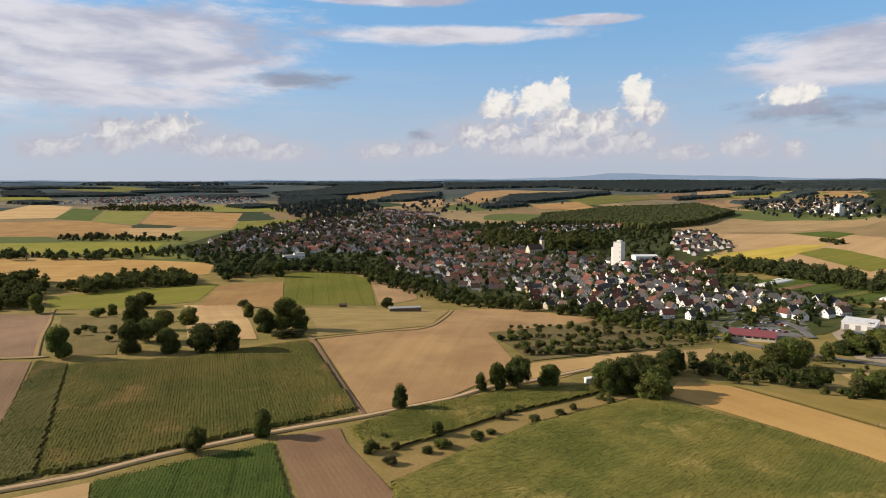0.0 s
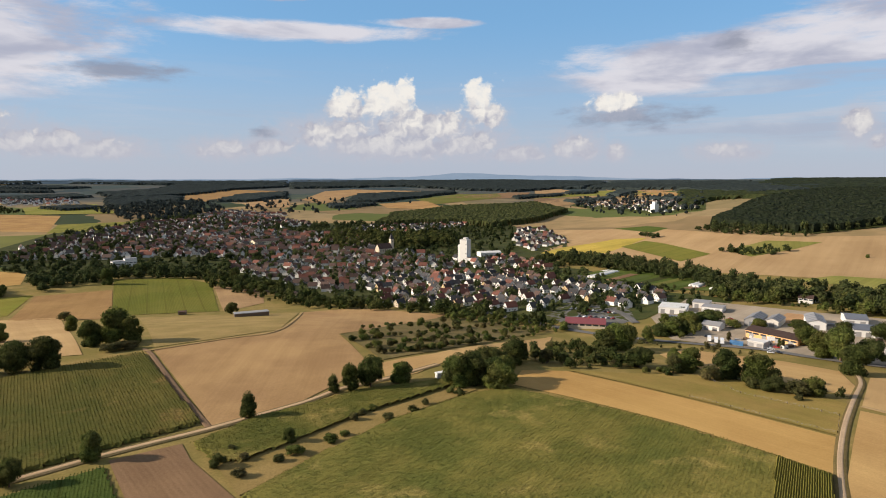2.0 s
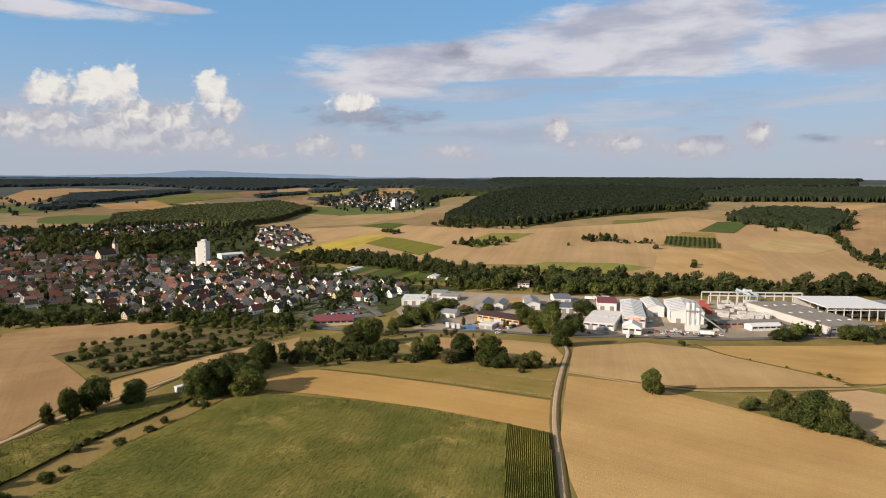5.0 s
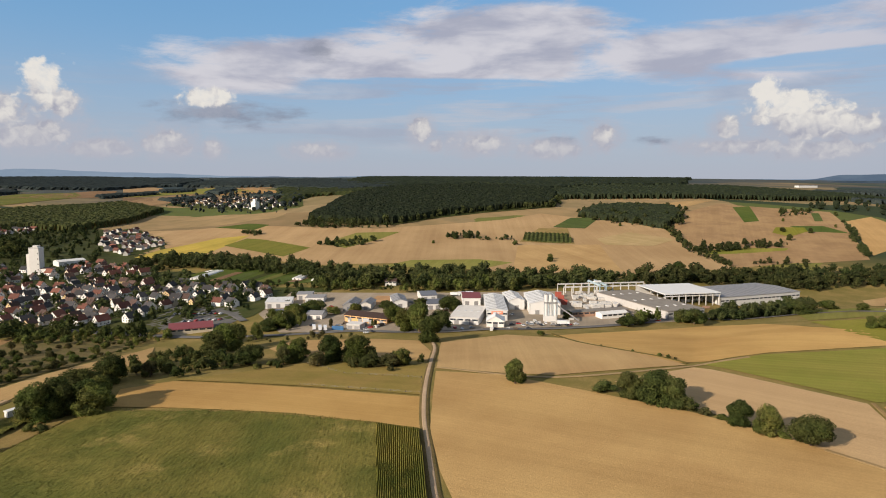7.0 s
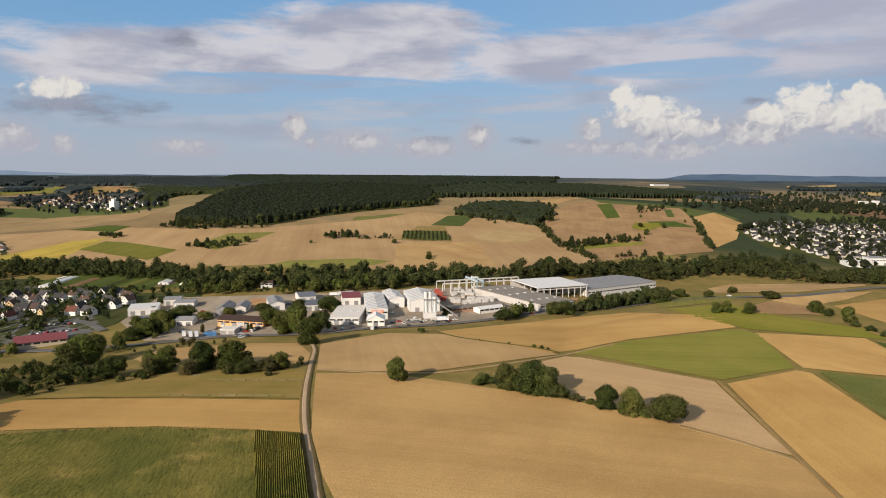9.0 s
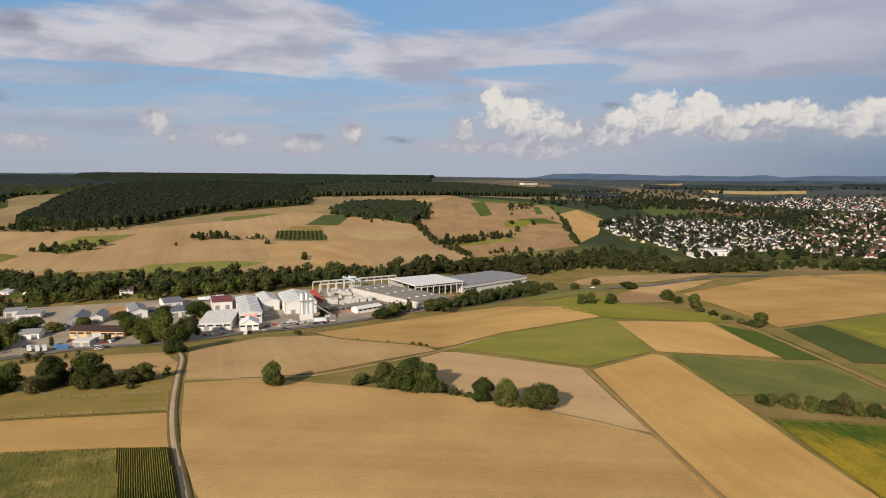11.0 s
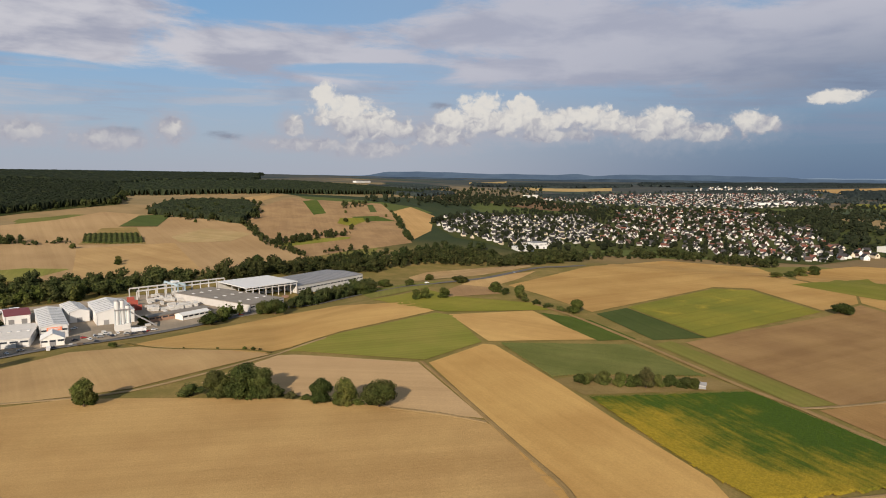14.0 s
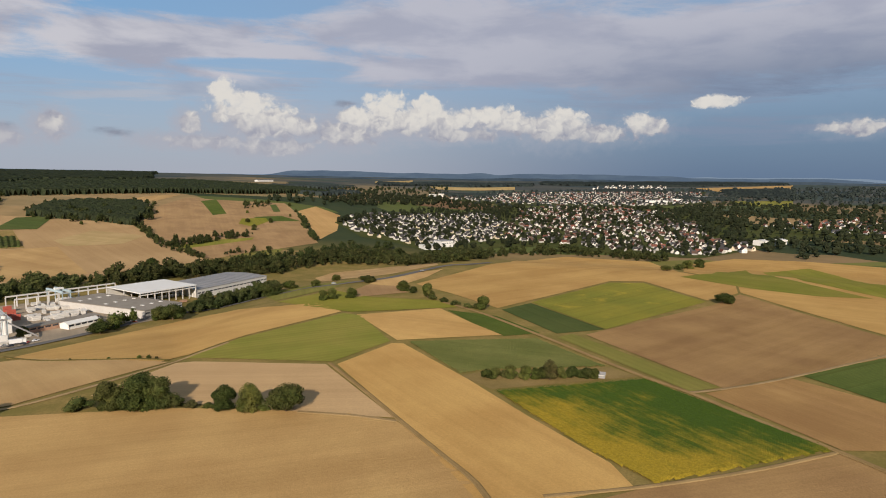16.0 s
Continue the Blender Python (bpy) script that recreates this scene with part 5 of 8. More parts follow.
def canopy(name, label, kind, step, height, *pts, gap=None):
    """A closed wood seen from afar: crown beside crown as one rough roof of leaves, falling to the ground at its edge."""
    rnd = np.random.default_rng(int(abs(pts[0][0]) * 5 + abs(pts[0][1])))
    gap = gap or max(9.0, step * 1.7)
    xs, ys = np.array([q[0] for q in pts]), np.array([q[1] for q in pts])
    nx, ny = int((xs.max() - xs.min()) / step) + 3, int((ys.max() - ys.min()) / step) + 3
    gx, gy = np.meshgrid(xs.min() - step + np.arange(nx) * step, ys.min() - step + np.arange(ny) * step, indexing="ij")
    gx, gy = gx + rnd.uniform(-0.36, 0.36, gx.shape) * step, gy + rnd.uniform(-0.36, 0.36, gx.shape) * step
    edge = 0.7 * gap
    within = inside(gx.ravel() + edge * np.sin(gy.ravel() / 31) * 0.6, gy.ravel() + edge * np.sin(gx.ravel() / 27) * 0.6, list(pts)).reshape(gx.shape)
    # crowns on an uneven grid
    cx, cy = int((xs.max() - xs.min()) / gap) + 6, int((ys.max() - ys.min()) / gap) + 6
    jx, jy, jh = rnd.uniform(0.1, 0.9, (cx, cy)), rnd.uniform(0.1, 0.9, (cx, cy)), rnd.uniform(0.8, 1.06, (cx, cy))
    ci, cj = ((gx - xs.min()) / gap + 2).astype(int), ((gy - ys.min()) / gap + 2).astype(int)
    top = np.zeros(gx.shape)
    for di in (-1, 0, 1):
        for dj in (-1, 0, 1):
            i, j = np.clip(ci + di, 0, cx - 1), np.clip(cj + dj, 0, cy - 1)
            px, py = (i - 2 + jx[i, j]) * gap + xs.min(), (j - 2 + jy[i, j]) * gap + ys.min()
            d2 = ((gx - px) ** 2 + (gy - py) ** 2) / (0.72 * gap) ** 2
            top = np.maximum(top, jh[i, j] * np.sqrt(np.clip(1 - 0.7 * d2, 0.2, 1)))
    z = ground_z(gx, gy) + height * (0.45 + 0.55 * top) * rnd.uniform(0.93, 1.07, gx.shape)
    inner = within.copy()
    for a, b in ((1, 0), (-1, 0), (0, 1), (0, -1)):
        inner &= np.roll(within, (a, b), (0, 1))
    z = np.where(inner, z, ground_z(gx, gy) - 0.5)
    ids = np.arange(gx.size).reshape(gx.shape)
    ok = within[:-1, :-1] & within[1:, :-1] & within[1:, 1:] & within[:-1, 1:]
    quads = np.stack([ids[:-1, :-1][ok], ids[1:, :-1][ok], ids[1:, 1:][ok], ids[:-1, 1:][ok]], 1)
    used, back = np.unique(quads.ravel(), return_inverse=True)
    verts = np.stack([gx.ravel(), gy.ravel(), z.ravel()], 1)[used]
    return tagged(mesh_object(name, verts, back.reshape(-1, 4).tolist(), M[kind]), label, "woods", kind="stuff")


# ---- houses ----
def part(name, verts, faces, material, parent, label=""):
    ob = mesh_object(name, verts, faces, material)
    ob.parent = parent
    if label:
        ob["label"] = label
    return ob


def box(x0, y0, z0, x1, y1, z1):
    v = [(x, y, z) for z in (z0, z1) for x, y in ((x0, y0), (x1, y0), (x1, y1), (x0, y1))]
    return v, [(3, 2, 1, 0), (4, 5, 6, 7), (0, 1, 5, 4), (1, 2, 6, 5), (2, 3, 7, 6), (3, 0, 4, 7)]


def gable_body(l, w, eave, ridge):
    """Walls with two gables; the ridge runs along x."""
    a, b = l / 2, w / 2
    v = [(-a, -b, -1), (a, -b, -1), (a, b, -1), (-a, b, -1), (-a, -b, eave), (a, -b, eave), (a, b, eave), (-a, b, eave), (-a, 0, ridge), (a, 0, ridge)]
    return v, [(3, 2, 1, 0), (0, 1, 5, 4), (2, 3, 7, 6), (1, 2, 6, 9, 5), (3, 0, 4, 8, 7), (4, 5, 9, 8), (6, 7, 8, 9)]


def gable_roof(l, w, eave, ridge, over=0.5, thick=0.25):
    """Two thick roof slopes with overhang."""
    a, b = l / 2 + over, w / 2 + over
    drop = over * (ridge - eave) / (w / 2)
    v, lo = [], 0.03
    for t in (lo, lo + thick):
        v += [(-a, -b, eave - drop + t), (a, -b, eave - drop + t), (a, 0, ridge + t), (-a, 0, ridge + t), (a, b, eave - drop + t), (-a, b, eave - drop + t)]
    f = [(6, 7, 8, 9), (9, 8, 10, 11), (3, 2, 1, 0), (5, 4, 2, 3), (0, 1, 7, 6), (4, 5, 11, 10), (1, 2, 8, 7), (2, 4, 10, 8), (3, 0, 6, 9), (5, 3, 9, 11)]
    return v, f


def window_spots(l, w, eave, ridge):
    """Places of the windows on the four sides: (x, y, z, facing)."""
    out = []
    for z in [1.4] + ([4.0] if eave > 4.8 else []):
        for x in (-l * 0.28, l * 0.02, l * 0.3):
            out.append((x, -w / 2, z, 0))
        out += [(-l / 2, -w * 0.22, z, 3), (-l / 2, w * 0.22, z, 3)]
    out.append((-l / 2, 0, eave + 0.4, 3))
    out.append((l / 2, 0, eave + 0.4, 1))
    return out


WINDOW_MESHES = {}


def window_part(parent, x, y, z, facing, w=1.1, h=1.3):
    key = (facing % 2, w, h)
    sx, sy = (w / 2, 0.06) if facing % 2 == 0 else (0.06, w / 2)
    if key not in WINDOW_MESHES:
        v, f = box(-sx, -sy, 0, sx, sy, h)
        me = bpy.data.meshes.new("window")
        me.from_pydata(v, [], f)
        me.materials.append(M["pane"])
        WINDOW_MESHES[key] = me
    ob = new("window", WINDOW_MESHES[key])
    ob.parent = parent
    ob.location = (x, y, z)
    return ob


def house_model(l, w, eave, ridge, wall, roof):
    top = new("house")
    part("wall", *gable_body(l, w, eave, ridge), M[wall], top)
    part("roof", *gable_roof(l, w, eave, ridge), M[roof], top)
    part("chimney", *box(l * 0.18, w * 0.08, ridge - 1.4, l * 0.18 + 0.6, w * 0.08 + 0.6, ridge + 0.9), M["brick_dull"], top)
    part("door", *box(l * 0.14, -w / 2 - 0.07, 0, l * 0.14 + 1.0, -w / 2 + 0.07, 2.05), M["wood_dark"], top)
    for x, y, z, k in window_spots(l, w, eave, ridge):
        window_part(top, x, y, z, k)
    return top


HOUSE_KINDS = [
    ("new", 11, 9.0, 4.6, 9.2, "plaster_white", "tile_dark", "white plastered house with a dark grey gabled roof"),
    ("new", 12, 9.5, 5.2, 9.6, "plaster_white", "tile_dark", "white two-storey house with a dark tiled roof"),
    ("new", 10, 9.0, 4.4, 9.0, "plaster_white", "tile_brown", "white plastered house with a brown tiled roof"),
    ("new", 11, 8.5, 5.0, 9.0, "plaster_cream", "tile_dark", "cream plastered house with a dark tiled roof"),
    ("new", 10, 9.0, 5.2, 9.4, "plaster_yellow", "tile_brown", "yellow plastered house with a brown tiled roof"),
    ("old", 13, 9.0, 5.0, 10.0, "plaster_white", "tile_red", "white plastered house with a red tiled roof"),
    ("old", 15, 9.0, 5.2, 10.4, "plaster_cream", "tile_red", "cream village house with a steep red tiled roof"),
    ("old", 12, 8.5, 4.8, 9.6, "plaster_white", "tile_brown", "white village house with a brown tiled roof"),
    ("old", 14, 9.0, 4.0, 9.0, "plaster_grey", "tile_brown", "grey old house with a brown tiled roof"),
    ("old", 11, 8.0, 5.0, 9.4, "plaster_white", "tile_red", "small white house with a bright red tiled roof"),
]
HOUSE_MODELS = []
HOUSES = [0]


def house(x, y, turn, kind):
    """One house of the village as a thing with its parts."""
    if not HOUSE_MODELS:
        for k in HOUSE_KINDS:
            HOUSE_MODELS.append(house_model(*k[1:7]))
    HOUSES[0] += 1
    ob = copy_thing(HOUSE_MODELS[kind], pose(x, y, float(ground_z(x, y)), 0, 0, turn))
    ob.scale = (0.9, 0.9, 0.88)
    return tagged(ob, HOUSE_KINDS[kind][7], "house", "village houses")


def spread_houses(rnd, pts, gap, street):
    """House places along parallel streets in an outline: x, y, turn."""
    c, s = math.cos(radians(street)), math.sin(radians(street))
    loc = [(c * x + s * y, -s * x + c * y) for x, y in pts]
    us, vs = [p[0] for p in loc], [p[1] for p in loc]
    out, row = [], 0
    v = min(vs)
    while v < max(vs):
        u = min(us) + rnd.uniform(0, gap)
        while u < max(us):
            if rnd.uniform() > 0.12:
                out.append((u + rnd.uniform(-0.28, 0.28) * gap, v + rnd.uniform(-0.3, 0.3) * gap + gap * 0.7 * math.sin(u / 60), street + (90 if rnd.uniform() < 0.45 else 0) + (180 if rnd.uniform() < 0.5 else 0) + rnd.uniform(-16, 16)))
            u += gap * rnd.uniform(0.85, 1.3)
        v += gap * (1.0 if row % 2 else 1.55)
        row += 1
    o = np.array(out)
    x, y = c * o[:, 0] - s * o[:, 1], s * o[:, 0] + c * o[:, 1]
    ok = inside(x, y, list(pts))
    return list(zip(x[ok], y[ok], o[ok, 2]))


CLEAR = []


def is_clear(x, y, reach=7):
    return all(math.hypot(x - a, y - b) > r + reach for a, b, r in CLEAR)


def quarter(kinds, gap, street, *pts, single=False, seed=1, size=1.0):
    """A part of the village. single: each house a thing; else one joined body of far houses."""
    rnd = np.random.default_rng(seed)
    spots = [s for s in spread_houses(rnd, pts, gap, street) if is_clear(s[0], s[1])]
    if single:
        for x, y, turn in spots:
            house(x, y, turn, int(rnd.choice(kinds)))
        return len(spots)
    slots = []
    verts, faces, mats = [], [], []
    for x, y, turn in spots:
        _, l, w, eave, ridge, wall, roof, _ = HOUSE_KINDS[int(rnd.choice(kinds))]
        k = rnd.uniform(0.9, 1.15) * size
        w, eave, ridge = w * size, eave * size, ridge * size
        z = float(ground_z(x, y))
        c, s = math.cos(radians(turn)), math.sin(radians(turn))
        pieces = [(gable_body(l * k, w, eave, ridge), wall), (gable_roof(l * k, w, eave, ridge), roof)]
        for wx, wy, wz, f in window_spots(l * k, w, eave, ridge)[:4 if size == 1.0 and math.hypot(x, y) < 1250 else 0]:
            sx, sy = (0.6, 0.07) if f % 2 == 0 else (0.07, 0.6)
            pieces.append((box(wx - sx, wy - sy, wz, wx + sx, wy + sy, wz + 1.3), "pane"))
        for (v, f), m in pieces:
            # far quarters: white walls get the copy dimmed for haze
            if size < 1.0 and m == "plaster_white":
                m = "plaster_hazed"
            if m not in slots:
                slots.append(m)
            o = len(verts)
            verts.extend((c * a - s * b + x, s * a + c * b + y, z + h) for a, b, h in v)
            faces.extend(tuple(q + o for q in t) for t in f)
            mats.extend([slots.index(m)] * len(f))
    ob = mesh_object("far_houses", verts, faces, [M[m] for m in slots])
    ob.data.polygons.foreach_set("material_index", mats)
    return tagged(ob, "crowded white houses with red and dark roofs", "houses", kind="stuff")


def hall(name, label, x, y, turn, l, w, eave, ridge, wall, roof, lights=0, gates=2, along="x", strip=None, sign=False):
    """A large shed: walls, roof, gates, window bands. It stands with its front middle at (x, y) and reaches back w metres; ridge along its front (x) or its depth (y)."""
    top = new(name)
    z = float(ground_z(x, y))
    if ridge > eave + 0.3:
        if along == "x":
            bv, bf = gable_body(l, w, eave, ridge)
            rv, rf = gable_roof(l, w, eave, ridge, 0.4, 0.3)
        else:
            bv, bf = gable_body(w, l, eave, ridge)
            rv, rf = gable_roof(w, l, eave, ridge, 0.4, 0.3)
            bv, rv = [(-b, a, c) for a, b, c in bv], [(-b, a, c) for a, b, c in rv]
        part("wall", [(a, b + w / 2, c) for a, b, c in bv], bf, M[wall], top)
        part("roof", [(a, b + w / 2, c) for a, b, c in rv], rf, M[roof], top)
        if w > 20 and roof in ("sheet_white", "sheet_grey"):
            # pale and dark roof sheets between the ribs
            run, half = (w, l / 2) if along == "y" else (l, w / 2)
            for i in range(int(run / 6.5)):
                at = (i + 0.5) * 6.5 - (0 if along == "y" else l / 2)
                for side in (-1, 1):
                    cut = [(side * half * 0.96, at, eave), (side * half * 0.96, at + 0.9, eave), (0.2 * side, at + 0.9, ridge), (0.2 * side, at, ridge)]
                    low = [(a, b, c + 0.36) if along == "y" else (b, w / 2 - a, c + 0.36) for a, b, c in cut]
                    low += [(a, b, c + 0.1) for a, b, c in low]
                    part("roof_strip", low, [(0, 1, 2, 3), (7, 6, 5, 4), (0, 4, 5, 1), (1, 5, 6, 2), (2, 6, 7, 3), (3, 7, 4, 0)], M["sheet_grey" if roof == "sheet_white" else "sheet_dark"], top)
    else:
        part("wall", *box(-l / 2, 0, -1, l / 2, w, eave), M[wall], top)
        part("roof", *box(-l / 2 - 0.25, -0.25, eave + 0.01, l / 2 + 0.25, w + 0.25, eave + 0.5), M[roof], top)
        for i in range(lights):
            u = -l / 2 + l * (i % 4 + 0.6) / 4.2
            v = w * (i // 4 + 0.6) / (max(1, math.ceil(lights / 4)) + 0.2)
            part("skylight", *box(u - 0.9, v - 1.6, eave + 0.5, u + 0.9, v + 1.6, eave + 0.85), M["sheet_white"], top, "pale skylight dome")
    for i in range(gates):
        u = -l / 2 + l * (i + 0.5) / gates
        part("gate", *box(u - 1.8, -0.08, 0, u + 1.8, 0.05, min(4.0, eave * 0.75)), M["sheet_grey" if wall != "sheet_grey" else "sheet_dark"], top)
    if strip:
        n = max(3, int(l / 5))
        for i in range(n):
            u = -l / 2 + l * (i + 0.5) / n
            part("window", *box(u - l / n * 0.38, -0.1, eave * 0.62, u + l / n * 0.38, 0.06, eave * 0.62 + 1.2), M[strip], top)
    if sign:
        board = part("sign_board", *box(-4.6, -0.3, eave - 3.0, 4.6, -0.06, eave - 0.5), M["paint_orange"], top, "orange sign board with pale lines")
        for k, (u0, u1, v0, v1) in enumerate([(-3.6, -0.6, 1.3, 1.9), (-0.2, 3.4, 1.3, 1.9), (-3.6, 2.0, 0.5, 0.85)]):
            part("sign_line", *box(u0, -0.36, eave - 3.0 + v0, u1, -0.29, eave - 3.0 + v1), M["sheet_white"], board)
    for side in (-1, 1):
        part("downpipe", *box(side * (l / 2 - 0.3) - 0.08, -0.2, 0, side * (l / 2 - 0.3) + 0.08, -0.05, eave - 0.4), M["sheet_grey"], top)
    top.matrix_world = pose(x, y, z, 0, 0, turn)
    CLEAR.append((x - math.sin(radians(turn)) * w / 2, y + math.cos(radians(turn)) * w / 2, max(l, w) / 2))
    return tagged(top, label, "building")


# ---- special buildings ----
def open_hall(x, y, turn, l, w, h):
    """A hall open on its front: roof on columns."""
    top = new("open_hall")
    part("roof", *box(-l / 2 - 0.6, -0.8, h, l / 2 - 0.02, w + 0.6, h + 0.7), M["sheet_white"], top, "broad white metal roof")
    part("back_wall", *box(-l / 2, w - 0.3, -1, l / 2 - 0.02, w, h - 0.02), M["concrete_pale"], top)
    n = 8
    for i in range(n + 1):
        for v in (0.4, w * 0.5):
            u = -l / 2 + 0.4 + (l - 1.2) * i / n
            part("column", *box(u - 0.35, v - 0.35, -1, u + 0.35, v + 0.35, h - 0.02), M["concrete_pale"], top)
    part("beam", *box(-l / 2, 0.1, h - 2.2, l / 2 - 0.1, 0.03 + 0.66, h - 1.4), M["concrete_pale"], top)
    for i in range(4):
        u = -l / 2 + l * (i + 0.4) / 4.4
        part("wall_panel", *box(u - 5, w * 0.3, 0, u + 5, w * 0.3 + 0.5, 2.6), M["concrete_pale"], top)
    top.matrix_world = pose(x, y, float(ground_z(x, y)), 0, 0, turn)
    CLEAR.append((x - math.sin(radians(turn)) * w / 2, y + math.cos(radians(turn)) * w / 2, l / 2))
    return tagged(top, "open precast hall with a white roof on columns", "building")


def grain_tower(x, y, turn):
    """The tall white mill tower of the village."""
    top = new("grain_tower")
    part("tower", *box(-4.5, -6.5, -1, 7.5, 6.5, 35), M["plaster_white"], top)
    part("low_tower", *box(-8, -6, -1, -4.52, 6, 27), M["plaster_white"], top)
    part("head_house", *box(-0.5, -4, 35.02, 5, 4, 37.6), M["plaster_white"], top)
    part("parapet", *box(-4.7, -6.7, 34.2, 7.7, -6.52, 35.4), M["concrete_pale"], top)
    for i in range(4):
        window_part(top, 6.0, -6.5, 6 + i * 7, 0, 1.1, 1.6)
    part("annex", *box(7.52, -6, -1, 21, 6, 8), M["plaster_white"], top)
    part("annex_roof", *box(7.4, -6.3, 8.02, 21.3, 6.3, 8.5), M["tile_brown"], top)
    top.matrix_world = pose(x, y, float(ground_z(x, y)), 0, 0, turn)
    CLEAR.append((x, y, 18))
    return tagged(top, "tall plain white grain tower among village roofs", "tower")


def church_tower_block(x, y):
    """The far white tower with a stepped top."""
    top = new("mill_tower")
    z = float(ground_z(x, y))
    part("tower", *box(-7, -7, -1, 7, 7, 20), M["plaster_white"], top)
    part("upper_tower", *box(-4, -4, 20.02, 3, 4, 26), M["plaster_white"], top)
    part("annex", *box(7.02, -6, -1, 20, 6, 9), M["plaster_white"], top)
    part("annex_roof", *box(7.0, -6.4, 9.02, 20.4, 6.4, 9.8), M["tile_brown"], top)
    top.matrix_world = pose(x, y, z, 0, 0, 15)
    CLEAR.append((x, y, 20))
    return tagged(top, "far white stepped mill tower in a village", "tower")


def church(x, y, turn):
    top = new("church")
    part("nave", *gable_body(26, 13, 9, 17), M["plaster_cream"], top)
    part("roof", *gable_roof(26, 13, 9, 17), M["tile_brown"], top, "steep brown tiled church roof")
    part("tower", *box(13.02, -3, -1, 19, 3, 24), M["plaster_cream"], top)
    v = [(12.7, -3.3, 24.02), (19.3, -3.3, 24.02), (19.3, 3.3, 24.02), (12.7, 3.3, 24.02), (16, 0, 34)]
    part("spire", v, [(0, 1, 4), (1, 2, 4), (2, 3, 4), (3, 0, 4), (3, 2, 1, 0)], M["tile_dark"], top)
    for i in range(5):
        window_part(top, -10 + i * 4.6, -6.5, 3, 0, 1.2, 4.2)
    window_part(top, 16, -3, 18, 0, 1.2, 3.0)
    top.matrix_world = pose(x, y, float(ground_z(x, y)), 0, 0, turn)
    CLEAR.append((x, y, 18))
    return tagged(top, "village church with a brown roof and slim tower", "church")


def cylinder(x, y, z0, z1, r, sides=14, r1=None):
    r1 = r if r1 is None else r1
    v = [(x + q * math.cos(2 * math.pi * k / sides), y + q * math.sin(2 * math.pi * k / sides), z) for z, q in ((z0, r), (z1, r1)) for k in range(sides)]
    f = [(k, (k + 1) % sides, sides + (k + 1) % sides, sides + k) for k in range(sides)]
    return v, f + [tuple(range(sides - 1, -1, -1)), tuple(range(sides, 2 * sides))]


def silo_group(x, y, turn):
    """Mixing plant: white upright silos over a base house."""
    top = new("silo_plant")
    part("base_house", *box(-4, -3, -0.5, 6, 4, 5.0), M["sheet_white"], top)
    for i, (u, v, h) in enumerate([(-2.2, 0, 22), (1.4, 0.6, 22), (5.0, 0.2, 18)]):
        s = part("silo", *cylinder(u, v, 5.02, h, 1.65), M["sheet_white"], top)
        part("silo_cap", *cylinder(u, v, h + 0.02, h + 1.0, 1.65, 14, 0.5), M["sheet_grey"], s)
    for u, v in ((-3.9, -1.6), (-0.4, -1.4), (3.2, -1.5), (6.6, -1.5)):
        part("leg", *box(u - 0.15, v - 0.15, -0.5, u + 0.15, v + 0.15, 17), M["steel_blue"], top)
    part("walkway", *box(-4.2, -1.9, 15.0, 6.9, -1.65, 16.1), M["sheet_grey"], top)
    v = [(8, -1, 0), (8, 1, 0), (22, -1, -0.5), (22, 1, -0.5)]
    part("conveyor", [(6, -0.7, 13), (6, 0.7, 13), (24, 0.7, 0.5), (24, -0.7, 0.5), (6, -0.7, 14.2), (6, 0.7, 14.2), (24, 0.7, 1.7), (24, -0.7, 1.7)], [(3, 2, 1, 0), (4, 5, 6, 7), (0, 1, 5, 4), (1, 2, 6, 5), (2, 3, 7, 6), (3, 0, 4, 7)], M["sheet_grey"], top)
    top.matrix_world = pose(x, y, float(ground_z(x, y)), 0, 0, turn)
    return tagged(top, "white upright silos of a concrete mixing plant", "silo")


def crane_runway(x0, y0, x1, y1):
    """Long crane runway on columns with a portal crane."""
    top = new("crane_runway")
    l, turn = math.hypot(x1 - x0, y1 - y0), math.degrees(math.atan2(y1 - y0, x1 - x0))
    for v in (0, 18):
        part("rail_beam", *box(0, v - 0.4, 9.0, l, v + 0.4, 10.2), M["concrete_pale"], top)
        n = 11
        for i in range(n + 1):
            u = l * i / n
            part("column", *box(u - 0.4, v - 0.35, -1, u + 0.4, v + 0.35, 8.98), M["concrete_pale"], top)
    top.matrix_world = pose(x0, y0, float(ground_z(x0, y0)), 0, 0, turn)
    tagged(top, "long concrete crane runway on columns", "crane runway")
    crane = new("portal_crane")
    part("girder", *box(-4, -6, 10.9, -2.6, 24, 12.6), M["steel_blue"], crane)
    part("girder", *box(2.6, -6, 10.9, 4, 24, 12.6), M["steel_blue"], crane)
    for v in (-5.5, 23.5):
        for u in (-3.3, 3.3):
            part("leg", *box(u - 0.4, v - 0.4, 0, u + 0.4, v + 0.4, 10.88), M["steel_blue"], crane)
        part("end_beam", *box(-5, v - 0.3, 10.3, 5, v + 0.3, 10.86), M["steel_blue"], crane)
    part("trolley", *box(-3.6, 7, 12.62, 3.6, 10, 14.0), M["sheet_white"], crane)
    a = radians(turn)
    cx, cy = x0 + math.cos(a) * 38, y0 + math.sin(a) * 38
    crane.matrix_world = pose(cx, cy, float(ground_z(cx, cy)), 0, 0, turn)
    return tagged(crane, "pale blue steel portal crane in the yard", "crane")


# ---- vehicles and yard goods ----
def prism(profile, half):
    """A body drawn sideways along y from an outline in x and z."""
    n = len(profile)
    v = [(x, -half, z) for x, z in profile] + [(x, half, z) for x, z in profile]
    return v, [tuple(range(n)), tuple(range(2 * n - 1, n - 1, -1))] + [(k, n + k, n + (k + 1) % n, (k + 1) % n) for k in range(n)]


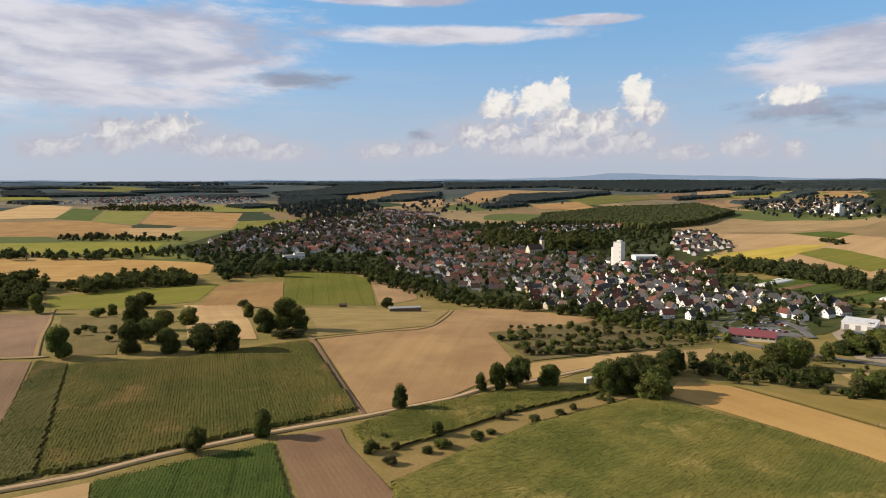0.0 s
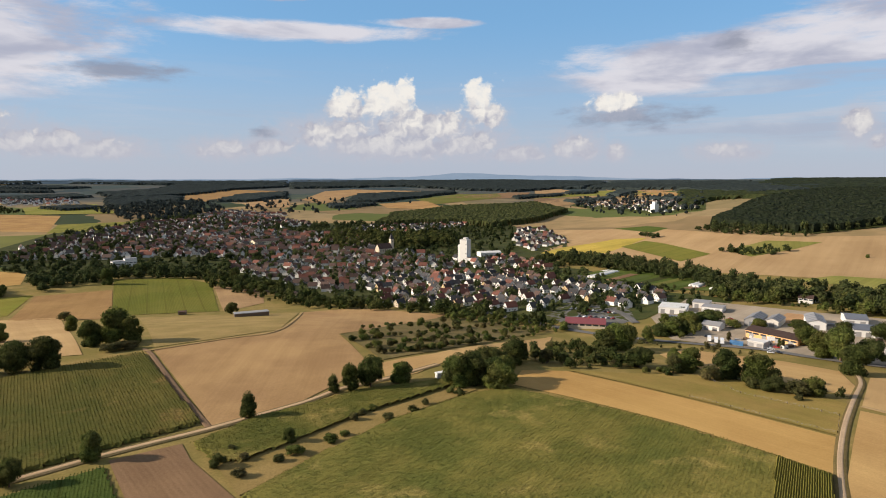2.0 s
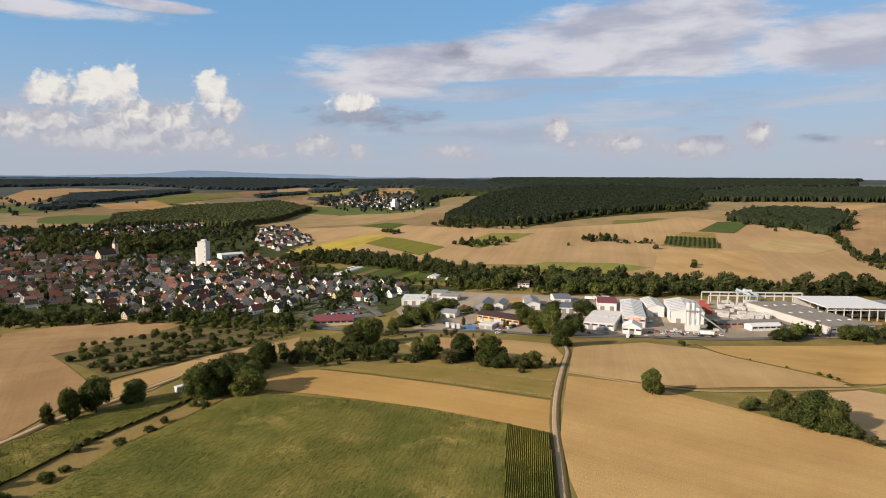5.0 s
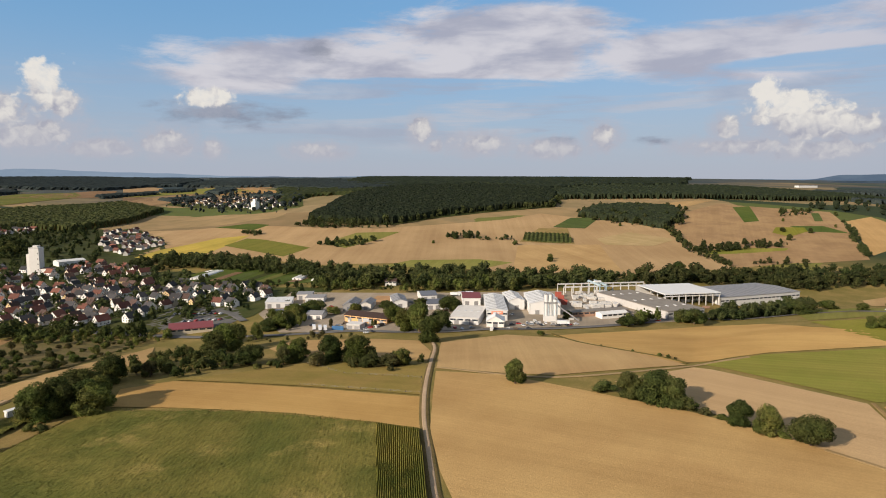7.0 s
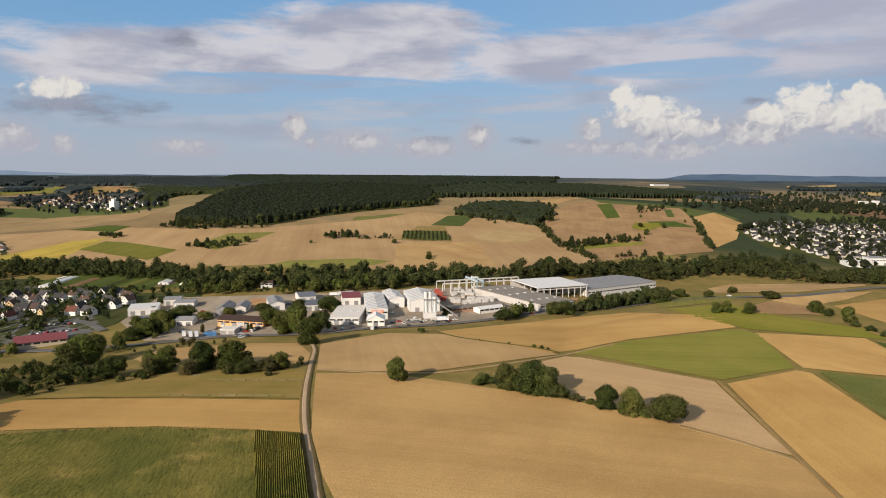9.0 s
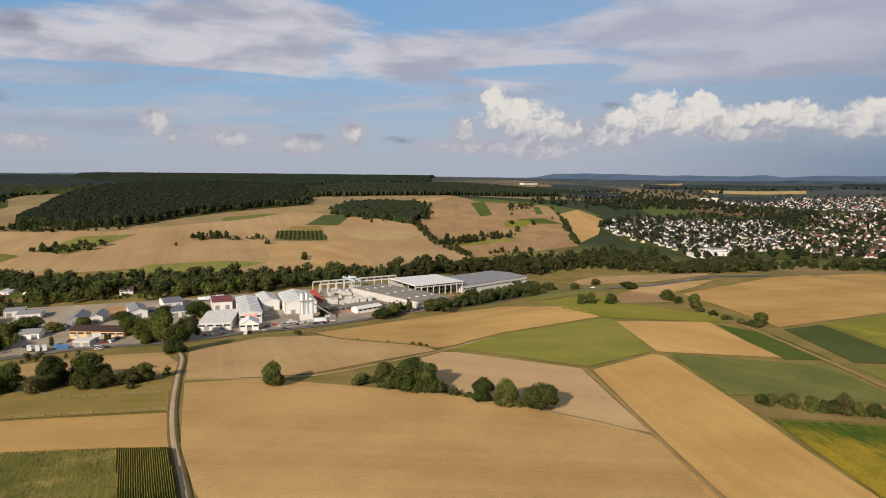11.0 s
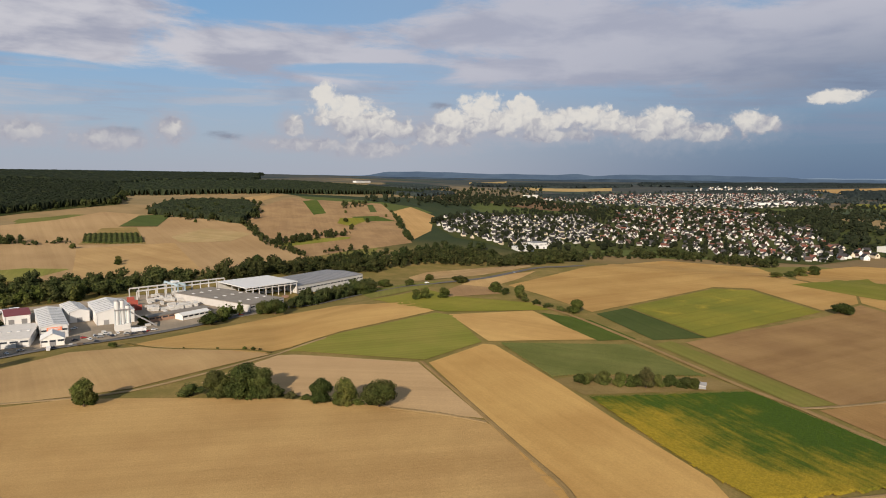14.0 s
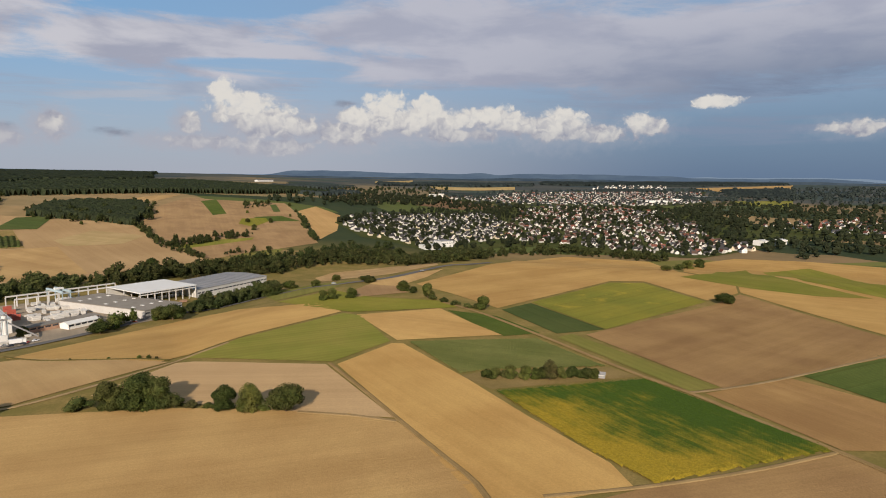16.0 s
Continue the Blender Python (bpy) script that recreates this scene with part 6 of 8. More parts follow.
def wheel_part(parent, x, y, r):
    v = [(x + r * math.cos(a * math.pi / 5), y + s, r + r * math.sin(a * math.pi / 5)) for s in (-0.11, 0.11) for a in range(10)]
    f = [tuple(range(9, -1, -1)), tuple(range(10, 20))] + [(k, (k + 1) % 10, 10 + (k + 1) % 10, 10 + k) for k in range(10)]
    return part("wheel", v, f, M["rubber"], parent)


def car_model(paint):
    top = new("car")
    part("body", *prism([(-2.1, 0.32), (2.1, 0.32), (2.15, 0.62), (1.1, 0.92), (-1.95, 0.95), (-2.15, 0.7)], 0.88), M[paint], top)
    part("cabin", *prism([(-1.7, 0.952), (0.95, 0.925), (0.25, 1.42), (-1.3, 1.44)], 0.76), M["pane"], top, "dark car windows")
    part("roof", *prism([(-1.25, 1.445), (0.22, 1.425), (0.18, 1.48), (-1.2, 1.5)], 0.72), M[paint], top)
    for x in (-1.3, 1.35):
        for y in (-0.82, 0.82):
            wheel_part(top, x, y, 0.31)
    return top


CAR_LABELS = ["white car parked in the yard", "silver car parked in the yard", "dark car parked in the yard", "red car parked in the yard"]
CAR_MODELS = [car_model(c) for c in ("car_white", "car_silver", "car_dark", "car_red")]


def car(x, y, turn, kind):
    ob = copy_thing(CAR_MODELS[kind], pose(x, y, float(ground_z(x, y)) + 0.55, 0, 0, turn))
    return tagged(ob, CAR_LABELS[kind], "car", "parked cars")


def truck(x, y, turn, paint):
    top = new("truck")
    part("cargo_box", *box(-5.0, -1.2, 1.0, 2.2, 1.2, 3.6), M["car_white"], top)
    part("cab", *prism([(2.4, 0.6), (4.5, 0.6), (4.5, 1.8), (4.1, 2.8), (2.4, 2.85)], 1.15), M[paint], top)
    part("chassis", *box(-5.0, -0.9, 0.62, 4.3, 0.9, 0.98), M["rubber"], top)
    for u in (-4.0, -2.8, 3.4):
        for v in (-1.0, 1.0):
            wheel_part(top, u, v, 0.48)
    top.matrix_world = pose(x, y, float(ground_z(x, y)) + 0.55, 0, 0, turn)
    return tagged(top, "orange lorry parked beside the works" if paint == "paint_orange" else "white box lorry parked in the yard", "lorry", "parked lorries")


def stack(name, label, x, y, turn, l, w, n, paint):
    """Slabs or boxes piled on one another."""
    top = new(name)
    rnd = np.random.default_rng(int(abs(x * 10)))
    z, h = 0.0, 2.4 if name == "container" else 0.7
    for i in range(n if name != "container" else min(n, 2)):
        dx, dy = rnd.uniform(-0.2, 0.2, 2)
        part("slab" if name != "container" else "box", *box(-l / 2 + dx, -w / 2 + dy, z, l / 2 + dx, w / 2 + dy, z + h - 0.1), M[paint], top)
        z += h
    top.matrix_world = pose(x, y, float(ground_z(x, y)) + 0.32, 0, 0, turn)
    return tagged(top, label, "container" if name == "container" else "stack", "yard goods")


def poly_tunnel(x0, y0, x1, y1):
    """A long white plastic tunnel over garden beds."""
    top = new("poly_tunnel")
    l = math.hypot(x1 - x0, y1 - y0)
    prof = [(-3.5, -0.2), (-3.3, 1.2), (-2.2, 2.3), (0, 2.8), (2.2, 2.3), (3.3, 1.2), (3.5, -0.2)]
    v = [(0, a, b) for a, b in prof] + [(l, a, b) for a, b in prof]
    f = [(k, k + 1, k + 8, k + 7) for k in range(6)] + [tuple(range(6, -1, -1)), tuple(range(7, 14))]
    part("cover", v, f, M["sheet_white"], top)
    part("door", *box(-0.1, -0.8, 0, 0.02, 0.8, 2.0), M["sheet_grey"], top)
    top.matrix_world = pose(x0, y0, float(ground_z(x0, y0)) + 0.3, 0, 0, math.degrees(math.atan2(y1 - y0, x1 - x0)))
    return tagged(top, "long white plastic growing tunnel", "greenhouse", "growing tunnels")


def pasture_fence(*pts):
    """Wooden posts with two wires along a line."""
    top = new("fence")
    line = []
    for (ax, ay), (bx, by) in zip(pts, pts[1:]):
        n = max(1, int(math.hypot(bx - ax, by - ay) / 6))
        line += [(ax + (bx - ax) * k / n, ay + (by - ay) * k / n) for k in range(n)]
    line.append(pts[-1])
    for x, y in line:
        z = float(ground_z(x, y))
        part("post", *box(x - 0.09, y - 0.09, z - 0.1, x + 0.09, y + 0.09, z + 1.4), M["bark"], top)
    for h in (0.8, 1.3):
        v, f = tube([Vector((x, y, float(ground_z(x, y)) + h)) for x, y in line], [0.02] * len(line), 3)
        part("wire", v, f, M["sheet_grey"], top)
    return tagged(top, "pasture fence of weathered posts with thin wires", "fence")


# ---- works and larger buildings ----
hall("factory_hall", "tall white factory hall with an orange sign board", 406.5, 305.5, -49.8, 17.0, 71, 8.4, 9.8, "sheet_white", "sheet_white", along='y', strip='pane', sign=True)
hall("office_house", "small white gabled office house at the works", 383.0, 289.5, -54.0, 13.6, 14, 4.8, 8.4, "plaster_white", "sheet_white", along='y', gates=1, strip='pane')
hall("factory_hall", "white gabled storage hall behind the yard", 454.0, 320.0, -45.0, 14.1, 39, 8.4, 10.4, "sheet_white", "sheet_white", along='y', gates=1)
hall("factory_hall", "large white hall beside the mixing silos", 454.5, 291.0, -49.6, 26.2, 51, 9.6, 12.4, "sheet_white", "sheet_white", along='y')
hall("factory_hall", "hall with a dark red metal roof", 439.5, 359.0, -47.5, 16.3, 30, 6.9, 9.0, "sheet_white", "sheet_red", along='x')
hall("factory_hall", "grey flat-roofed hall with white parapet", 375.0, 314.0, -59.0, 23.3, 48, 5.6, 5.6, "sheet_white", "concrete", lights=4, strip='pane')
hall("workshop", "long orange workshop with a brown roof", 331.0, 379.5, -72.0, 38.9, 17, 5.3, 7.6, "orange_wall", "tile_brown", along='x', gates=4, strip='pane')
hall("workshop", "low white workshop before the orange building", 310.5, 370.0, -63.4, 11.2, 10, 3.7, 3.7, "concrete_pale", "concrete_pale")
hall("market_hall", "white flat-roofed market hall", 327.0, 494.5, -39.8, 23.4, 26, 5.3, 5.3, "sheet_white", "sheet_white", gates=3, lights=4)
hall("workshop", "grey flat workshop with a bright edge", 363.5, 505.0, -42.3, 14.9, 16, 5.3, 5.3, "concrete", "sheet_grey")
hall("workshop", "white low workshop with grey roof", 360.0, 484.5, -47.3, 17.7, 16, 4.8, 4.8, "sheet_white", "sheet_grey")
hall("workshop", "grey gabled workshop hall", 353.5, 426.5, -52.1, 11.4, 28, 5.3, 7.9, "sheet_grey", "sheet_grey", along='y', gates=1)
hall("workshop", "pale grey gabled shed in the yard", 365.0, 418.0, -53.1, 10.0, 23, 5.1, 7.2, "concrete", "sheet_grey", along='y', gates=1)
hall("workshop", "white workshop with rounded grey roof", 387.0, 397.0, -38.7, 12.8, 32, 5.8, 7.9, "sheet_white", "sheet_grey", along='y', gates=1)
hall("workshop", "workshop with a dark blue-grey roof", 427.0, 399.5, -36.9, 15.0, 25, 5.3, 7.4, "sheet_white", "sheet_dark", along='x', gates=2)
hall("workshop", "wide shed with a dark roof", 404.0, 368.0, -40.6, 18.4, 23, 5.3, 6.9, "sheet_white", "sheet_dark", along='x', gates=3)
hall("workshop", "white shed beside poplars", 317.0, 427.5, -54.0, 13.6, 14, 4.2, 6.3, "plaster_white", "sheet_grey", along='x')
hall("workshop", "low white shed by the road", 307.5, 461.0, -47.5, 16.3, 12, 4.2, 4.2, "sheet_white", "sheet_dark")
hall("precast_shed", "long low brick shed with a dark window band", 484.5, 255.0, -31.9, 53.0, 10, 4.3, 4.3, "brick_dull", "roof_gravel", gates=0, strip='pane')
hall("flat_hall", "wide flat hall with a gravel roof", 528.5, 199.5, -25.9, 38.9, 98, 6.7, 6.7, "plaster_grey", "roof_gravel", lights=12, gates=2, strip='pane')
hall("long_hall", "long white hall with a grey metal roof", 654.0, 176.0, -27.6, 99.3, 55, 10.2, 11.5, "sheet_white", "sheet_grey", along='x', gates=3, strip='pane')
open_hall(586.5, 216.0, -37.1, 56.4, 52, 10.5)
hall("office_block", "long white low building behind a hedge", 485.0, 242.0, -28.6, 25.1, 10, 4, 5.5, "plaster_white", "sheet_white", gates=0, strip='pane')
hall("riverside_house", "white house with a brown roof among trees", 460.0, 486.5, -48.4, 12.0, 10, 5, 7.5, "plaster_white", "tile_brown", gates=0, strip='pane')
hall("riverside_house", "white outbuilding with a brown roof among trees", 473.5, 483.0, -40.6, 9.2, 9, 4, 6.5, "plaster_white", "tile_brown", gates=1)
hall("market_hall", "supermarket with a wide dark red roof", 233.5, 473.0, -25.8, 32.2, 22, 4, 6.8, "plaster_cream", "sheet_red", along='x', gates=0, strip='pane')
hall("apartment_block", "white apartment block among trees", -244.5, 1010.5, 25.0, 16.6, 14, 13, 13, "plaster_white", "sheet_grey", gates=0, strip='pane')
hall("apartment_block", "taller white apartment block", -229.5, 1017.0, 21.8, 16.2, 14, 16, 16, "plaster_white", "sheet_grey", gates=0, strip='pane')
hall("long_shed", "long low shed with a sunny yellow wall", -25.5, 768.5, -27.7, 66.6, 7, 3, 4.2, "plaster_yellow", "tile_brown", along='x', gates=0)
hall("farm_shed", "open farm shed with a flat grey roof", -36.0, 602.0, 11.3, 30.6, 9, 3.2, 3.2, "wood_dark", "sheet_grey", gates=0)
hall("farm_shed", "small dark field barn", -103.5, 649.0, 0.0, 7.0, 5, 2.6, 3.6, "wood_dark", "tile_brown", gates=0)
hall("farm_shed", "small white garden hut", 306.5, -97.5, -108.4, 3.2, 3, 2.2, 3.0, "plaster_white", "sheet_grey", gates=1)
hall("trailer_shed", "small white shed beside the copse", 73.0, 307.0, 18.4, 5.2, 2.3, 2.3, 2.3, "sheet_white", "sheet_white", gates=0)
hall("school", "long building with brown roof in the village", -37.0, 1290.0, 32.3, 71.0, 16, 7, 10.5, "plaster_cream", "tile_brown", along='x', gates=0, strip='pane')
hall("depot", "wide white shed at the edge of the village", 313.5, 975.0, 3.3, 35.1, 20, 6, 8, "sheet_white", "sheet_white", along='x', gates=2)
hall("factory_hall", "far white factory building at the town edge", 1092.5, -44.0, -61.8, 31.8, 22, 8, 8, "sheet_white", "sheet_white", gates=2, strip='pane')
hall("factory_hall", "far white flat factory building", 1141.0, -72.0, -61.4, 25.1, 26, 11, 11, "sheet_white", "sheet_grey", gates=2, strip='pane')
hall("factory_hall", "far wide white industrial hall", 2339.0, -924.5, -77.5, 101.4, 30, 8, 8, "sheet_white", "sheet_white", gates=0)
hall("factory_hall", "far long white industrial hall", 2414.0, -1034.5, -90.0, 33.0, 40, 9, 9, "sheet_white", "sheet_white", gates=0)
hall("factory_hall", "far pale hall near the town", 2536.0, -1226.5, -97.5, 122.1, 40, 10, 10, "sheet_white", "sheet_grey", gates=0)
hall("factory_hall", "far white hall on the upland", 2572.0, 559.0, -32.9, 81.0, 20, 7, 7, "sheet_white", "sheet_white", gates=0)
hall("apartment_block", "far white tower block", 2356.0, -98.0, -33.7, 28.8, 14, 17, 17, "plaster_white", "sheet_grey", gates=0)
hall("apartment_block", "far white tower block on the upland", 2474.0, -135.0, -40.6, 18.4, 14, 15, 15, "plaster_white", "sheet_grey", gates=0)
hall("town_hall_block", "white community building in the far town", 1173.0, -700.0, -67.2, 67.2, 24, 9, 11, "plaster_white", "sheet_white", gates=0, strip='pane')
grain_tower(257, 933, -42)
church_tower_block(860, 1389)
church(156, 1090, 25)
silo_group(435, 275, -50)
crane_runway(537, 323, 609, 265)
# ---- village and town ----
quarter([0, 0, 1, 1, 2, 3, 4, 5, 9], 14.5, 20, (96, 646), (187, 569), (238, 545), (251, 588), (307, 537), (361, 546), (382, 612), (324, 702), (266, 815), (164, 853), (84, 817), single=True, seed=3)
quarter([5, 2, 7, 7, 8, 9, 0], 16, -15, (-92, 995), (-18, 836), (63, 740), (88, 816), (166, 863), (247, 875), (243, 988), (64, 1095), (-9, 1099), (-82, 1091), single=True, seed=4)
quarter([0, 1, 2, 5, 6, 7, 8, 9], 17, 10, (243, 988), (258, 861), (345, 748), (355, 893), (346, 958), (281, 939), single=True, seed=5)
quarter([5, 7, 8, 2, 7, 0, 5], 17, -10, (-358, 1105), (-306, 1304), (-117, 1566), (141, 1376), (146, 1169), (246, 1001), (65, 1110), (-14, 1118), (-93, 1112), (-227, 1139), seed=6)
quarter([0, 7, 8, 2, 7, 5], 18, 15, (-441, 1115), (-475, 1324), (-355, 1788), (-40, 1880), (66, 1615), (-118, 1579), (-312, 1332), (-372, 1119), seed=7)
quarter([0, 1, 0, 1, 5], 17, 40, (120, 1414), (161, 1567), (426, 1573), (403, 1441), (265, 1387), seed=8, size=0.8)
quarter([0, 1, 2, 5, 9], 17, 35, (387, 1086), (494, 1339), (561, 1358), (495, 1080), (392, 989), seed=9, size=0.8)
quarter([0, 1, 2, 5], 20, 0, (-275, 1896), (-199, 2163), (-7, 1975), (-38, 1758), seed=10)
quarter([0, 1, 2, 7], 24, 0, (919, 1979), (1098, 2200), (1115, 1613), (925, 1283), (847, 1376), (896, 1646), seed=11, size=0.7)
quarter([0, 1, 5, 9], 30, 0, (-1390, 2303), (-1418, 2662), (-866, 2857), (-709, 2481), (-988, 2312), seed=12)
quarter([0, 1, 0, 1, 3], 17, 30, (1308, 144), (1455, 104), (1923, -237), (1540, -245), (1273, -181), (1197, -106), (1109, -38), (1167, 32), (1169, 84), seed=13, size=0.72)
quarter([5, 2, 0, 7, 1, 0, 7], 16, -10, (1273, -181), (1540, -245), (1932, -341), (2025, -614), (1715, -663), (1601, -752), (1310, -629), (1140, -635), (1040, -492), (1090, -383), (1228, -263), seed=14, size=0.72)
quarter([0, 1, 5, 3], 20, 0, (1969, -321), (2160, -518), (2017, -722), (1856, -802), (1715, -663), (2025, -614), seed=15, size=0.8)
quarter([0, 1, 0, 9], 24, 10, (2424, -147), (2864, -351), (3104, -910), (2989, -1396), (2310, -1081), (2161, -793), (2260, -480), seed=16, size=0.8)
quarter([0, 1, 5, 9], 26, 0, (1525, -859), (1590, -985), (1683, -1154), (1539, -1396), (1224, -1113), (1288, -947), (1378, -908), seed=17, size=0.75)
quarter([0, 1, 3], 24, 0, (1088, -524), (1239, -608), (1139, -645), (1070, -596), seed=18)
quarter([0, 1, 3], 40, 0, (3210, -911), (3721, -1123), (3725, -1532), (3319, -1365), seed=19)
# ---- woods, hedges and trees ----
canopy("hedge_trees", "far line of trees between fields", "leaf_hazed", 8, 11, (-2343, 3395), (-2204, 3610), (-1842, 3584), (-1778, 3460), (-2093, 3426), (-2227, 3226))
canopy("hedge_trees", "far line of trees between fields", "leaf_hazed", 8, 11, (-1557, 3191), (-1392, 3482), (-1090, 3400), (-1036, 3233), (-1299, 3250), (-1458, 2988))
canopy("hedge_trees", "far line of trees between fields", "leaf_hazed", 8, 11, (-1812, 2841), (-1578, 3068), (-1346, 2914), (-1435, 2787), (-1705, 2672))
canopy("hedge_trees", "far line of trees between fields", "leaf_hazed", 8, 11, (-1735, 3693), (-1343, 3974), (-1010, 3777), (-1214, 3590))
canopy("hedge_trees", "far line of trees between fields", "leaf_hazed", 8, 11, (-1122, 2804), (-906, 3079), (-780, 2912), (-951, 2671))
canopy("hedge_trees", "far line of trees between fields", "leaf_hazed", 8, 11, (-1579, 2282), (-1531, 2398), (-1372, 2343), (-1427, 2233))
canopy("hedge_trees", "far line of trees between fields", "leaf_hazed", 8, 11, (-787, 2262), (-652, 2351), (-564, 2250), (-676, 2162))
canopy("hedge_trees", "far line of trees between fields", "leaf_hazed", 8, 11, (114, 2302), (305, 2365), (299, 2245), (144, 2155))
canopy("hedge_trees", "far line of trees between fields", "leaf_hazed", 8, 11, (882, 2526), (1173, 2630), (1136, 2499), (873, 2380))
canopy("hedge_trees", "far line of trees between fields", "leaf_hazed", 8, 11, (970, 2173), (1181, 2175), (1133, 2070), (943, 2032))
canopy("hedge_trees", "far line of trees between fields", "leaf_hazed", 8, 11, (1228, 2748), (1381, 2703), (1296, 2538), (1177, 2590))
canopy("hedge_trees", "far line of trees between fields", "leaf_hazed", 8, 11, (1163, 1932), (1108, 1617), (1052, 1534), (1067, 1745))
canopy("hedge_trees", "far line of trees between fields", "leaf_hazed", 8, 11, (2220, 475), (2451, 306), (2563, 183), (2213, 276), (2062, 423))
canopy("hedge_trees", "far line of trees between fields", "leaf_hazed", 8, 11, (1860, 365), (2128, 228), (2186, 137), (1846, 230))
canopy("hedge_trees", "far line of trees between fields", "leaf_hazed", 8, 11, (3205, -940), (3274, -1293), (3065, -1237), (3001, -906))
canopy("hedge_trees", "far line of trees between fields", "leaf_hazed", 8, 11, (2701, -140), (2823, -392), (2671, -394), (2545, -154))
canopy("hedge_trees", "far line of trees between fields", "leaf_hazed", 8, 11, (2677, -1127), (2571, -1320), (2411, -1238), (2485, -1068))
wood("copse", "single trees round the slope copse", "leaf_wood", 13, 11, (1085, 440), (1100, 560), (1120, 665), (1240, 700), (1335, 645), (1345, 520), (1240, 468), (1130, 445), leaves=60, leaf=0.26, thin=0.4)
wood("copse", "trees at the edge of the ridge forest", "leaf_wood", 16, 12, (760, 1060), (770, 905), (830, 845), (950, 848), (1060, 820), (1215, 745), (1350, 815), (1330, 830), (1215, 775), (1060, 850), (945, 876), (835, 872), (785, 920), (785, 1065), leaves=60, leaf=0.26, thin=0.8)
canopy("forest", "dark woods over the upland crest", "leaf_forest", 12, 14, (1231, 1300), (1364, 1265), (1492, 1160), (1520, 960), (1715, 935), (2100, 820), (4540, 1720), (4330, 2160), (3900, 2870), (3240, 3600), (1560, 1900), (1300, 1500))
canopy("forest", "dark forest over the ridge", "leaf_forest", 4, 14, (777, 1065), (888, 1145), (1031, 1237), (1231, 1318), (1364, 1279), (1492, 1176), (1528, 964), (1340, 826), (1217, 760), (1058, 835), (948, 861), (826, 858), (774, 917), gap=10)
canopy("forest", "dark forest along the far ridge", "leaf_forest", 6, 14, (1458, 929), (1715, 940), (2166, 699), (2128, 498), (1965, 226), (1805, 348), (1568, 579), (1328, 822), gap=11)
canopy("forest", "mixed green forest on a low hill", "leaf_wood", 4, 15, (201, 1560), (281, 1805), (526, 2011), (825, 2049), (775, 1700), (596, 1476), (454, 1399), (399, 1524), gap=11)
canopy("copse", "dense copse on the slope", "leaf_forest", 3, 12, (1131, 650), (1236, 682), (1319, 634), (1328, 532), (1237, 483), (1132, 458), (1101, 461), (1121, 538), gap=10)
canopy("forest", "far woods along the skyline, leaves tinted blue-green for haze", "leaf_hazed", 18, 14, (-2688, 3898), (-2752, 3994), (-2061, 4390), (-1096, 4724), (0, 4850), (0, 4565), (-480, 4072), (-833, 4229), (-1358, 4363), (-1692, 3975), (-2092, 3939))
canopy("forest", "far dark wooded valley side", "leaf_hazed", 14, 12, (-856, 3197), (-696, 3527), (-674, 4166), (0, 4670), (0, 3920), (-268, 3620), (-396, 3125), (-568, 2875), (-696, 2779))
canopy("forest", "small far wood among fields", "leaf_hazed", 12, 11, (-2085, 3020), (-2091, 3280), (-1785, 2899), (-1677, 2684), (-1822, 2637))
canopy("forest", "far trees along a valley", "leaf_hazed", 12, 10, (-720, 2778), (-646, 3277), (-432, 2898), (-375, 2441), (-499, 2317), (-628, 2420))
canopy("forest", "far wood strip above a field", "leaf_hazed", 12, 12, (-305, 2577), (-225, 3042), (0, 3305), (0, 2900), (-146, 2586))
canopy("forest", "broad far forest under the skyline", "leaf_hazed", 16, 14, (0, 3675), (0, 4850), (823, 4780), (1594, 4581), (2007, 3831), (1764, 3343), (1360, 3089), (1094, 2922), (894, 3125), (667, 3792))
canopy("forest", "far woods on the skyline", "leaf_hazed", 16, 13, (1725, 3256), (2068, 3907), (2531, 3672), (1709, 2478))
canopy("forest", "wedge of far dark wood", "leaf_hazed", 12, 12, (196, 2467), (302, 2960), (811, 3111), (769, 2900), (493, 2588), (309, 2400))
canopy("forest", "dark far forest beside fields", "leaf_hazed", 14, 13, (1270, 3202), (1645, 4140), (1935, 3974), (1475, 3008))
canopy("forest", "far wooded ridge", "leaf_hazed", 14, 13, (1467, 3017), (1744, 3466), (2151, 3567), (2222, 3132), (1870, 2314), (1377, 1373), (1282, 1278), (1142, 1391), (1252, 1766), (1507, 2306))
canopy("forest", "small far wood on a slope", "leaf_hazed", 12, 11, (1245, 2379), (1509, 2719), (1412, 2383), (1195, 2173))
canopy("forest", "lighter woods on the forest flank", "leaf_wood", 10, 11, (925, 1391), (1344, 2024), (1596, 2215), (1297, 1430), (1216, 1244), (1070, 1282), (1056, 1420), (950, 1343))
canopy("forest", "dark far wood beyond the town", "leaf_hazed", 12, 12, (3154, -1563), (3270, -2022), (2503, -1551), (2647, -1358))
canopy("forest", "far woods below the plateau", "leaf_hazed", 16, 12, (2836, 143), (3156, 159), (3925, -201), (3968, -788), (3663, -728), (3470, -178))
canopy("forest", "far woods under the plateau edge", "leaf_hazed", 16, 12, (3799, -787), (4220, -874), (4127, -2548), (3803, -2349), (3627, -1614))
wood("village_trees", "dark garden trees between the houses", "leaf_wood", 15, 8, (-122, 949), (-17, 793), (60, 704), (120, 619), (200, 535), (231, 506), (352, 548), (383, 597), (373, 766), (337, 910), (254, 1033), (67, 1149), (-9, 1144), (-84, 1126), leaves=42, leaf=0.32, thin=0.6)
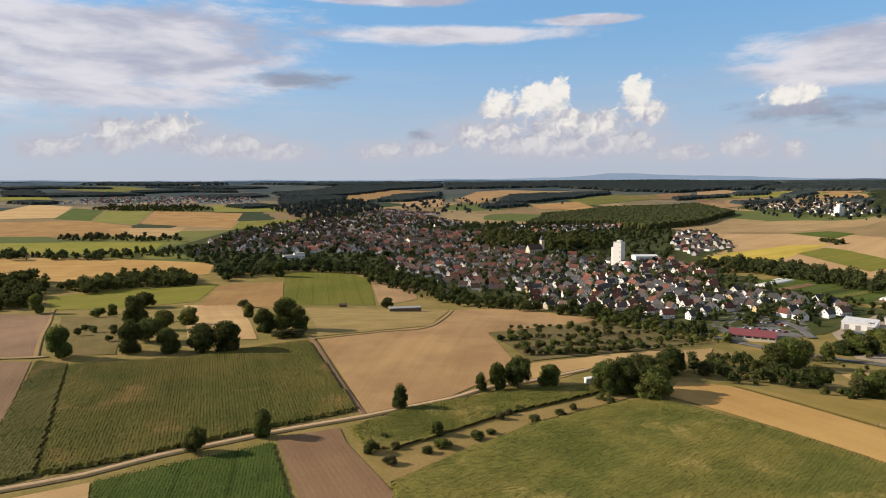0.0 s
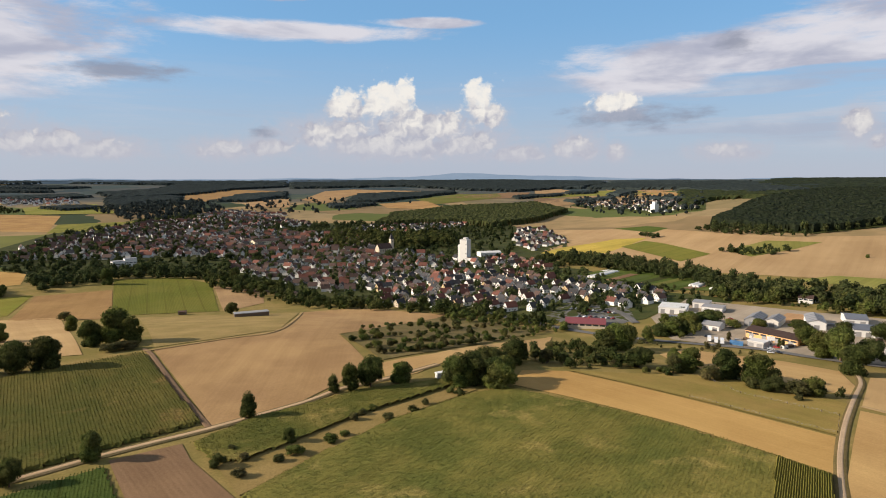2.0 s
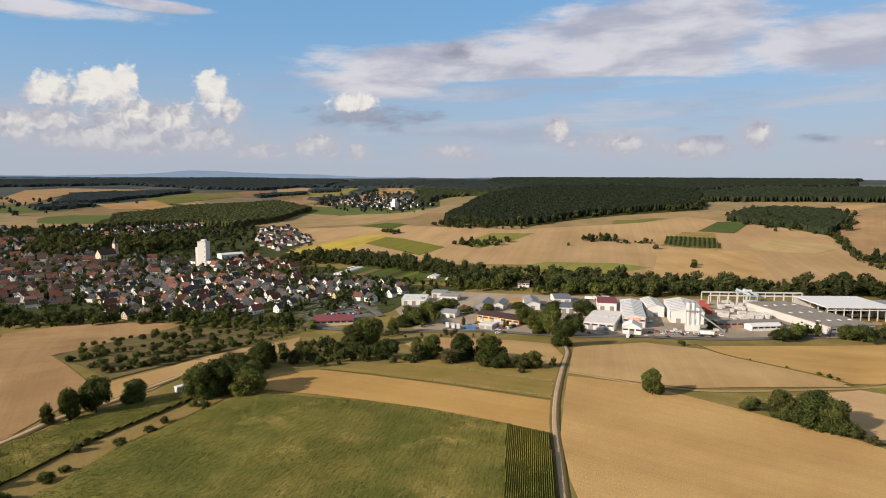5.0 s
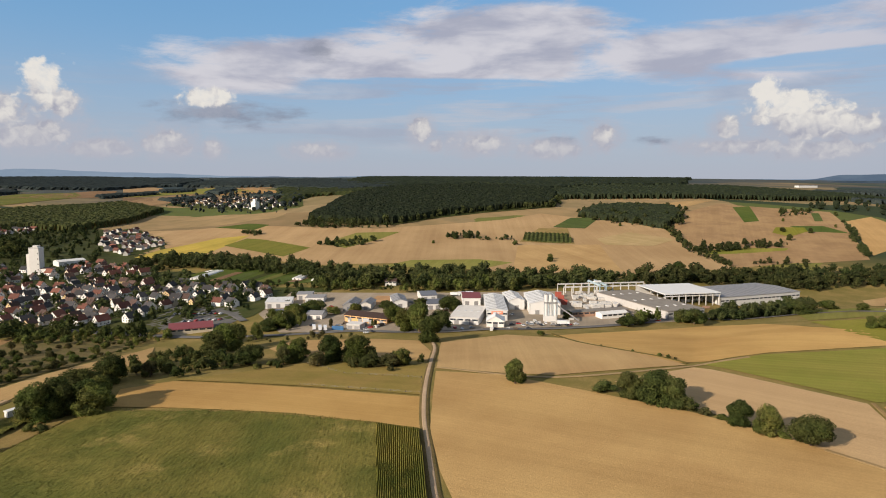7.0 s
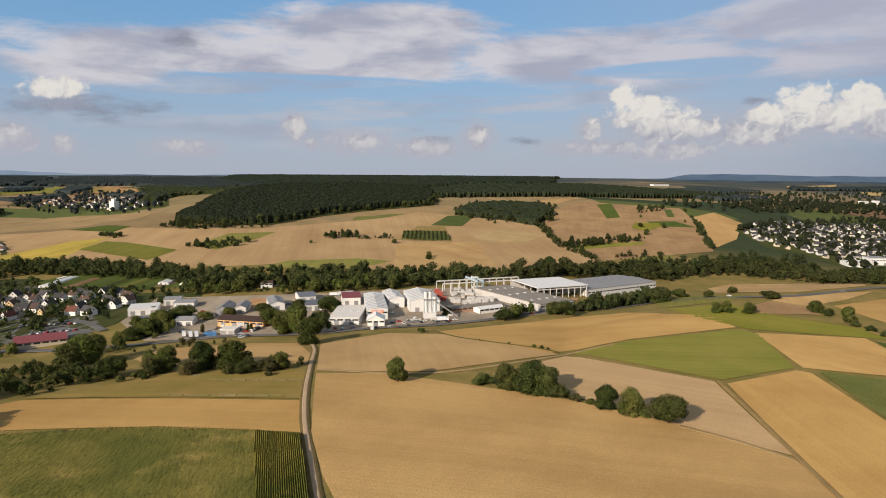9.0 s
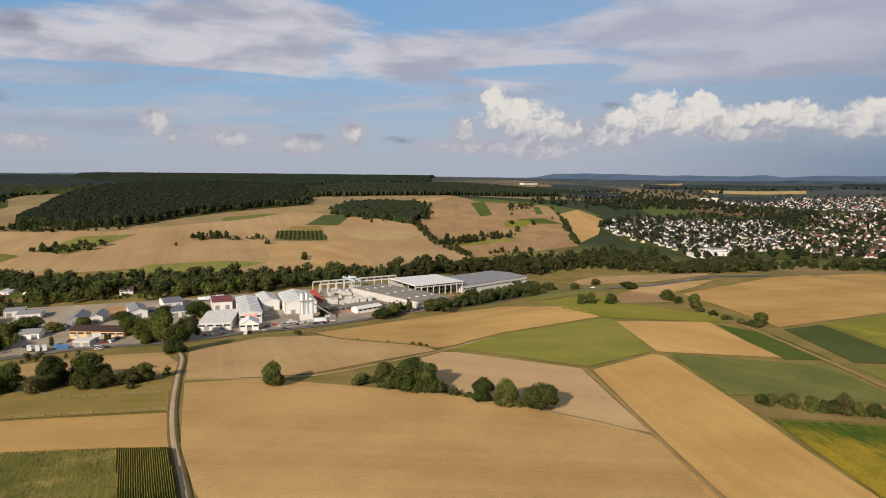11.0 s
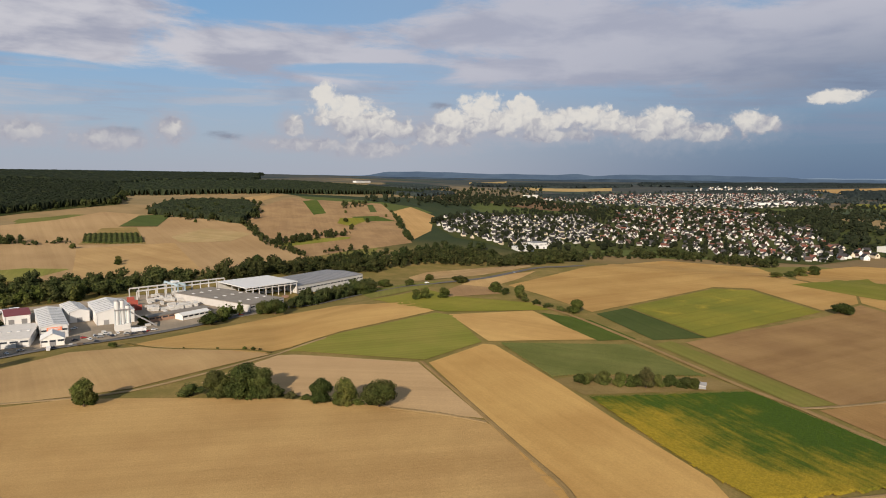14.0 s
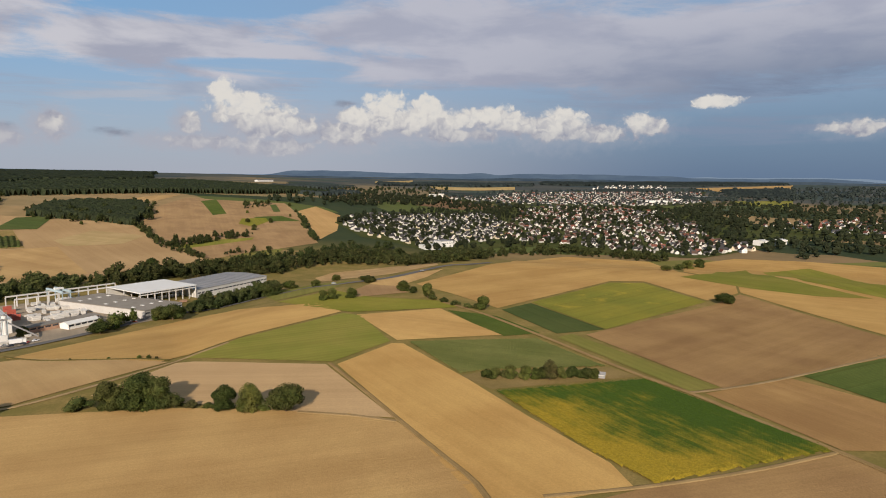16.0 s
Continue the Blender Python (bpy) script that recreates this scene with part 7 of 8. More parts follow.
wood("village_trees", "dark trees in the old village", "leaf_wood", 15, 9, (-442, 1045), (-479, 1484), (-293, 2020), (54, 1697), (299, 1562), (490, 1363), (350, 970), (254, 1033), (67, 1149), (-122, 949), (-263, 970), (-348, 965), leaves=32, leaf=0.36, thin=0.6)
wood("hedge_trees", "leafy trees along the edge of the village", "leaf_dark", 11, 10, (-121, 938), (-18, 836), (35, 710), (102, 645), (159, 599), (212, 506), (204, 486), (148, 556), (92, 619), (21, 654), (-3, 699), (-29, 735), (-109, 844), leaves=110, leaf=0.2)
wood("hedge_trees", "leafy trees behind the green rise", "leaf_wood", 12, 11, (-337, 933), (-269, 994), (-204, 1021), (-105, 949), (-98, 884), (-186, 927), (-235, 926), (-287, 836), leaves=110, leaf=0.2)
wood("park_trees", "bright round trees near the church", "leaf_dark", 14, 14, (55, 1210), (81, 1390), (146, 1419), (208, 1336), (308, 1256), (297, 1130), (212, 1107), (151, 1168), (98, 1149), leaves=60)
wood("river_trees", "dense trees along the river", "leaf_wood", 11, 11, (387, 915), (465, 872), (493, 713), (499, 549), (539, 516), (599, 462), (647, 381), (708, 331), (648, 303), (585, 345), (529, 379), (458, 439), (406, 560), (445, 572), (432, 706), (397, 814), leaves=110, leaf=0.2)
wood("river_trees", "dense trees along the river bank", "leaf", 12, 10, (409, 555), (472, 520), (511, 490), (556, 429), (596, 366), (529, 365), (450, 431), (402, 517), leaves=110, leaf=0.2)
wood("river_trees", "tall trees behind the works", "leaf_wood", 12, 12, (700, 327), (762, 288), (805, 246), (859, 178), (975, 98), (999, 25), (956, 24), (888, 106), (838, 139), (782, 167), (741, 226), (686, 262), (648, 303), leaves=110, leaf=0.2)
wood("river_trees", "tree belt below the far town", "leaf_wood", 13, 11, (916, 130), (993, 71), (1013, -35), (1070, -104), (1105, -177), (1104, -277), (1057, -382), (1024, -427), (976, -408), (1064, -267), (1051, -169), (1005, -130), (766, -75), (743, -49), (732, -26), (884, 16), (892, 40), (889, 64), leaves=90, leaf=0.22)
wood("river_trees", "tree belt along the valley", "leaf_wood", 14, 11, (816, 257), (921, 195), (1029, 110), (1075, 20), (983, 70), (916, 130), (792, 195), leaves=90, leaf=0.22, thin=0.7)
wood("town_trees", "dark trees between the far town houses", "leaf_forest", 17, 9, (1304, 150), (1475, 105), (2008, -319), (2115, -641), (2009, -1053), (1140, -635), (1021, -483), (1178, -252), (1145, -142), (1117, -89), (1076, -37), (1191, 48), leaves=22, leaf=0.44, thin=0.5)
wood("town_trees", "dark trees beyond the far town", "leaf_forest", 22, 11, (1765, -681), (2253, -1054), (2150, -1368), (1924, -1741), (982, -897), (1057, -760), (988, -636), (1104, -615), (1265, -620), leaves=26, leaf=0.42, thin=0.6)
wood("town_trees", "scattered trees in the upper town", "leaf_hazed", 36, 10, (2267, -117), (3054, -374), (3386, -1611), (2308, -1208), (2109, -755), (2008, -319), leaves=30, leaf=0.35, thin=0.7)
wood("hedge_trees", "trees between the upland fields", "leaf_forest", 24, 10, (1535, 371), (2248, 260), (3479, -217), (2292, -147), (1703, 73), (1528, 175), leaves=26, leaf=0.42, thin=0.35)
wood("hedge_trees", "dark hedges on the upland above the town", "leaf_forest", 20, 11, (1622, 229), (2077, 148), (2397, -81), (2253, -277), (2059, -401), (1923, -237), (2011, -69), (1655, 118), leaves=26, leaf=0.42, thin=0.7)
wood("hedge_trees", "trees round the far town", "leaf_forest", 18, 10, (1269, 135), (1394, 124), (1829, -62), (2008, -319), (1894, -301), (1692, -58), (1365, 97), leaves=30, leaf=0.4, thin=0.8)
wood("forest", "far dark woods beyond the town", "leaf_hazed", 34, 14, (2651, -1239), (3184, -1663), (3325, -2574), (2936, -2647), (1924, -1741), (2230, -1439), (2249, -1178), leaves=22, leaf=0.46, thin=0.6)
wood("hedge", "hedge running up the gully", "leaf_wood", 9, 7, (1112, 466), (1108, 451), (957, 354), (873, 267), (849, 267), (925, 351), leaves=80, leaf=0.24)
wood("hedge", "row of trees along a field edge", "leaf_wood", 9, 8, (934, 354), (988, 347), (1112, 268), (1077, 255), (995, 305), (918, 331), leaves=80, leaf=0.24, thin=0.8)
wood("hedge", "hedge between the slope fields", "leaf_wood", 9, 7, (1379, 240), (1385, 233), (1084, 149), (1067, 156), leaves=80, leaf=0.24)
wood("copse", "small dark copse on the slope", "leaf_wood", 9, 8, (780, 694), (809, 709), (858, 688), (818, 653), leaves=80, leaf=0.24)
wood("copse", "round copse among stubble fields", "leaf_wood", 9, 8, (631, 1079), (648, 1054), (639, 1012), (619, 1006), leaves=80, leaf=0.24)
wood("copse", "scattered trees on the near slope", "leaf_wood", 10, 7, (611, 817), (646, 828), (694, 783), (675, 742), (622, 758), leaves=80, leaf=0.24, thin=0.8)
wood("hedge", "thin dark hedge across the slope", "leaf_wood", 9, 6, (821, 657), (861, 618), (847, 602), (810, 646), leaves=60, leaf=0.24)
wood("copse", "scrubby wood at the forest edge", "leaf_wood", 13, 8, (725, 1045), (781, 1034), (789, 928), (822, 843), (774, 850), (724, 943), leaves=50, leaf=0.28, thin=0.8)
wood("hedge", "row of trees on the skyline field", "leaf_wood", 14, 9, (1417, 367), (1492, 339), (1489, 316), (1443, 306), (1377, 345), leaves=60, leaf=0.26)
wood("hedge_trees", "far hedge trees among fields", "leaf_wood", 16, 9, (-1142, 2072), (-1148, 2227), (-892, 2275), (-758, 2124), (-793, 2021), (-1053, 2041), leaves=50, leaf=0.3)
wood("hedge_trees", "far hedge and trees by the stream", "leaf_wood", 13, 9, (-781, 1268), (-793, 1345), (-574, 1364), (-520, 1290), leaves=70, leaf=0.26, thin=0.8)
wood("hedge_trees", "trees along the stream", "leaf_wood", 12, 10, (-806, 1048), (-698, 1083), (-597, 1093), (-498, 1157), (-393, 1214), (-358, 1105), (-465, 1078), (-572, 1029), (-694, 1019), leaves=80, leaf=0.25, thin=0.7)
wood("copse", "dark wood beside the meadow", "leaf_dark", 10, 12, (-554, 683), (-594, 786), (-552, 853), (-504, 812), (-436, 671), (-458, 650), leaves=140, leaf=0.18)
wood("copse", "dense green trees behind the meadow", "leaf_dark", 10, 11, (-480, 784), (-451, 835), (-437, 900), (-350, 883), (-316, 815), (-383, 787), (-425, 748), leaves=140, leaf=0.18)
wood("forest", "woods beyond the near village", "leaf_hazed", 22, 14, (-576, 2145), (-507, 2565), (-336, 2644), (-199, 2163), (-275, 1896), (-386, 1788), leaves=36, leaf=0.34, thin=0.8)
wood("hedge_trees", "trees between far fields", "leaf_hazed", 26, 12, (-161, 2164), (-60, 2809), (265, 2593), (445, 2334), (217, 2115), (28, 1969), leaves=30, leaf=0.4, thin=0.25)
wood("works_trees", "dark pines beside the long hall", "leaf_wood", 5, 9.5, (534, 186), (557, 188), (619, 161), (675, 138), (620, 126), (584, 147), (543, 174), leaves=130, leaf=0.18, tip=0.5)
wood("works_trees", "green trees among the workshops", "leaf", 9, 8, (273, 437), (302, 479), (319, 468), (312, 431), (292, 407), (273, 412), leaves=130, leaf=0.18)
wood("works_trees", "trees before the flat hall", "leaf", 9, 8, (456, 224), (492, 234), (510, 219), (497, 206), (474, 210), leaves=130, leaf=0.18)
wood("shrubs", "rough shrubs along the road bank", "leaf_dry", 8, 3.5, (232, 440), (272, 383), (304, 336), (296, 327), (254, 370), (218, 414), leaves=90, leaf=0.22, thin=0.4)
wood("shrubs", "hedge bushes in front of the pasture", "leaf_dark", 8, 6, (144, 362), (185, 400), (188, 328), (201, 284), (199, 271), (173, 301), (144, 312), leaves=120, leaf=0.2, thin=0.8)
wood("shrubs", "scrub between orchard and village", "leaf", 8, 5.5, (132, 554), (152, 573), (171, 585), (204, 519), (223, 480), (210, 460), (165, 499), leaves=120, leaf=0.2, thin=0.7)
tree("broad", -217, 353, 18.9, wide=0.74)
tree("broad", -91, 226, 9.8, wide=0.74)
tree("broad", -71, 242, 11.0, wide=0.74)
tree("slim", -19, 272, 11.8)
tree("slim", 18, 296, 9.4)
tree("broad", 26, 298, 13.4, wide=0.65)
tree("broad", 36, 301, 15.8, wide=0.74)
tree("broad", 52, 305, 10.3, wide=1.20)
tree("broad", -413, 639, 20.5, wide=0.74)
tree("bush", -328, 598, 9.8)
tree("broad", -245, 501, 21.1, wide=0.93)
tree("broad", -323, 614, 11.2, wide=0.87)
tree("broad", -183, 365, 18.6, wide=0.74)
tree("broad", -160, 365, 14.5, wide=0.90)
tree("broad", -184, 391, 15.7, wide=0.98)
tree("broad", -141, 368, 16.5, wide=0.95)
tree("broad", -127, 369, 17.8, wide=0.93)
tree("broad", -194, 436, 14.7, wide=1.01)
tree("broad", -190, 469, 13.7, wide=1.04)
tree("broad", -317, 666, 17.2, wide=1.20)
tree("broad", -109, 432, 22.6, wide=0.89)
tree("broad", -120, 423, 16.0, wide=0.86)
tree("broad", -98, 427, 17.5, wide=0.74)
tree("broad", -164, 531, 12.0, wide=0.84)
tree("bush", -206, 650, 8.6, wide=1.14)
tree("bush", -97, 406, 5.3, wide=2.29)
tree("bush", -105, 402, 5.3, wide=1.71)
tree("broad", -57, 640, 11.6, wide=0.93)
tree("broad", -74, 883, 17.4, wide=0.74)
tree("broad", -228, 884, 21.2, wide=0.74)
tree("broad", 78, 294, 15.9, wide=0.93)
tree("broad", 86, 294, 16.0, wide=0.93)
tree("broad", 95, 291, 13.7, wide=0.93)
tree("broad", 102, 294, 13.3, wide=0.93)
tree("broad", 118, 324, 11.4, wide=0.82)
tree("broad", 97, 313, 13.3, wide=1.12)
tree("broad", 106, 318, 11.1, wide=1.09)
tree("slim", 140, 329, 9.2, wide=1.43)
tree("bush", 356, 149, 1.9, "small dark bush on a grass strip between stubble fields")
tree("bush", 354, 143, 2.2, "small dark bush on a grass strip between stubble fields")
tree("bush", 352, 138, 1.7, "small dark bush on a grass strip between stubble fields")
tree("bush", 359, 167, 1.2, "small dark bush on a grass strip between stubble fields")
tree("bush", 363, 190, 1.1, "small dark bush on a grass strip between stubble fields")
tree("fruit", 37, 400, 3.4, wide=1.30)
tree("fruit", 43, 402, 3.7, wide=1.30)
tree("fruit", 45, 406, 3.7, wide=1.30)
tree("fruit", 52, 407, 2.5, wide=1.30)
tree("fruit", 57, 414, 3.1, wide=1.30)
tree("fruit", 63, 419, 2.6, wide=1.30)
tree("fruit", 66, 415, 3.4, wide=1.30)
tree("fruit", 71, 420, 2.5, wide=1.30)
tree("fruit", 80, 431, 2.3, wide=1.30)
tree("fruit", 87, 438, 2.6, wide=1.30)
tree("fruit", 92, 436, 2.7, wide=1.30)
tree("fruit", 99, 447, 3.3, wide=1.30)
tree("fruit", 101, 445, 3.3, wide=1.30)
tree("fruit", 112, 457, 2.7, wide=1.30)
tree("fruit", 118, 471, 2.5, wide=1.30)
tree("fruit", 123, 474, 3.2, wide=1.30)
tree("fruit", 129, 477, 2.8, wide=1.30)
tree("fruit", 138, 485, 3.0, wide=1.30)
tree("fruit", 147, 495, 3.4, wide=1.30)
tree("fruit", 151, 493, 2.3, wide=1.30)
tree("fruit", 162, 502, 2.3, wide=1.30)
tree("fruit", 171, 510, 3.1, wide=1.30)
tree("fruit", 175, 515, 2.5, wide=1.30)
tree("fruit", 185, 516, 3.4, wide=1.30)
tree("fruit", 44, 375, 2.8, wide=1.30)
tree("fruit", 47, 379, 3.4, wide=1.30)
tree("fruit", 51, 379, 3.4, wide=1.30)
tree("fruit", 59, 386, 3.7, wide=1.30)
tree("fruit", 61, 385, 3.2, wide=1.30)
tree("fruit", 69, 390, 3.7, wide=1.30)
tree("fruit", 72, 391, 2.8, wide=1.30)
tree("fruit", 76, 395, 2.5, wide=1.30)
tree("fruit", 82, 393, 2.5, wide=1.30)
tree("fruit", 85, 395, 3.1, wide=1.30)
tree("fruit", 94, 407, 3.2, wide=1.30)
tree("fruit", 101, 412, 3.0, wide=1.30)
tree("fruit", 103, 409, 2.4, wide=1.30)
tree("fruit", 111, 417, 2.5, wide=1.30)
tree("fruit", 119, 424, 3.2, wide=1.30)
tree("fruit", 128, 440, 3.0, wide=1.30)
tree("fruit", 130, 435, 2.7, wide=1.30)
tree("fruit", 138, 443, 3.5, wide=1.30)
tree("fruit", 151, 460, 3.0, wide=1.30)
tree("fruit", 157, 464, 2.7, wide=1.30)
tree("fruit", 164, 472, 2.9, wide=1.30)
tree("fruit", 171, 472, 3.2, wide=1.30)
tree("fruit", 179, 482, 2.5, wide=1.30)
tree("fruit", 183, 480, 3.6, wide=1.30)
tree("fruit", 51, 358, 3.4, wide=1.30)
tree("fruit", 56, 360, 3.4, wide=1.30)
tree("fruit", 60, 361, 2.7, wide=1.30)
tree("fruit", 65, 362, 3.3, wide=1.30)
tree("fruit", 69, 364, 3.3, wide=1.30)
tree("fruit", 76, 370, 3.1, wide=1.30)
tree("fruit", 79, 370, 3.0, wide=1.30)
tree("fruit", 86, 372, 3.4, wide=1.30)
tree("fruit", 89, 373, 3.4, wide=1.30)
tree("fruit", 97, 380, 3.5, wide=1.30)
tree("fruit", 103, 382, 3.8, wide=1.30)
tree("fruit", 109, 387, 3.1, wide=1.30)
tree("fruit", 111, 386, 3.7, wide=1.30)
tree("fruit", 119, 394, 3.4, wide=1.30)
tree("fruit", 128, 404, 3.4, wide=1.30)
tree("fruit", 133, 407, 3.0, wide=1.30)
tree("fruit", 141, 413, 3.2, wide=1.30)
tree("fruit", 151, 428, 2.5, wide=1.30)
tree("fruit", 155, 427, 2.6, wide=1.30)
tree("fruit", 165, 436, 2.4, wide=1.30)
tree("fruit", 173, 446, 2.4, wide=1.30)
tree("fruit", 179, 450, 2.5, wide=1.30)
tree("fruit", 50, 461, 3.0, wide=1.30)
tree("fruit", 57, 465, 3.2, wide=1.30)
tree("fruit", 63, 468, 2.3, wide=1.30)
tree("fruit", 72, 489, 2.9, wide=1.30)
tree("fruit", 77, 488, 2.9, wide=1.30)
tree("fruit", 85, 501, 2.5, wide=1.30)
tree("fruit", 135, 335, 6.6)
tree("bush", -27, 227, 5.3, wide=0.87)
tree("bush", -19, 217, 3.4, wide=1.30)
tree("broad", -2, 243, 6.0, wide=0.84)
tree("bush", 13, 239, 3.7)
tree("bush", 0, 231, 4.0, wide=1.24)
tree("bush", -6, 226, 3.1, wide=1.14)
tree("bush", 38, 257, 3.4, wide=1.26)
tree("bush", 50, 263, 3.5, wide=1.14)
tree("bush", 57, 271, 3.1)
tree("bush", 75, 279, 3.5, wide=1.23)
tree("bush", 72, 284, 3.3)
tree("bush", 24, 260, 3.5)
tree("bush", 19, 244, 2.8)
tree("bush", 28, 265, 3.0)
tree("bush", -18, 230, 3.1)
tree("bush", -23, 239, 2.8)
tree("bush", 33, 270, 2.6)
tree("broad", 196, 369, 15.3, wide=1.13)
tree("broad", 215, 378, 17.5, wide=1.12)
tree("slim", 248, 404, 13.0, wide=1.33)
tree("broad", 228, 412, 14.6, wide=1.26)
tree("slim", 204, 305, 12.1, wide=1.20)
tree("broad", 206, 297, 10.0, wide=1.17)
tree("broad", 223, 315, 10.6, wide=1.17)
tree("broad", 219, 280, 15.0, wide=0.93)
tree("broad", 229, 269, 14.9, wide=1.19)
tree("broad", 238, 243, 9.4, wide=1.04)
tree("bush", 230, 245, 7.5, wide=1.33)
tree("broad", 222, 252, 7.4, wide=1.23)
tree("slim", 198, 296, 10.5, wide=1.25)
tree("broad", 120, 329, 14.2, wide=0.93)
tree("fruit", 138, 326, 8.5)
tree("broad", 96, 286, 12.9, wide=1.27)
tree("broad", 187, 312, 11.4, wide=1.26)
tree("fruit", 148, 326, 7.2, wide=0.79)
tree("broad", 328, 317, 22.4, wide=0.93)
tree("broad", 303, 284, 16.7, wide=0.93)
tree("broad", 326, 330, 16.9, wide=0.93)
tree("broad", 340, 308, 16.7, wide=0.93)
tree("bush", 206, 276, 8.3)
tree("broad", 510, 186, 12.8, wide=1.36)
tree("slim", 452, 520, 13.6)
tree("bush", 224, 237, 3.0, wide=1.28)
tree("broad", 248, 175, 12.4, wide=0.93)
tree("bush", 268, 138, 5.6, wide=1.60)
tree("broad", 268, 125, 12.1, wide=0.93)
tree("broad", 269, 114, 14.7, wide=1.13)
tree("broad", 270, 105, 13.0, wide=0.93)
tree("bush", 269, 92, 3.7, wide=1.26)
tree("broad", 268, 78, 9.9, wide=1.08)
tree("broad", 266, 67, 11.9, wide=0.93)
tree("broad", 265, 51, 12.2, wide=1.14)
tree("bush", 270, 85, 2.1, wide=1.60)
tree("bush", 266, 61, 2.6, wide=1.60)
tree("bush", 270, 99, 6.5)
tree("broad", 270, 120, 8.3, wide=1.17)
tree("broad", 508, 67, 8.3, wide=0.93)
tree("broad", 513, 60, 9.3, wide=0.93)
tree("broad", 518, 46, 8.4, wide=1.20)
tree("broad", 551, 3, 8.9, wide=1.30)
tree("bush", 540, -5, 5.8)
tree("broad", 518, -17, 12.1, wide=0.93)
tree("broad", 471, -57, 10.3, wide=1.06)
tree("bush", 474, -52, 4.3, wide=1.28)
tree("bush", 476, -46, 3.9, wide=1.42)
tree("bush", 487, -37, 4.0, wide=1.60)
tree("bush", 498, -29, 4.0, wide=1.42)
tree("bush", 509, -21, 4.1, wide=1.24)
tree("broad", 734, 464, 7.0, wide=1.09)
tree("broad", 670, 123, 8.6, wide=2.10)
tree("broad", 614, 87, 6.7, wide=1.63)
tree("broad", 597, 37, 6.4, wide=2.12)
tree("broad", 673, 75, 6.7, wide=1.60)
tree("broad", 616, 133, 11.3, wide=2.94)
tree("broad", 308, -40, 5.2, wide=1.09)
tree("broad", 308, -44, 5.8, wide=1.08)
tree("bush", 311, -49, 4.1)
tree("broad", 309, -52, 7.0, wide=0.93)
tree("broad", 307, -59, 7.0, wide=1.06)
tree("broad", 307, -64, 5.8, wide=0.93)
tree("broad", 306, -67, 6.4, wide=0.93)
tree("slim", 305, -71, 10.5, wide=1.20)
tree("broad", 307, -77, 6.5, wide=0.93)
tree("broad", 309, -83, 5.9, wide=0.93)
tree("bush", 309, -87, 4.2)
tree("broad", 308, -90, 5.3, wide=1.20)
tree("broad", 307, -94, 5.3, wide=1.09)
tree("broad", 497, -257, 9.0, wide=1.53)
tree("broad", 908, -412, 12.4, wide=1.40)
tree("bush", 718, -314, 7.0, wide=1.44)
tree("bush", 682, -285, 6.6, wide=1.28)
tree("bush", 765, -71, 5.5, wide=1.40)
tree("broad", 927, -438, 12.8, wide=1.26)
tree("fruit", 112, 385, 5.3)
tree("fruit", 46, 400, 3.9)
tree("fruit", 108, 408, 3.5)
tree("fruit", 67, 440, 6.2)
tree("fruit", 153, 530, 4.5)
tree("fruit", 159, 516, 7.6)
tree("fruit", 99, 493, 4.6)
tree("fruit", 150, 484, 5.1)
tree("fruit", 166, 464, 5.0)
tree("fruit", 93, 382, 3.4)
tree("fruit", 80, 394, 3.3)
tree("fruit", 80, 402, 5.4)
tree("fruit", 45, 419, 5.1)
tree("fruit", 181, 460, 5.0)
tree("fruit", 89, 482, 4.2)
tree("fruit", 48, 373, 5.5)
tree("fruit", 103, 476, 5.8)
tree("fruit", 170, 471, 5.4)
tree("fruit", 46, 404, 3.7)
tree("fruit", 97, 416, 5.5)
tree("fruit", 114, 471, 5.2)
tree("fruit", 53, 416, 6.1)
tree("fruit", 114, 459, 4.1)
tree("fruit", 63, 366, 5.1)
tree("fruit", 74, 367, 4.9)
tree("fruit", 128, 405, 5.5)
tree("fruit", 76, 377, 3.9)
tree("fruit", 91, 373, 4.9)
tree("fruit", 125, 418, 3.6)
tree("fruit", 130, 492, 6.3)
tree("fruit", 87, 367, 4.7)
tree("fruit", 172, 492, 6.4)
tree("fruit", 71, 361, 5.1)
tree("fruit", 189, 467, 5.8)
tree("fruit", 48, 359, 5.2)
tree("fruit", 92, 383, 5.1)
tree("fruit", 150, 435, 5.7)
tree("fruit", 87, 390, 5.3)
tree("fruit", 115, 389, 3.4)
tree("fruit", 54, 406, 5.1)
tree("fruit", 57, 375, 4.7)
tree("fruit", 36, 397, 3.8)
tree("fruit", 89, 481, 4.6)
tree("fruit", 36, 398, 4.2)
tree("fruit", 118, 411, 4.2)
tree("fruit", 100, 463, 5.1)
tree("fruit", 123, 466, 5.7)
tree("fruit", 81, 366, 4.6)
tree("fruit", 102, 502, 6.1)
tree("fruit", 109, 402, 3.8)
tree("fruit", 87, 421, 4.1)
tree("fruit", 108, 438, 4.6)
tree("fruit", 196, 473, 5.1)
tree("fruit", 125, 522, 6.5)
tree("fruit", 106, 465, 6.3)
tree("fruit", 126, 484, 7.1)
tree("fruit", 125, 438, 5.6)
tree("fruit", 109, 383, 3.6)
tree("fruit", -232, 441, 5.0)
tree("fruit", -258, 452, 5.3)
tree("fruit", -243, 435, 5.6)
tree("fruit", -246, 422, 6.0)
tree("fruit", -207, 403, 3.3)
tree("fruit", -220, 419, 4.9)
tree("fruit", -211, 395, 4.4)
tree("fruit", -217, 424, 4.5)
tree("fruit", 195, 323, 4.3)
tree("fruit", 172, 310, 4.1)
tree("fruit", 190, 297, 3.3)
tree("fruit", 212, 297, 3.5)
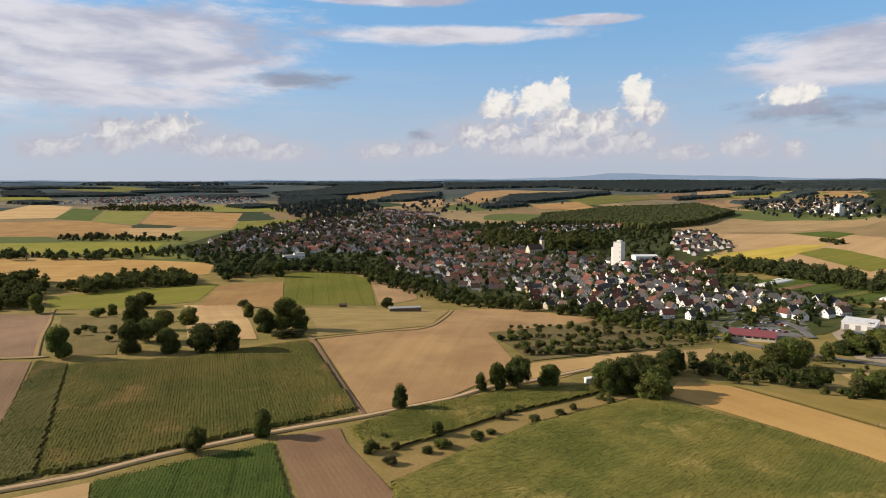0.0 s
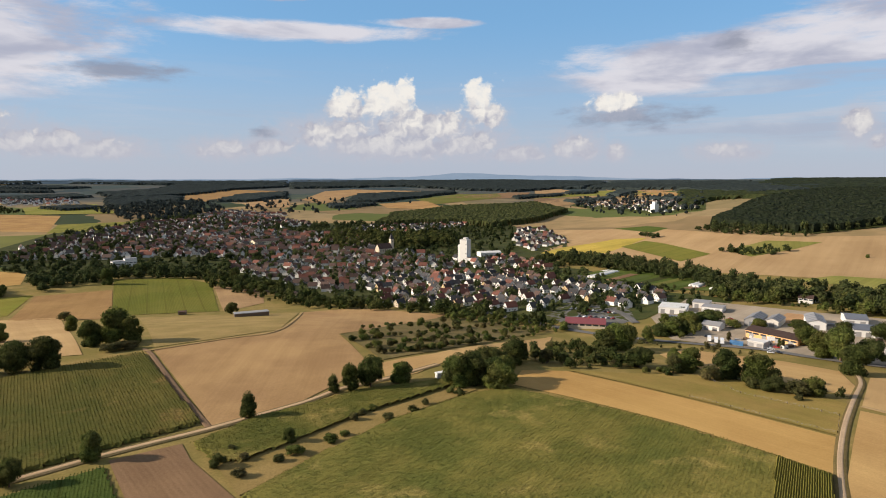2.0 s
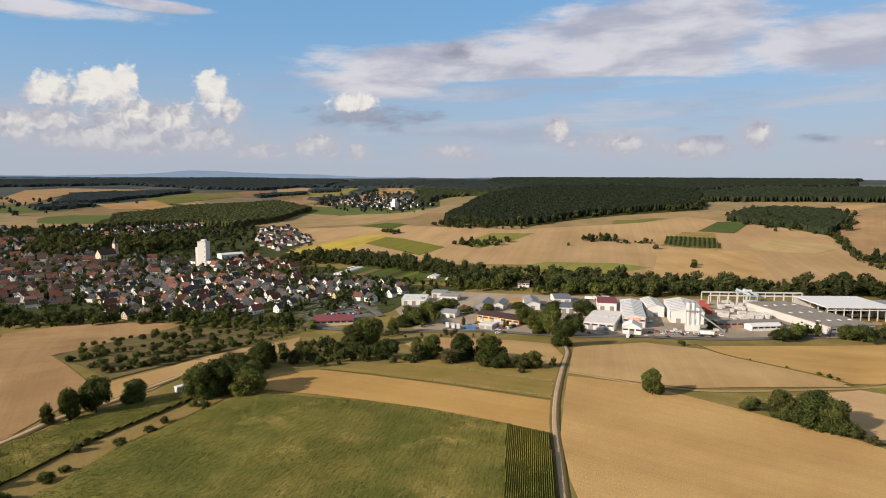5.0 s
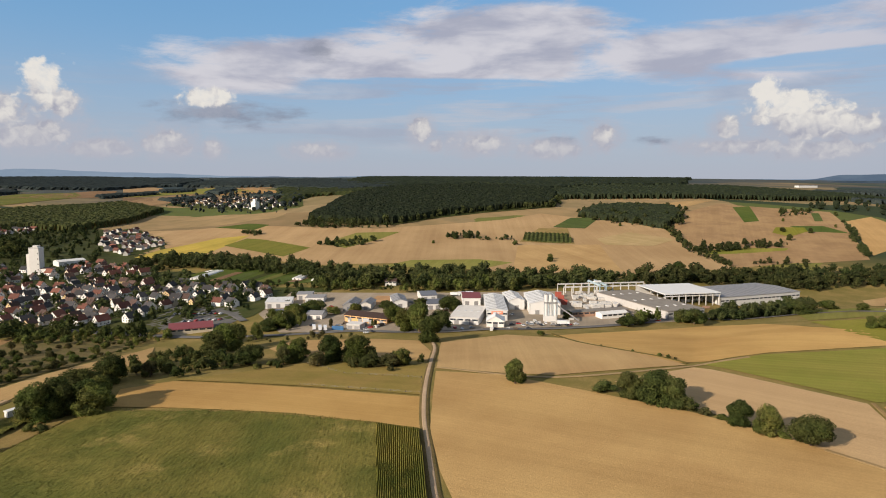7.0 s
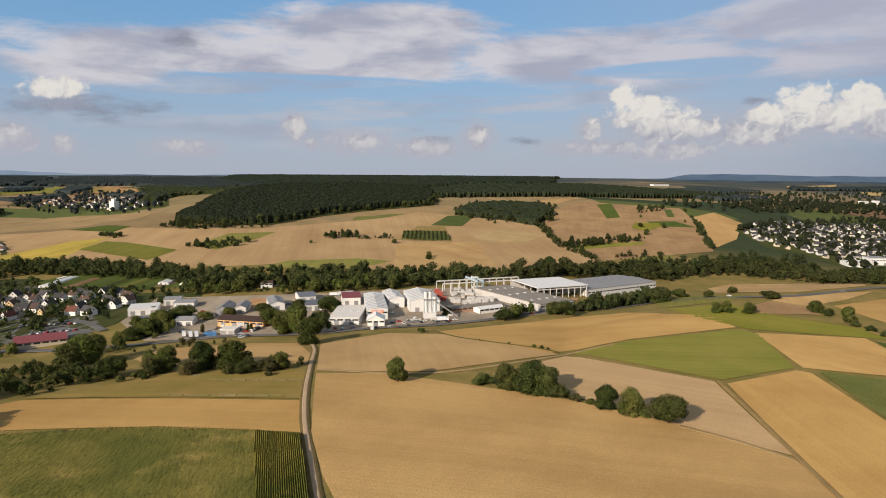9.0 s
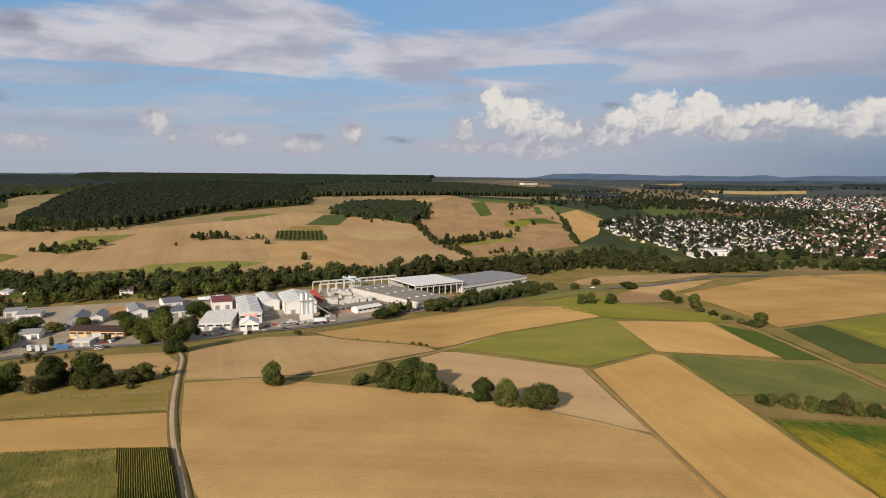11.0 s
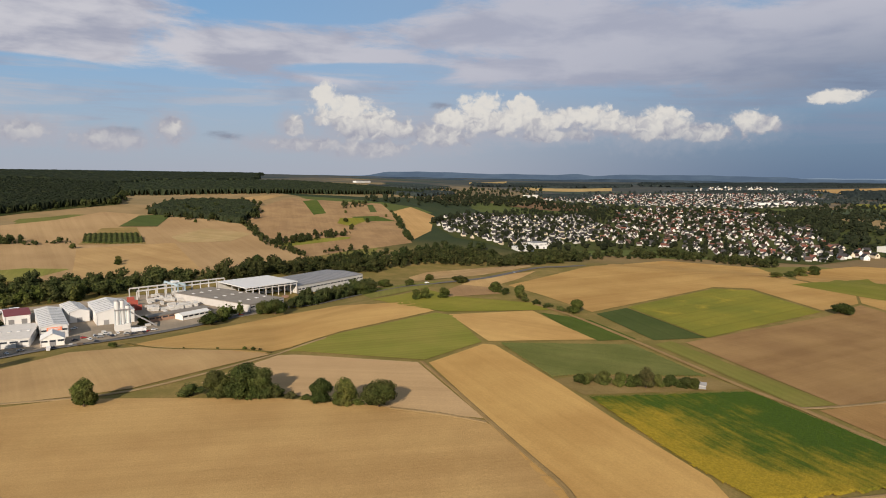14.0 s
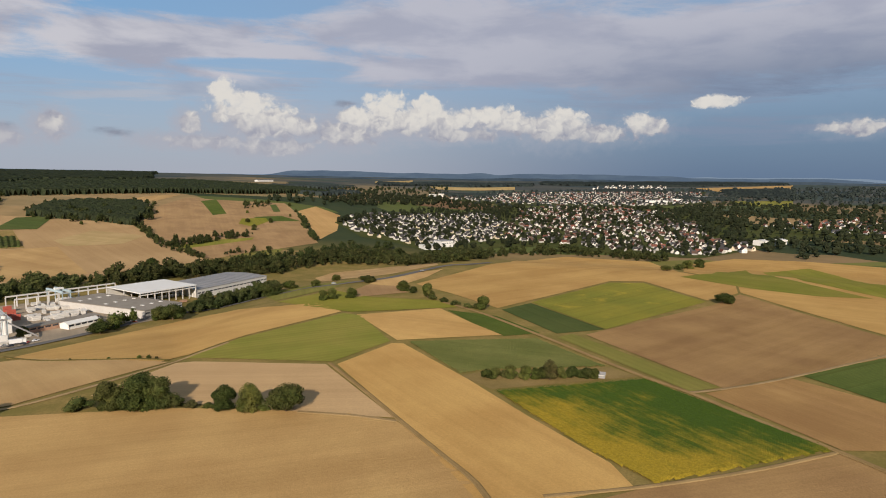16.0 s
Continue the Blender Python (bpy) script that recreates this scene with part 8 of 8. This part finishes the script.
tree("fruit", 181, 359, 5.5)
tree("fruit", 129, 345, 4.4)
tree("fruit", 170, 332, 5.1)
tree("fruit", 186, 380, 6.0)
tree("fruit", 181, 296, 3.4)
tree("fruit", 176, 332, 5.6)
tree("fruit", 128, 339, 5.9)
tree("fruit", 166, 342, 4.4)
tree("fruit", 192, 333, 4.6)
tree("fruit", 185, 372, 3.9)
tree("fruit", 158, 369, 6.3)
tree("fruit", 205, 304, 4.5)
tree("fruit", 142, 343, 4.4)
tree("fruit", 136, 329, 4.0)
tree("fruit", 135, 325, 3.9)
tree("fruit", 206, 297, 5.1)
tree("fruit", 160, 363, 4.8)
tree("fruit", 209, 302, 4.5)
tree("fruit", 179, 329, 3.7)
tree("fruit", 167, 332, 3.6)
tree("fruit", 211, 308, 5.8)
tree("fruit", 171, 311, 4.8)
tree("broad", 749, 473, 8.7, wide=0.93)
tree("broad", 764, 300, 14.6, wide=0.93)
tree("broad", 1205, 297, 8.8, wide=0.93)
tree("broad", 1135, 269, 10.3, wide=0.93)
tree("broad", 1224, 258, 8.9, wide=0.93)
tree("broad", 1322, 326, 6.0, wide=0.93)
tree("broad", 1315, 238, 5.9, wide=0.93)
tree("broad", 1467, 267, 7.9, wide=0.93)
tree("broad", 815, 579, 8.0, wide=0.93)
tree("broad", 730, 958, 6.4, wide=0.93)
tree("broad", 756, 935, 6.4, wide=0.93)
tree("broad", 1084, 537, 6.4, wide=0.93)
tree("broad", 737, 681, 5.3, wide=0.93)
wood("village_trees", "dark trees round the far village", "leaf_hazed", 24, 10, (871, 1902), (1138, 2363), (1315, 2192), (1168, 1590), (919, 1272), (811, 1216), (793, 1504), leaves=24, leaf=0.44, thin=0.4)
wood("copse", "scrub and trees on the slope", "leaf_wood", 10, 8, (719, 1014), (789, 1060), (812, 961), (795, 882), (752, 891), (721, 940), leaves=50, leaf=0.3, thin=0.7)
wood("shrubs", "dense hedge bushes behind the pasture", "leaf_dark", 7, 5, (203, 282), (239, 264), (254, 244), (246, 236), (227, 251), (197, 269), leaves=110, leaf=0.22, thin=0.8)
wood("river_trees", "dark trees below the market gardens", "leaf_wood", 10, 5, (285, 759), (343, 704), (382, 658), (419, 577), (414, 533), (358, 617), (300, 675), leaves=90, leaf=0.22)
wood("river_trees", "dark tree belt above the market gardens", "leaf_wood", 10, 9, (342, 890), (391, 925), (431, 914), (454, 836), (495, 658), (479, 605), (431, 740), (397, 814), (335, 824), leaves=90, leaf=0.22)
wood("village_trees", "garden trees at the edge of the settlement", "leaf_wood", 13, 5.5, (284, 755), (318, 655), (362, 592), (388, 544), (336, 472), (297, 488), (270, 557), (223, 598), leaves=60, leaf=0.28, thin=0.5)
wood("copse", "scattered bushes by the hedge on the slope", "leaf_wood", 11, 6, (921, 266), (985, 236), (1007, 195), (916, 190), (864, 227), leaves=60, leaf=0.26, thin=0.5)
# ---- vehicles and yard goods ----
car(257.7, 550.4, 17.972990902320674, 0)
car(260.5, 546.1, 25.86498959978146, 1)
car(263.5, 541.8, 20.044513280835332, 2)
car(268.4, 537.2, 13.293034354928016, 3)
car(271.0, 533.0, 21.866400682937893, 0)
car(273.2, 529.0, 18.06431367032697, 1)
car(277.5, 524.6, 19.23233472720041, 2)
car(280.5, 520.5, 14.514514585546014, 3)
car(282.7, 516.6, 13.775160447648235, 0)
car(247.9, 515.7, 206.78127658259672, 1)
car(252.0, 512.3, 204.38735147576818, 0)
car(255.5, 508.9, 203.93752347079086, 3)
car(258.8, 505.6, 196.6588492637825, 2)
car(263.5, 502.1, 203.61130163586088, 1)
car(266.8, 498.9, 193.40339812905552, 0)
car(270.2, 495.7, 195.35824208218372, 3)
car(339.6, 437.8, 50, 0)
car(339.1, 429.7, 50, 1)
car(300.9, 409.0, -35, 2)
car(348.4, 358.7, -40, 3)
car(353.7, 356.6, -35, 0)
car(342.5, 328.7, 60, 1)
car(343.8, 322.9, -35, 2)
car(357.1, 307.7, 60, 3)
car(358.2, 301.9, 60, 0)
car(366.4, 298.9, -40, 1)
car(398.6, 285.3, -35, 2)
car(406.0, 284.0, -40, 3)
car(401.9, 276.9, 60, 0)
car(411.0, 277.7, -35, 1)
car(374.3, 283.5, 140, 2)
car(431.0, 253.4, -35, 3)
car(436.7, 250.5, -35, 0)
car(360.7, 377.8, 140, 1)
car(324.6, 358.5, -40, 2)
car(320.8, 361.8, -40, 3)
car(378.9, 338.5, 50, 0)
car(383.6, 352.6, -35, 1)
car(349.3, 465.9, -35, 2)
car(355.6, 453.6, -40, 3)
car(291.3, 431.7, 140, 0)
car(295.5, 427.4, -35, 1)
car(372.0, 366.4, 140, 2)
car(422.1, 308.0, -35, 3)
car(432.4, 309.6, 140, 0)
car(415.3, 272.5, 60, 1)
car(420.7, 257.6, 140, 2)
car(304.0, 347.7, -30, 0)
car(245.9, 426.9, -32, 1)
car(393.8, 266.0, -45, 2)
car(498.7, 211.3, -55, 3)
car(605.6, 69.7, -60, 0)
car(666.7, -15.7, -75, 1)
truck(294.1, 397.2, 55, "car_white")
truck(294.9, 390.7, 55, "car_white")
truck(296.7, 386.5, 55, "car_white")
truck(330.7, 330.0, -40, "car_white")
truck(332.9, 377.3, -35, "car_white")
truck(428.1, 256.9, -50, "car_white")
truck(462.4, 398.2, -45, "car_white")
truck(469.6, 394.4, -45, "car_white")
truck(477.0, 390.5, -45, "car_white")
truck(475.0, 383.9, -45, "car_white")
stack("container", "stacked blue steel containers by the road", 302.3, 383.6, 50, 5, 2.4, 1, "paint_blue")
stack("container", "stacked blue steel containers by the road", 303.3, 381.5, 50, 5, 2.4, 1, "paint_blue")
stack("container", "stacked blue steel containers by the road", 304.2, 379.4, 50, 5, 2.4, 1, "paint_blue")
stack("container", "stacked blue steel containers by the road", 305.1, 377.3, 50, 5, 2.4, 1, "paint_blue")
stack("concrete_stack", "stack of pale precast concrete slabs", 553.4, 276.4, 40, 5.8, 3.1, 3, "concrete_pale")
stack("concrete_stack", "stack of pale precast concrete slabs", 517.2, 294.5, -50, 5.2, 2.9, 3, "concrete_pale")
stack("concrete_stack", "stack of pale precast concrete slabs", 524.3, 270.1, -45, 9.0, 2.3, 5, "concrete_pale")
stack("concrete_stack", "stack of pale precast concrete slabs", 569.2, 282.8, -45, 7.0, 3.1, 2, "concrete_pale")
stack("concrete_stack", "stack of pale precast concrete slabs", 577.5, 291.4, -45, 6.5, 2.5, 3, "concrete_pale")
stack("concrete_stack", "stack of pale precast concrete slabs", 543.2, 268.1, -50, 6.5, 2.9, 2, "concrete_pale")
stack("concrete_stack", "stack of pale precast concrete slabs", 555.5, 302.6, 40, 6.1, 3.2, 4, "concrete_pale")
stack("concrete_stack", "stack of pale precast concrete slabs", 570.8, 300.4, -50, 5.1, 3.1, 5, "concrete_pale")
stack("concrete_stack", "stack of pale precast concrete slabs", 519.2, 279.5, -50, 7.3, 2.3, 3, "concrete_pale")
stack("concrete_stack", "stack of pale precast concrete slabs", 504.2, 290.8, -45, 6.5, 3.2, 4, "concrete_pale")
stack("concrete_stack", "stack of pale precast concrete slabs", 540.4, 309.6, -45, 8.4, 2.5, 2, "concrete_pale")
stack("concrete_stack", "stack of pale precast concrete slabs", 554.4, 311.0, -50, 7.4, 2.2, 2, "concrete_pale")
stack("concrete_stack", "stack of pale precast concrete slabs", 512.4, 278.0, 40, 7.4, 3.4, 4, "concrete_pale")
stack("concrete_stack", "stack of pale precast concrete slabs", 530.0, 296.1, 40, 5.5, 2.3, 4, "concrete_pale")
stack("concrete_stack", "stack of pale precast concrete slabs", 576.1, 299.7, 40, 5.6, 2.9, 5, "concrete_pale")
stack("concrete_stack", "stack of pale precast concrete slabs", 515.1, 272.9, -45, 7.9, 3.1, 5, "concrete_pale")
stack("concrete_stack", "stack of pale precast concrete slabs", 500.1, 276.1, 40, 7.1, 2.4, 2, "concrete_pale")
stack("concrete_stack", "stack of pale precast concrete slabs", 504.0, 287.5, -50, 5.8, 2.8, 5, "concrete_pale")
stack("concrete_stack", "stack of pale precast concrete slabs", 519.0, 300.1, -45, 8.8, 2.8, 2, "concrete_pale")
stack("concrete_stack", "stack of pale precast concrete slabs", 530.8, 281.6, 40, 7.2, 2.8, 2, "concrete_pale")
stack("concrete_stack", "stack of pale precast concrete slabs", 540.2, 271.8, 40, 5.3, 2.5, 3, "concrete_pale")
stack("concrete_stack", "stack of pale precast concrete slabs", 508.7, 293.1, 40, 5.2, 3.3, 2, "concrete_pale")
stack("concrete_stack", "stack of pale precast concrete slabs", 578.7, 302.0, -50, 8.5, 2.5, 5, "concrete_pale")
stack("concrete_stack", "stack of pale precast concrete slabs", 584.2, 294.3, -45, 5.3, 2.3, 5, "concrete_pale")
stack("concrete_stack", "stack of pale precast concrete slabs", 566.8, 310.2, -50, 5.1, 3.1, 2, "concrete_pale")
stack("concrete_stack", "stack of pale precast concrete slabs", 533.1, 309.3, 40, 7.2, 2.8, 2, "concrete_pale")
stack("concrete_stack", "stack of pale precast concrete slabs", 509.4, 282.1, -50, 6.9, 2.7, 3, "concrete_pale")
stack("concrete_stack", "stack of pale precast concrete slabs", 576.7, 292.8, 40, 7.7, 2.7, 3, "concrete_pale")
stack("concrete_stack", "stack of pale precast concrete slabs", 547.6, 310.9, -50, 5.2, 2.3, 2, "concrete_pale")
stack("concrete_stack", "stack of pale precast concrete slabs", 513.4, 282.4, 40, 7.5, 2.4, 2, "concrete_pale")
stack("concrete_stack", "stack of pale precast concrete slabs", 546.1, 307.7, -45, 7.7, 2.2, 4, "concrete_pale")
stack("concrete_stack", "stack of pale precast concrete slabs", 587.5, 292.4, -50, 7.1, 2.7, 4, "concrete_pale")
stack("concrete_stack", "stack of pale precast concrete slabs", 548.6, 296.6, -50, 7.6, 3.0, 3, "concrete_pale")
stack("concrete_stack", "stack of pale precast concrete slabs", 507.2, 282.5, 40, 8.1, 3.3, 2, "concrete_pale")
stack("concrete_stack", "stack of pale precast concrete slabs", 581.9, 288.3, 40, 6.8, 2.7, 4, "concrete_pale")
stack("concrete_stack", "stack of pale precast concrete slabs", 546.5, 294.6, 40, 6.7, 2.3, 4, "concrete_pale")
stack("concrete_stack", "stack of pale precast concrete slabs", 525.4, 284.6, -45, 6.8, 2.7, 4, "concrete_pale")
stack("concrete_stack", "stack of pale precast concrete slabs", 545.6, 298.7, -50, 6.3, 2.2, 3, "concrete_pale")
stack("concrete_stack", "stack of pale precast concrete slabs", 529.0, 274.2, -50, 8.8, 2.3, 5, "concrete_pale")
stack("concrete_stack", "stack of pale precast concrete slabs", 540.6, 267.9, -45, 7.9, 2.5, 4, "concrete_pale")
stack("concrete_stack", "stack of pale precast concrete slabs", 510.0, 295.2, 40, 6.9, 3.2, 4, "concrete_pale")
stack("concrete_stack", "stack of pale precast concrete slabs", 520.3, 267.1, -45, 5.4, 3.1, 4, "concrete_pale")
stack("concrete_stack", "stack of pale precast concrete slabs", 570.9, 285.4, -50, 5.0, 3.3, 2, "concrete_pale")
stack("concrete_stack", "stack of pale precast concrete slabs", 536.0, 309.5, -45, 5.4, 3.2, 5, "concrete_pale")
stack("concrete_stack", "stack of pale precast concrete slabs", 547.3, 287.0, -45, 7.0, 2.4, 4, "concrete_pale")
stack("concrete_stack", "stack of pale precast concrete slabs", 548.7, 302.7, 40, 8.7, 2.9, 3, "concrete_pale")
stack("concrete_stack", "stack of pale precast concrete slabs", 577.1, 307.0, -45, 8.6, 2.5, 5, "concrete_pale")
stack("concrete_stack", "stack of pale precast concrete slabs", 527.6, 264.0, 40, 6.1, 2.8, 5, "concrete_pale")
stack("concrete_stack", "stack of pale precast concrete slabs", 561.4, 292.9, 40, 5.6, 3.0, 2, "concrete_pale")
stack("concrete_stack", "stack of pale precast concrete slabs", 505.1, 269.5, -50, 7.3, 2.8, 2, "concrete_pale")
stack("concrete_stack", "stack of pale precast concrete slabs", 545.8, 296.2, -45, 7.2, 3.3, 3, "concrete_pale")
stack("concrete_stack", "stack of pale precast concrete slabs", 510.5, 273.9, -45, 6.7, 3.2, 2, "concrete_pale")
stack("concrete_stack", "stack of pale precast concrete slabs", 531.2, 264.5, 40, 6.5, 2.6, 5, "concrete_pale")
stack("concrete_stack", "stack of pale precast concrete slabs", 551.0, 276.9, -45, 8.9, 2.9, 3, "concrete_pale")
stack("concrete_stack", "stack of pale precast concrete slabs", 582.6, 288.9, 40, 6.0, 2.5, 5, "concrete_pale")
stack("concrete_stack", "stack of pale precast concrete slabs", 574.0, 284.3, -45, 5.0, 3.0, 4, "concrete_pale")
stack("concrete_stack", "stack of pale precast concrete slabs", 560.7, 319.4, -45, 7.3, 2.4, 4, "concrete_pale")
stack("concrete_stack", "stack of pale precast concrete slabs", 557.9, 311.9, 40, 6.6, 2.3, 3, "concrete_pale")
stack("container", "stacked red steel formwork boxes", 533.2, 326.9, -50, 6, 1.6, 2, "paint_red")
stack("container", "stacked red steel formwork boxes", 520.1, 315.7, -50, 6, 1.6, 2, "paint_red")
stack("container", "stacked red steel formwork boxes", 503.1, 302.2, -50, 6, 1.6, 2, "paint_red")
stack("concrete_stack", "stack of pale precast concrete slabs", 426.1, 282.4, 40, 4, 2.5, 2, "concrete_pale")
stack("concrete_stack", "stack of pale precast concrete slabs", 421.8, 276.3, -50, 4, 2.5, 2, "concrete_pale")
stack("concrete_stack", "stack of pale precast concrete slabs", 417.2, 270.1, -50, 4, 2.5, 1, "concrete_pale")
stack("concrete_stack", "stack of pale precast concrete slabs", 427.3, 265.8, -50, 4, 2.5, 3, "concrete_pale")
stack("concrete_stack", "stack of pale precast concrete slabs", 433.9, 265.7, 40, 4, 2.5, 3, "concrete_pale")
stack("concrete_stack", "stack of pale precast concrete slabs", 431.9, 260.2, -50, 4, 2.5, 2, "concrete_pale")
stack("concrete_stack", "stack of pale precast concrete slabs", 442.9, 262.6, -50, 4, 2.5, 2, "concrete_pale")
stack("concrete_stack", "stack of pale precast concrete slabs", 453.3, 265.0, -50, 4, 2.5, 2, "concrete_pale")
stack("concrete_stack", "stack of pale precast concrete slabs", 416.6, 278.8, 40, 4, 2.5, 2, "concrete_pale")
stack("brick_stack", "stacks of reddish bricks in the yard", 573.4, 279.3, -50, 6, 2.5, 3, "brick_dull")
stack("brick_stack", "stacks of reddish bricks in the yard", 566.2, 269.7, -50, 6, 2.5, 3, "brick_dull")
stack("brick_stack", "stacks of reddish bricks in the yard", 576.4, 271.0, -50, 6, 2.5, 3, "brick_dull")
stack("brick_stack", "stacks of reddish bricks in the yard", 583.2, 202.8, -50, 6, 2.5, 3, "brick_dull")
stack("brick_stack", "stacks of reddish bricks in the yard", 570.2, 203.5, -50, 6, 2.5, 3, "brick_dull")
stack("pallet_stack", "stacked goods and pallets in the yard", 324.6, 358.5, 0, 3.5, 2.4, 3, "concrete_pale")
stack("pallet_stack", "stacked goods and pallets in the yard", 330.2, 360.8, 0, 5.9, 2.4, 3, "wood_dark")
stack("pallet_stack", "stacked goods and pallets in the yard", 335.7, 363.0, 40, 4.1, 2.4, 2, "concrete_pale")
stack("pallet_stack", "stacked goods and pallets in the yard", 324.1, 373.8, -50, 5.2, 2.4, 3, "sheet_grey")
stack("pallet_stack", "stacked goods and pallets in the yard", 339.7, 349.8, 40, 5.8, 2.4, 1, "concrete")
stack("pallet_stack", "stacked goods and pallets in the yard", 367.3, 352.3, -50, 3.6, 2.4, 3, "concrete_pale")
stack("pallet_stack", "stacked goods and pallets in the yard", 360.2, 348.0, 40, 3.9, 2.4, 1, "concrete_pale")
stack("pallet_stack", "stacked goods and pallets in the yard", 350.6, 444.2, -50, 5.0, 2.4, 2, "wood_dark")
stack("pallet_stack", "stacked goods and pallets in the yard", 346.1, 434.1, 40, 5.8, 2.4, 2, "wood_dark")
stack("pallet_stack", "stacked goods and pallets in the yard", 340.6, 482.5, 0, 5.7, 2.4, 3, "concrete_pale")
stack("pallet_stack", "stacked goods and pallets in the yard", 346.3, 486.3, -50, 5.2, 2.4, 1, "concrete_pale")
stack("pallet_stack", "stacked goods and pallets in the yard", 362.6, 439.9, -50, 3.6, 2.4, 2, "sheet_grey")
stack("pallet_stack", "stacked goods and pallets in the yard", 393.8, 445.8, 40, 4.1, 2.4, 3, "concrete_pale")
stack("pallet_stack", "stacked goods and pallets in the yard", 407.2, 404.4, -50, 5.1, 2.4, 3, "sheet_grey")
stack("pallet_stack", "stacked goods and pallets in the yard", 411.4, 354.5, -50, 3.2, 2.4, 3, "concrete")
stack("pallet_stack", "stacked goods and pallets in the yard", 417.2, 365.9, 0, 4.7, 2.4, 2, "wood_dark")
stack("pallet_stack", "stacked goods and pallets in the yard", 402.3, 358.0, 0, 5.0, 2.4, 3, "wood_dark")
stack("pallet_stack", "stacked goods and pallets in the yard", 394.5, 339.8, 0, 4.5, 2.4, 2, "concrete_pale")
poly_tunnel(428, 613, 456, 632)
poly_tunnel(428, 605, 457, 625)
car(413, 281, 40, 0)
car(409, 274, 130, 1)
car(421, 277, -35, 0)
car(413, 268, 60, 2)
car(423, 270, 40, 0)
car(421, 262, 130, 1)
car(431, 261, -35, 0)
car(427, 253, 60, 2)
car(297, 387, 40, 0)
car(308, 358, 130, 1)
car(313, 358, -35, 0)
car(310, 348, 60, 2)
stack("pallet_stack", "stacked goods and pallets in the yard", 386, 279, 40, 3.0, 2.2, 1, "concrete_pale")
stack("pallet_stack", "stacked goods and pallets in the yard", 385, 272, -50, 3.4, 2.2, 2, "wood_dark")
stack("pallet_stack", "stacked goods and pallets in the yard", 370, 283, 40, 3.8, 2.2, 3, "sheet_white")
stack("pallet_stack", "stacked goods and pallets in the yard", 315, 393, -50, 4.2, 2.2, 1, "concrete_pale")
stack("pallet_stack", "stacked goods and pallets in the yard", 321, 393, 40, 4.6, 2.2, 2, "wood_dark")
stack("pallet_stack", "stacked goods and pallets in the yard", 328, 393, -50, 5.0, 2.2, 3, "sheet_white")
poly_tunnel(434, 585, 456, 599)
poly_tunnel(357, 716, 410, 754)
poly_tunnel(360, 712, 412, 749)
tree("slim", 292, 423, 11.2)
tree("slim", 323, 362, 7.0, wide=0.73)
tree("slim", 324, 360, 7.0, wide=0.73)
tree("slim", 308, 394, 7.3, wide=0.73)
tree("broad", 346, 363, 13.6, wide=1.30)
tree("broad", 405, 355, 14.6, wide=1.17)
tree("broad", 330, 448, 12.1, wide=1.63)
tree("broad", 310, 444, 12.7, wide=1.66)
tree("broad", 283, 426, 12.1, wide=1.51)
tree("broad", 274, 428, 9.2, wide=1.76)
tree("bush", 339, 430, 6.9, wide=1.37)
tree("broad", 354, 419, 7.9, wide=1.59)
tree("broad", 380, 405, 7.0, wide=2.10)
tree("broad", 401, 385, 9.0, wide=1.30)
tree("broad", 455, 270, 6.7, wide=1.26)
tree("bush", 376, 244, 3.3, wide=1.20)
tree("broad", 460, 219, 9.2, wide=1.47)
tree("broad", 511, 196, 10.9, wide=1.34)
pasture_fence((206, 285), (204, 251), (224, 215))
pasture_fence((177, 251), (192, 224), (207, 199))
pasture_fence((224, 215), (207, 199))

# ---- model things are taken away once copied ----
for models in (*MODELS.values(), HOUSE_MODELS, CAR_MODELS):
    for m in models:
        for o in (*m.children_recursive, m):
            bpy.data.objects.remove(o)
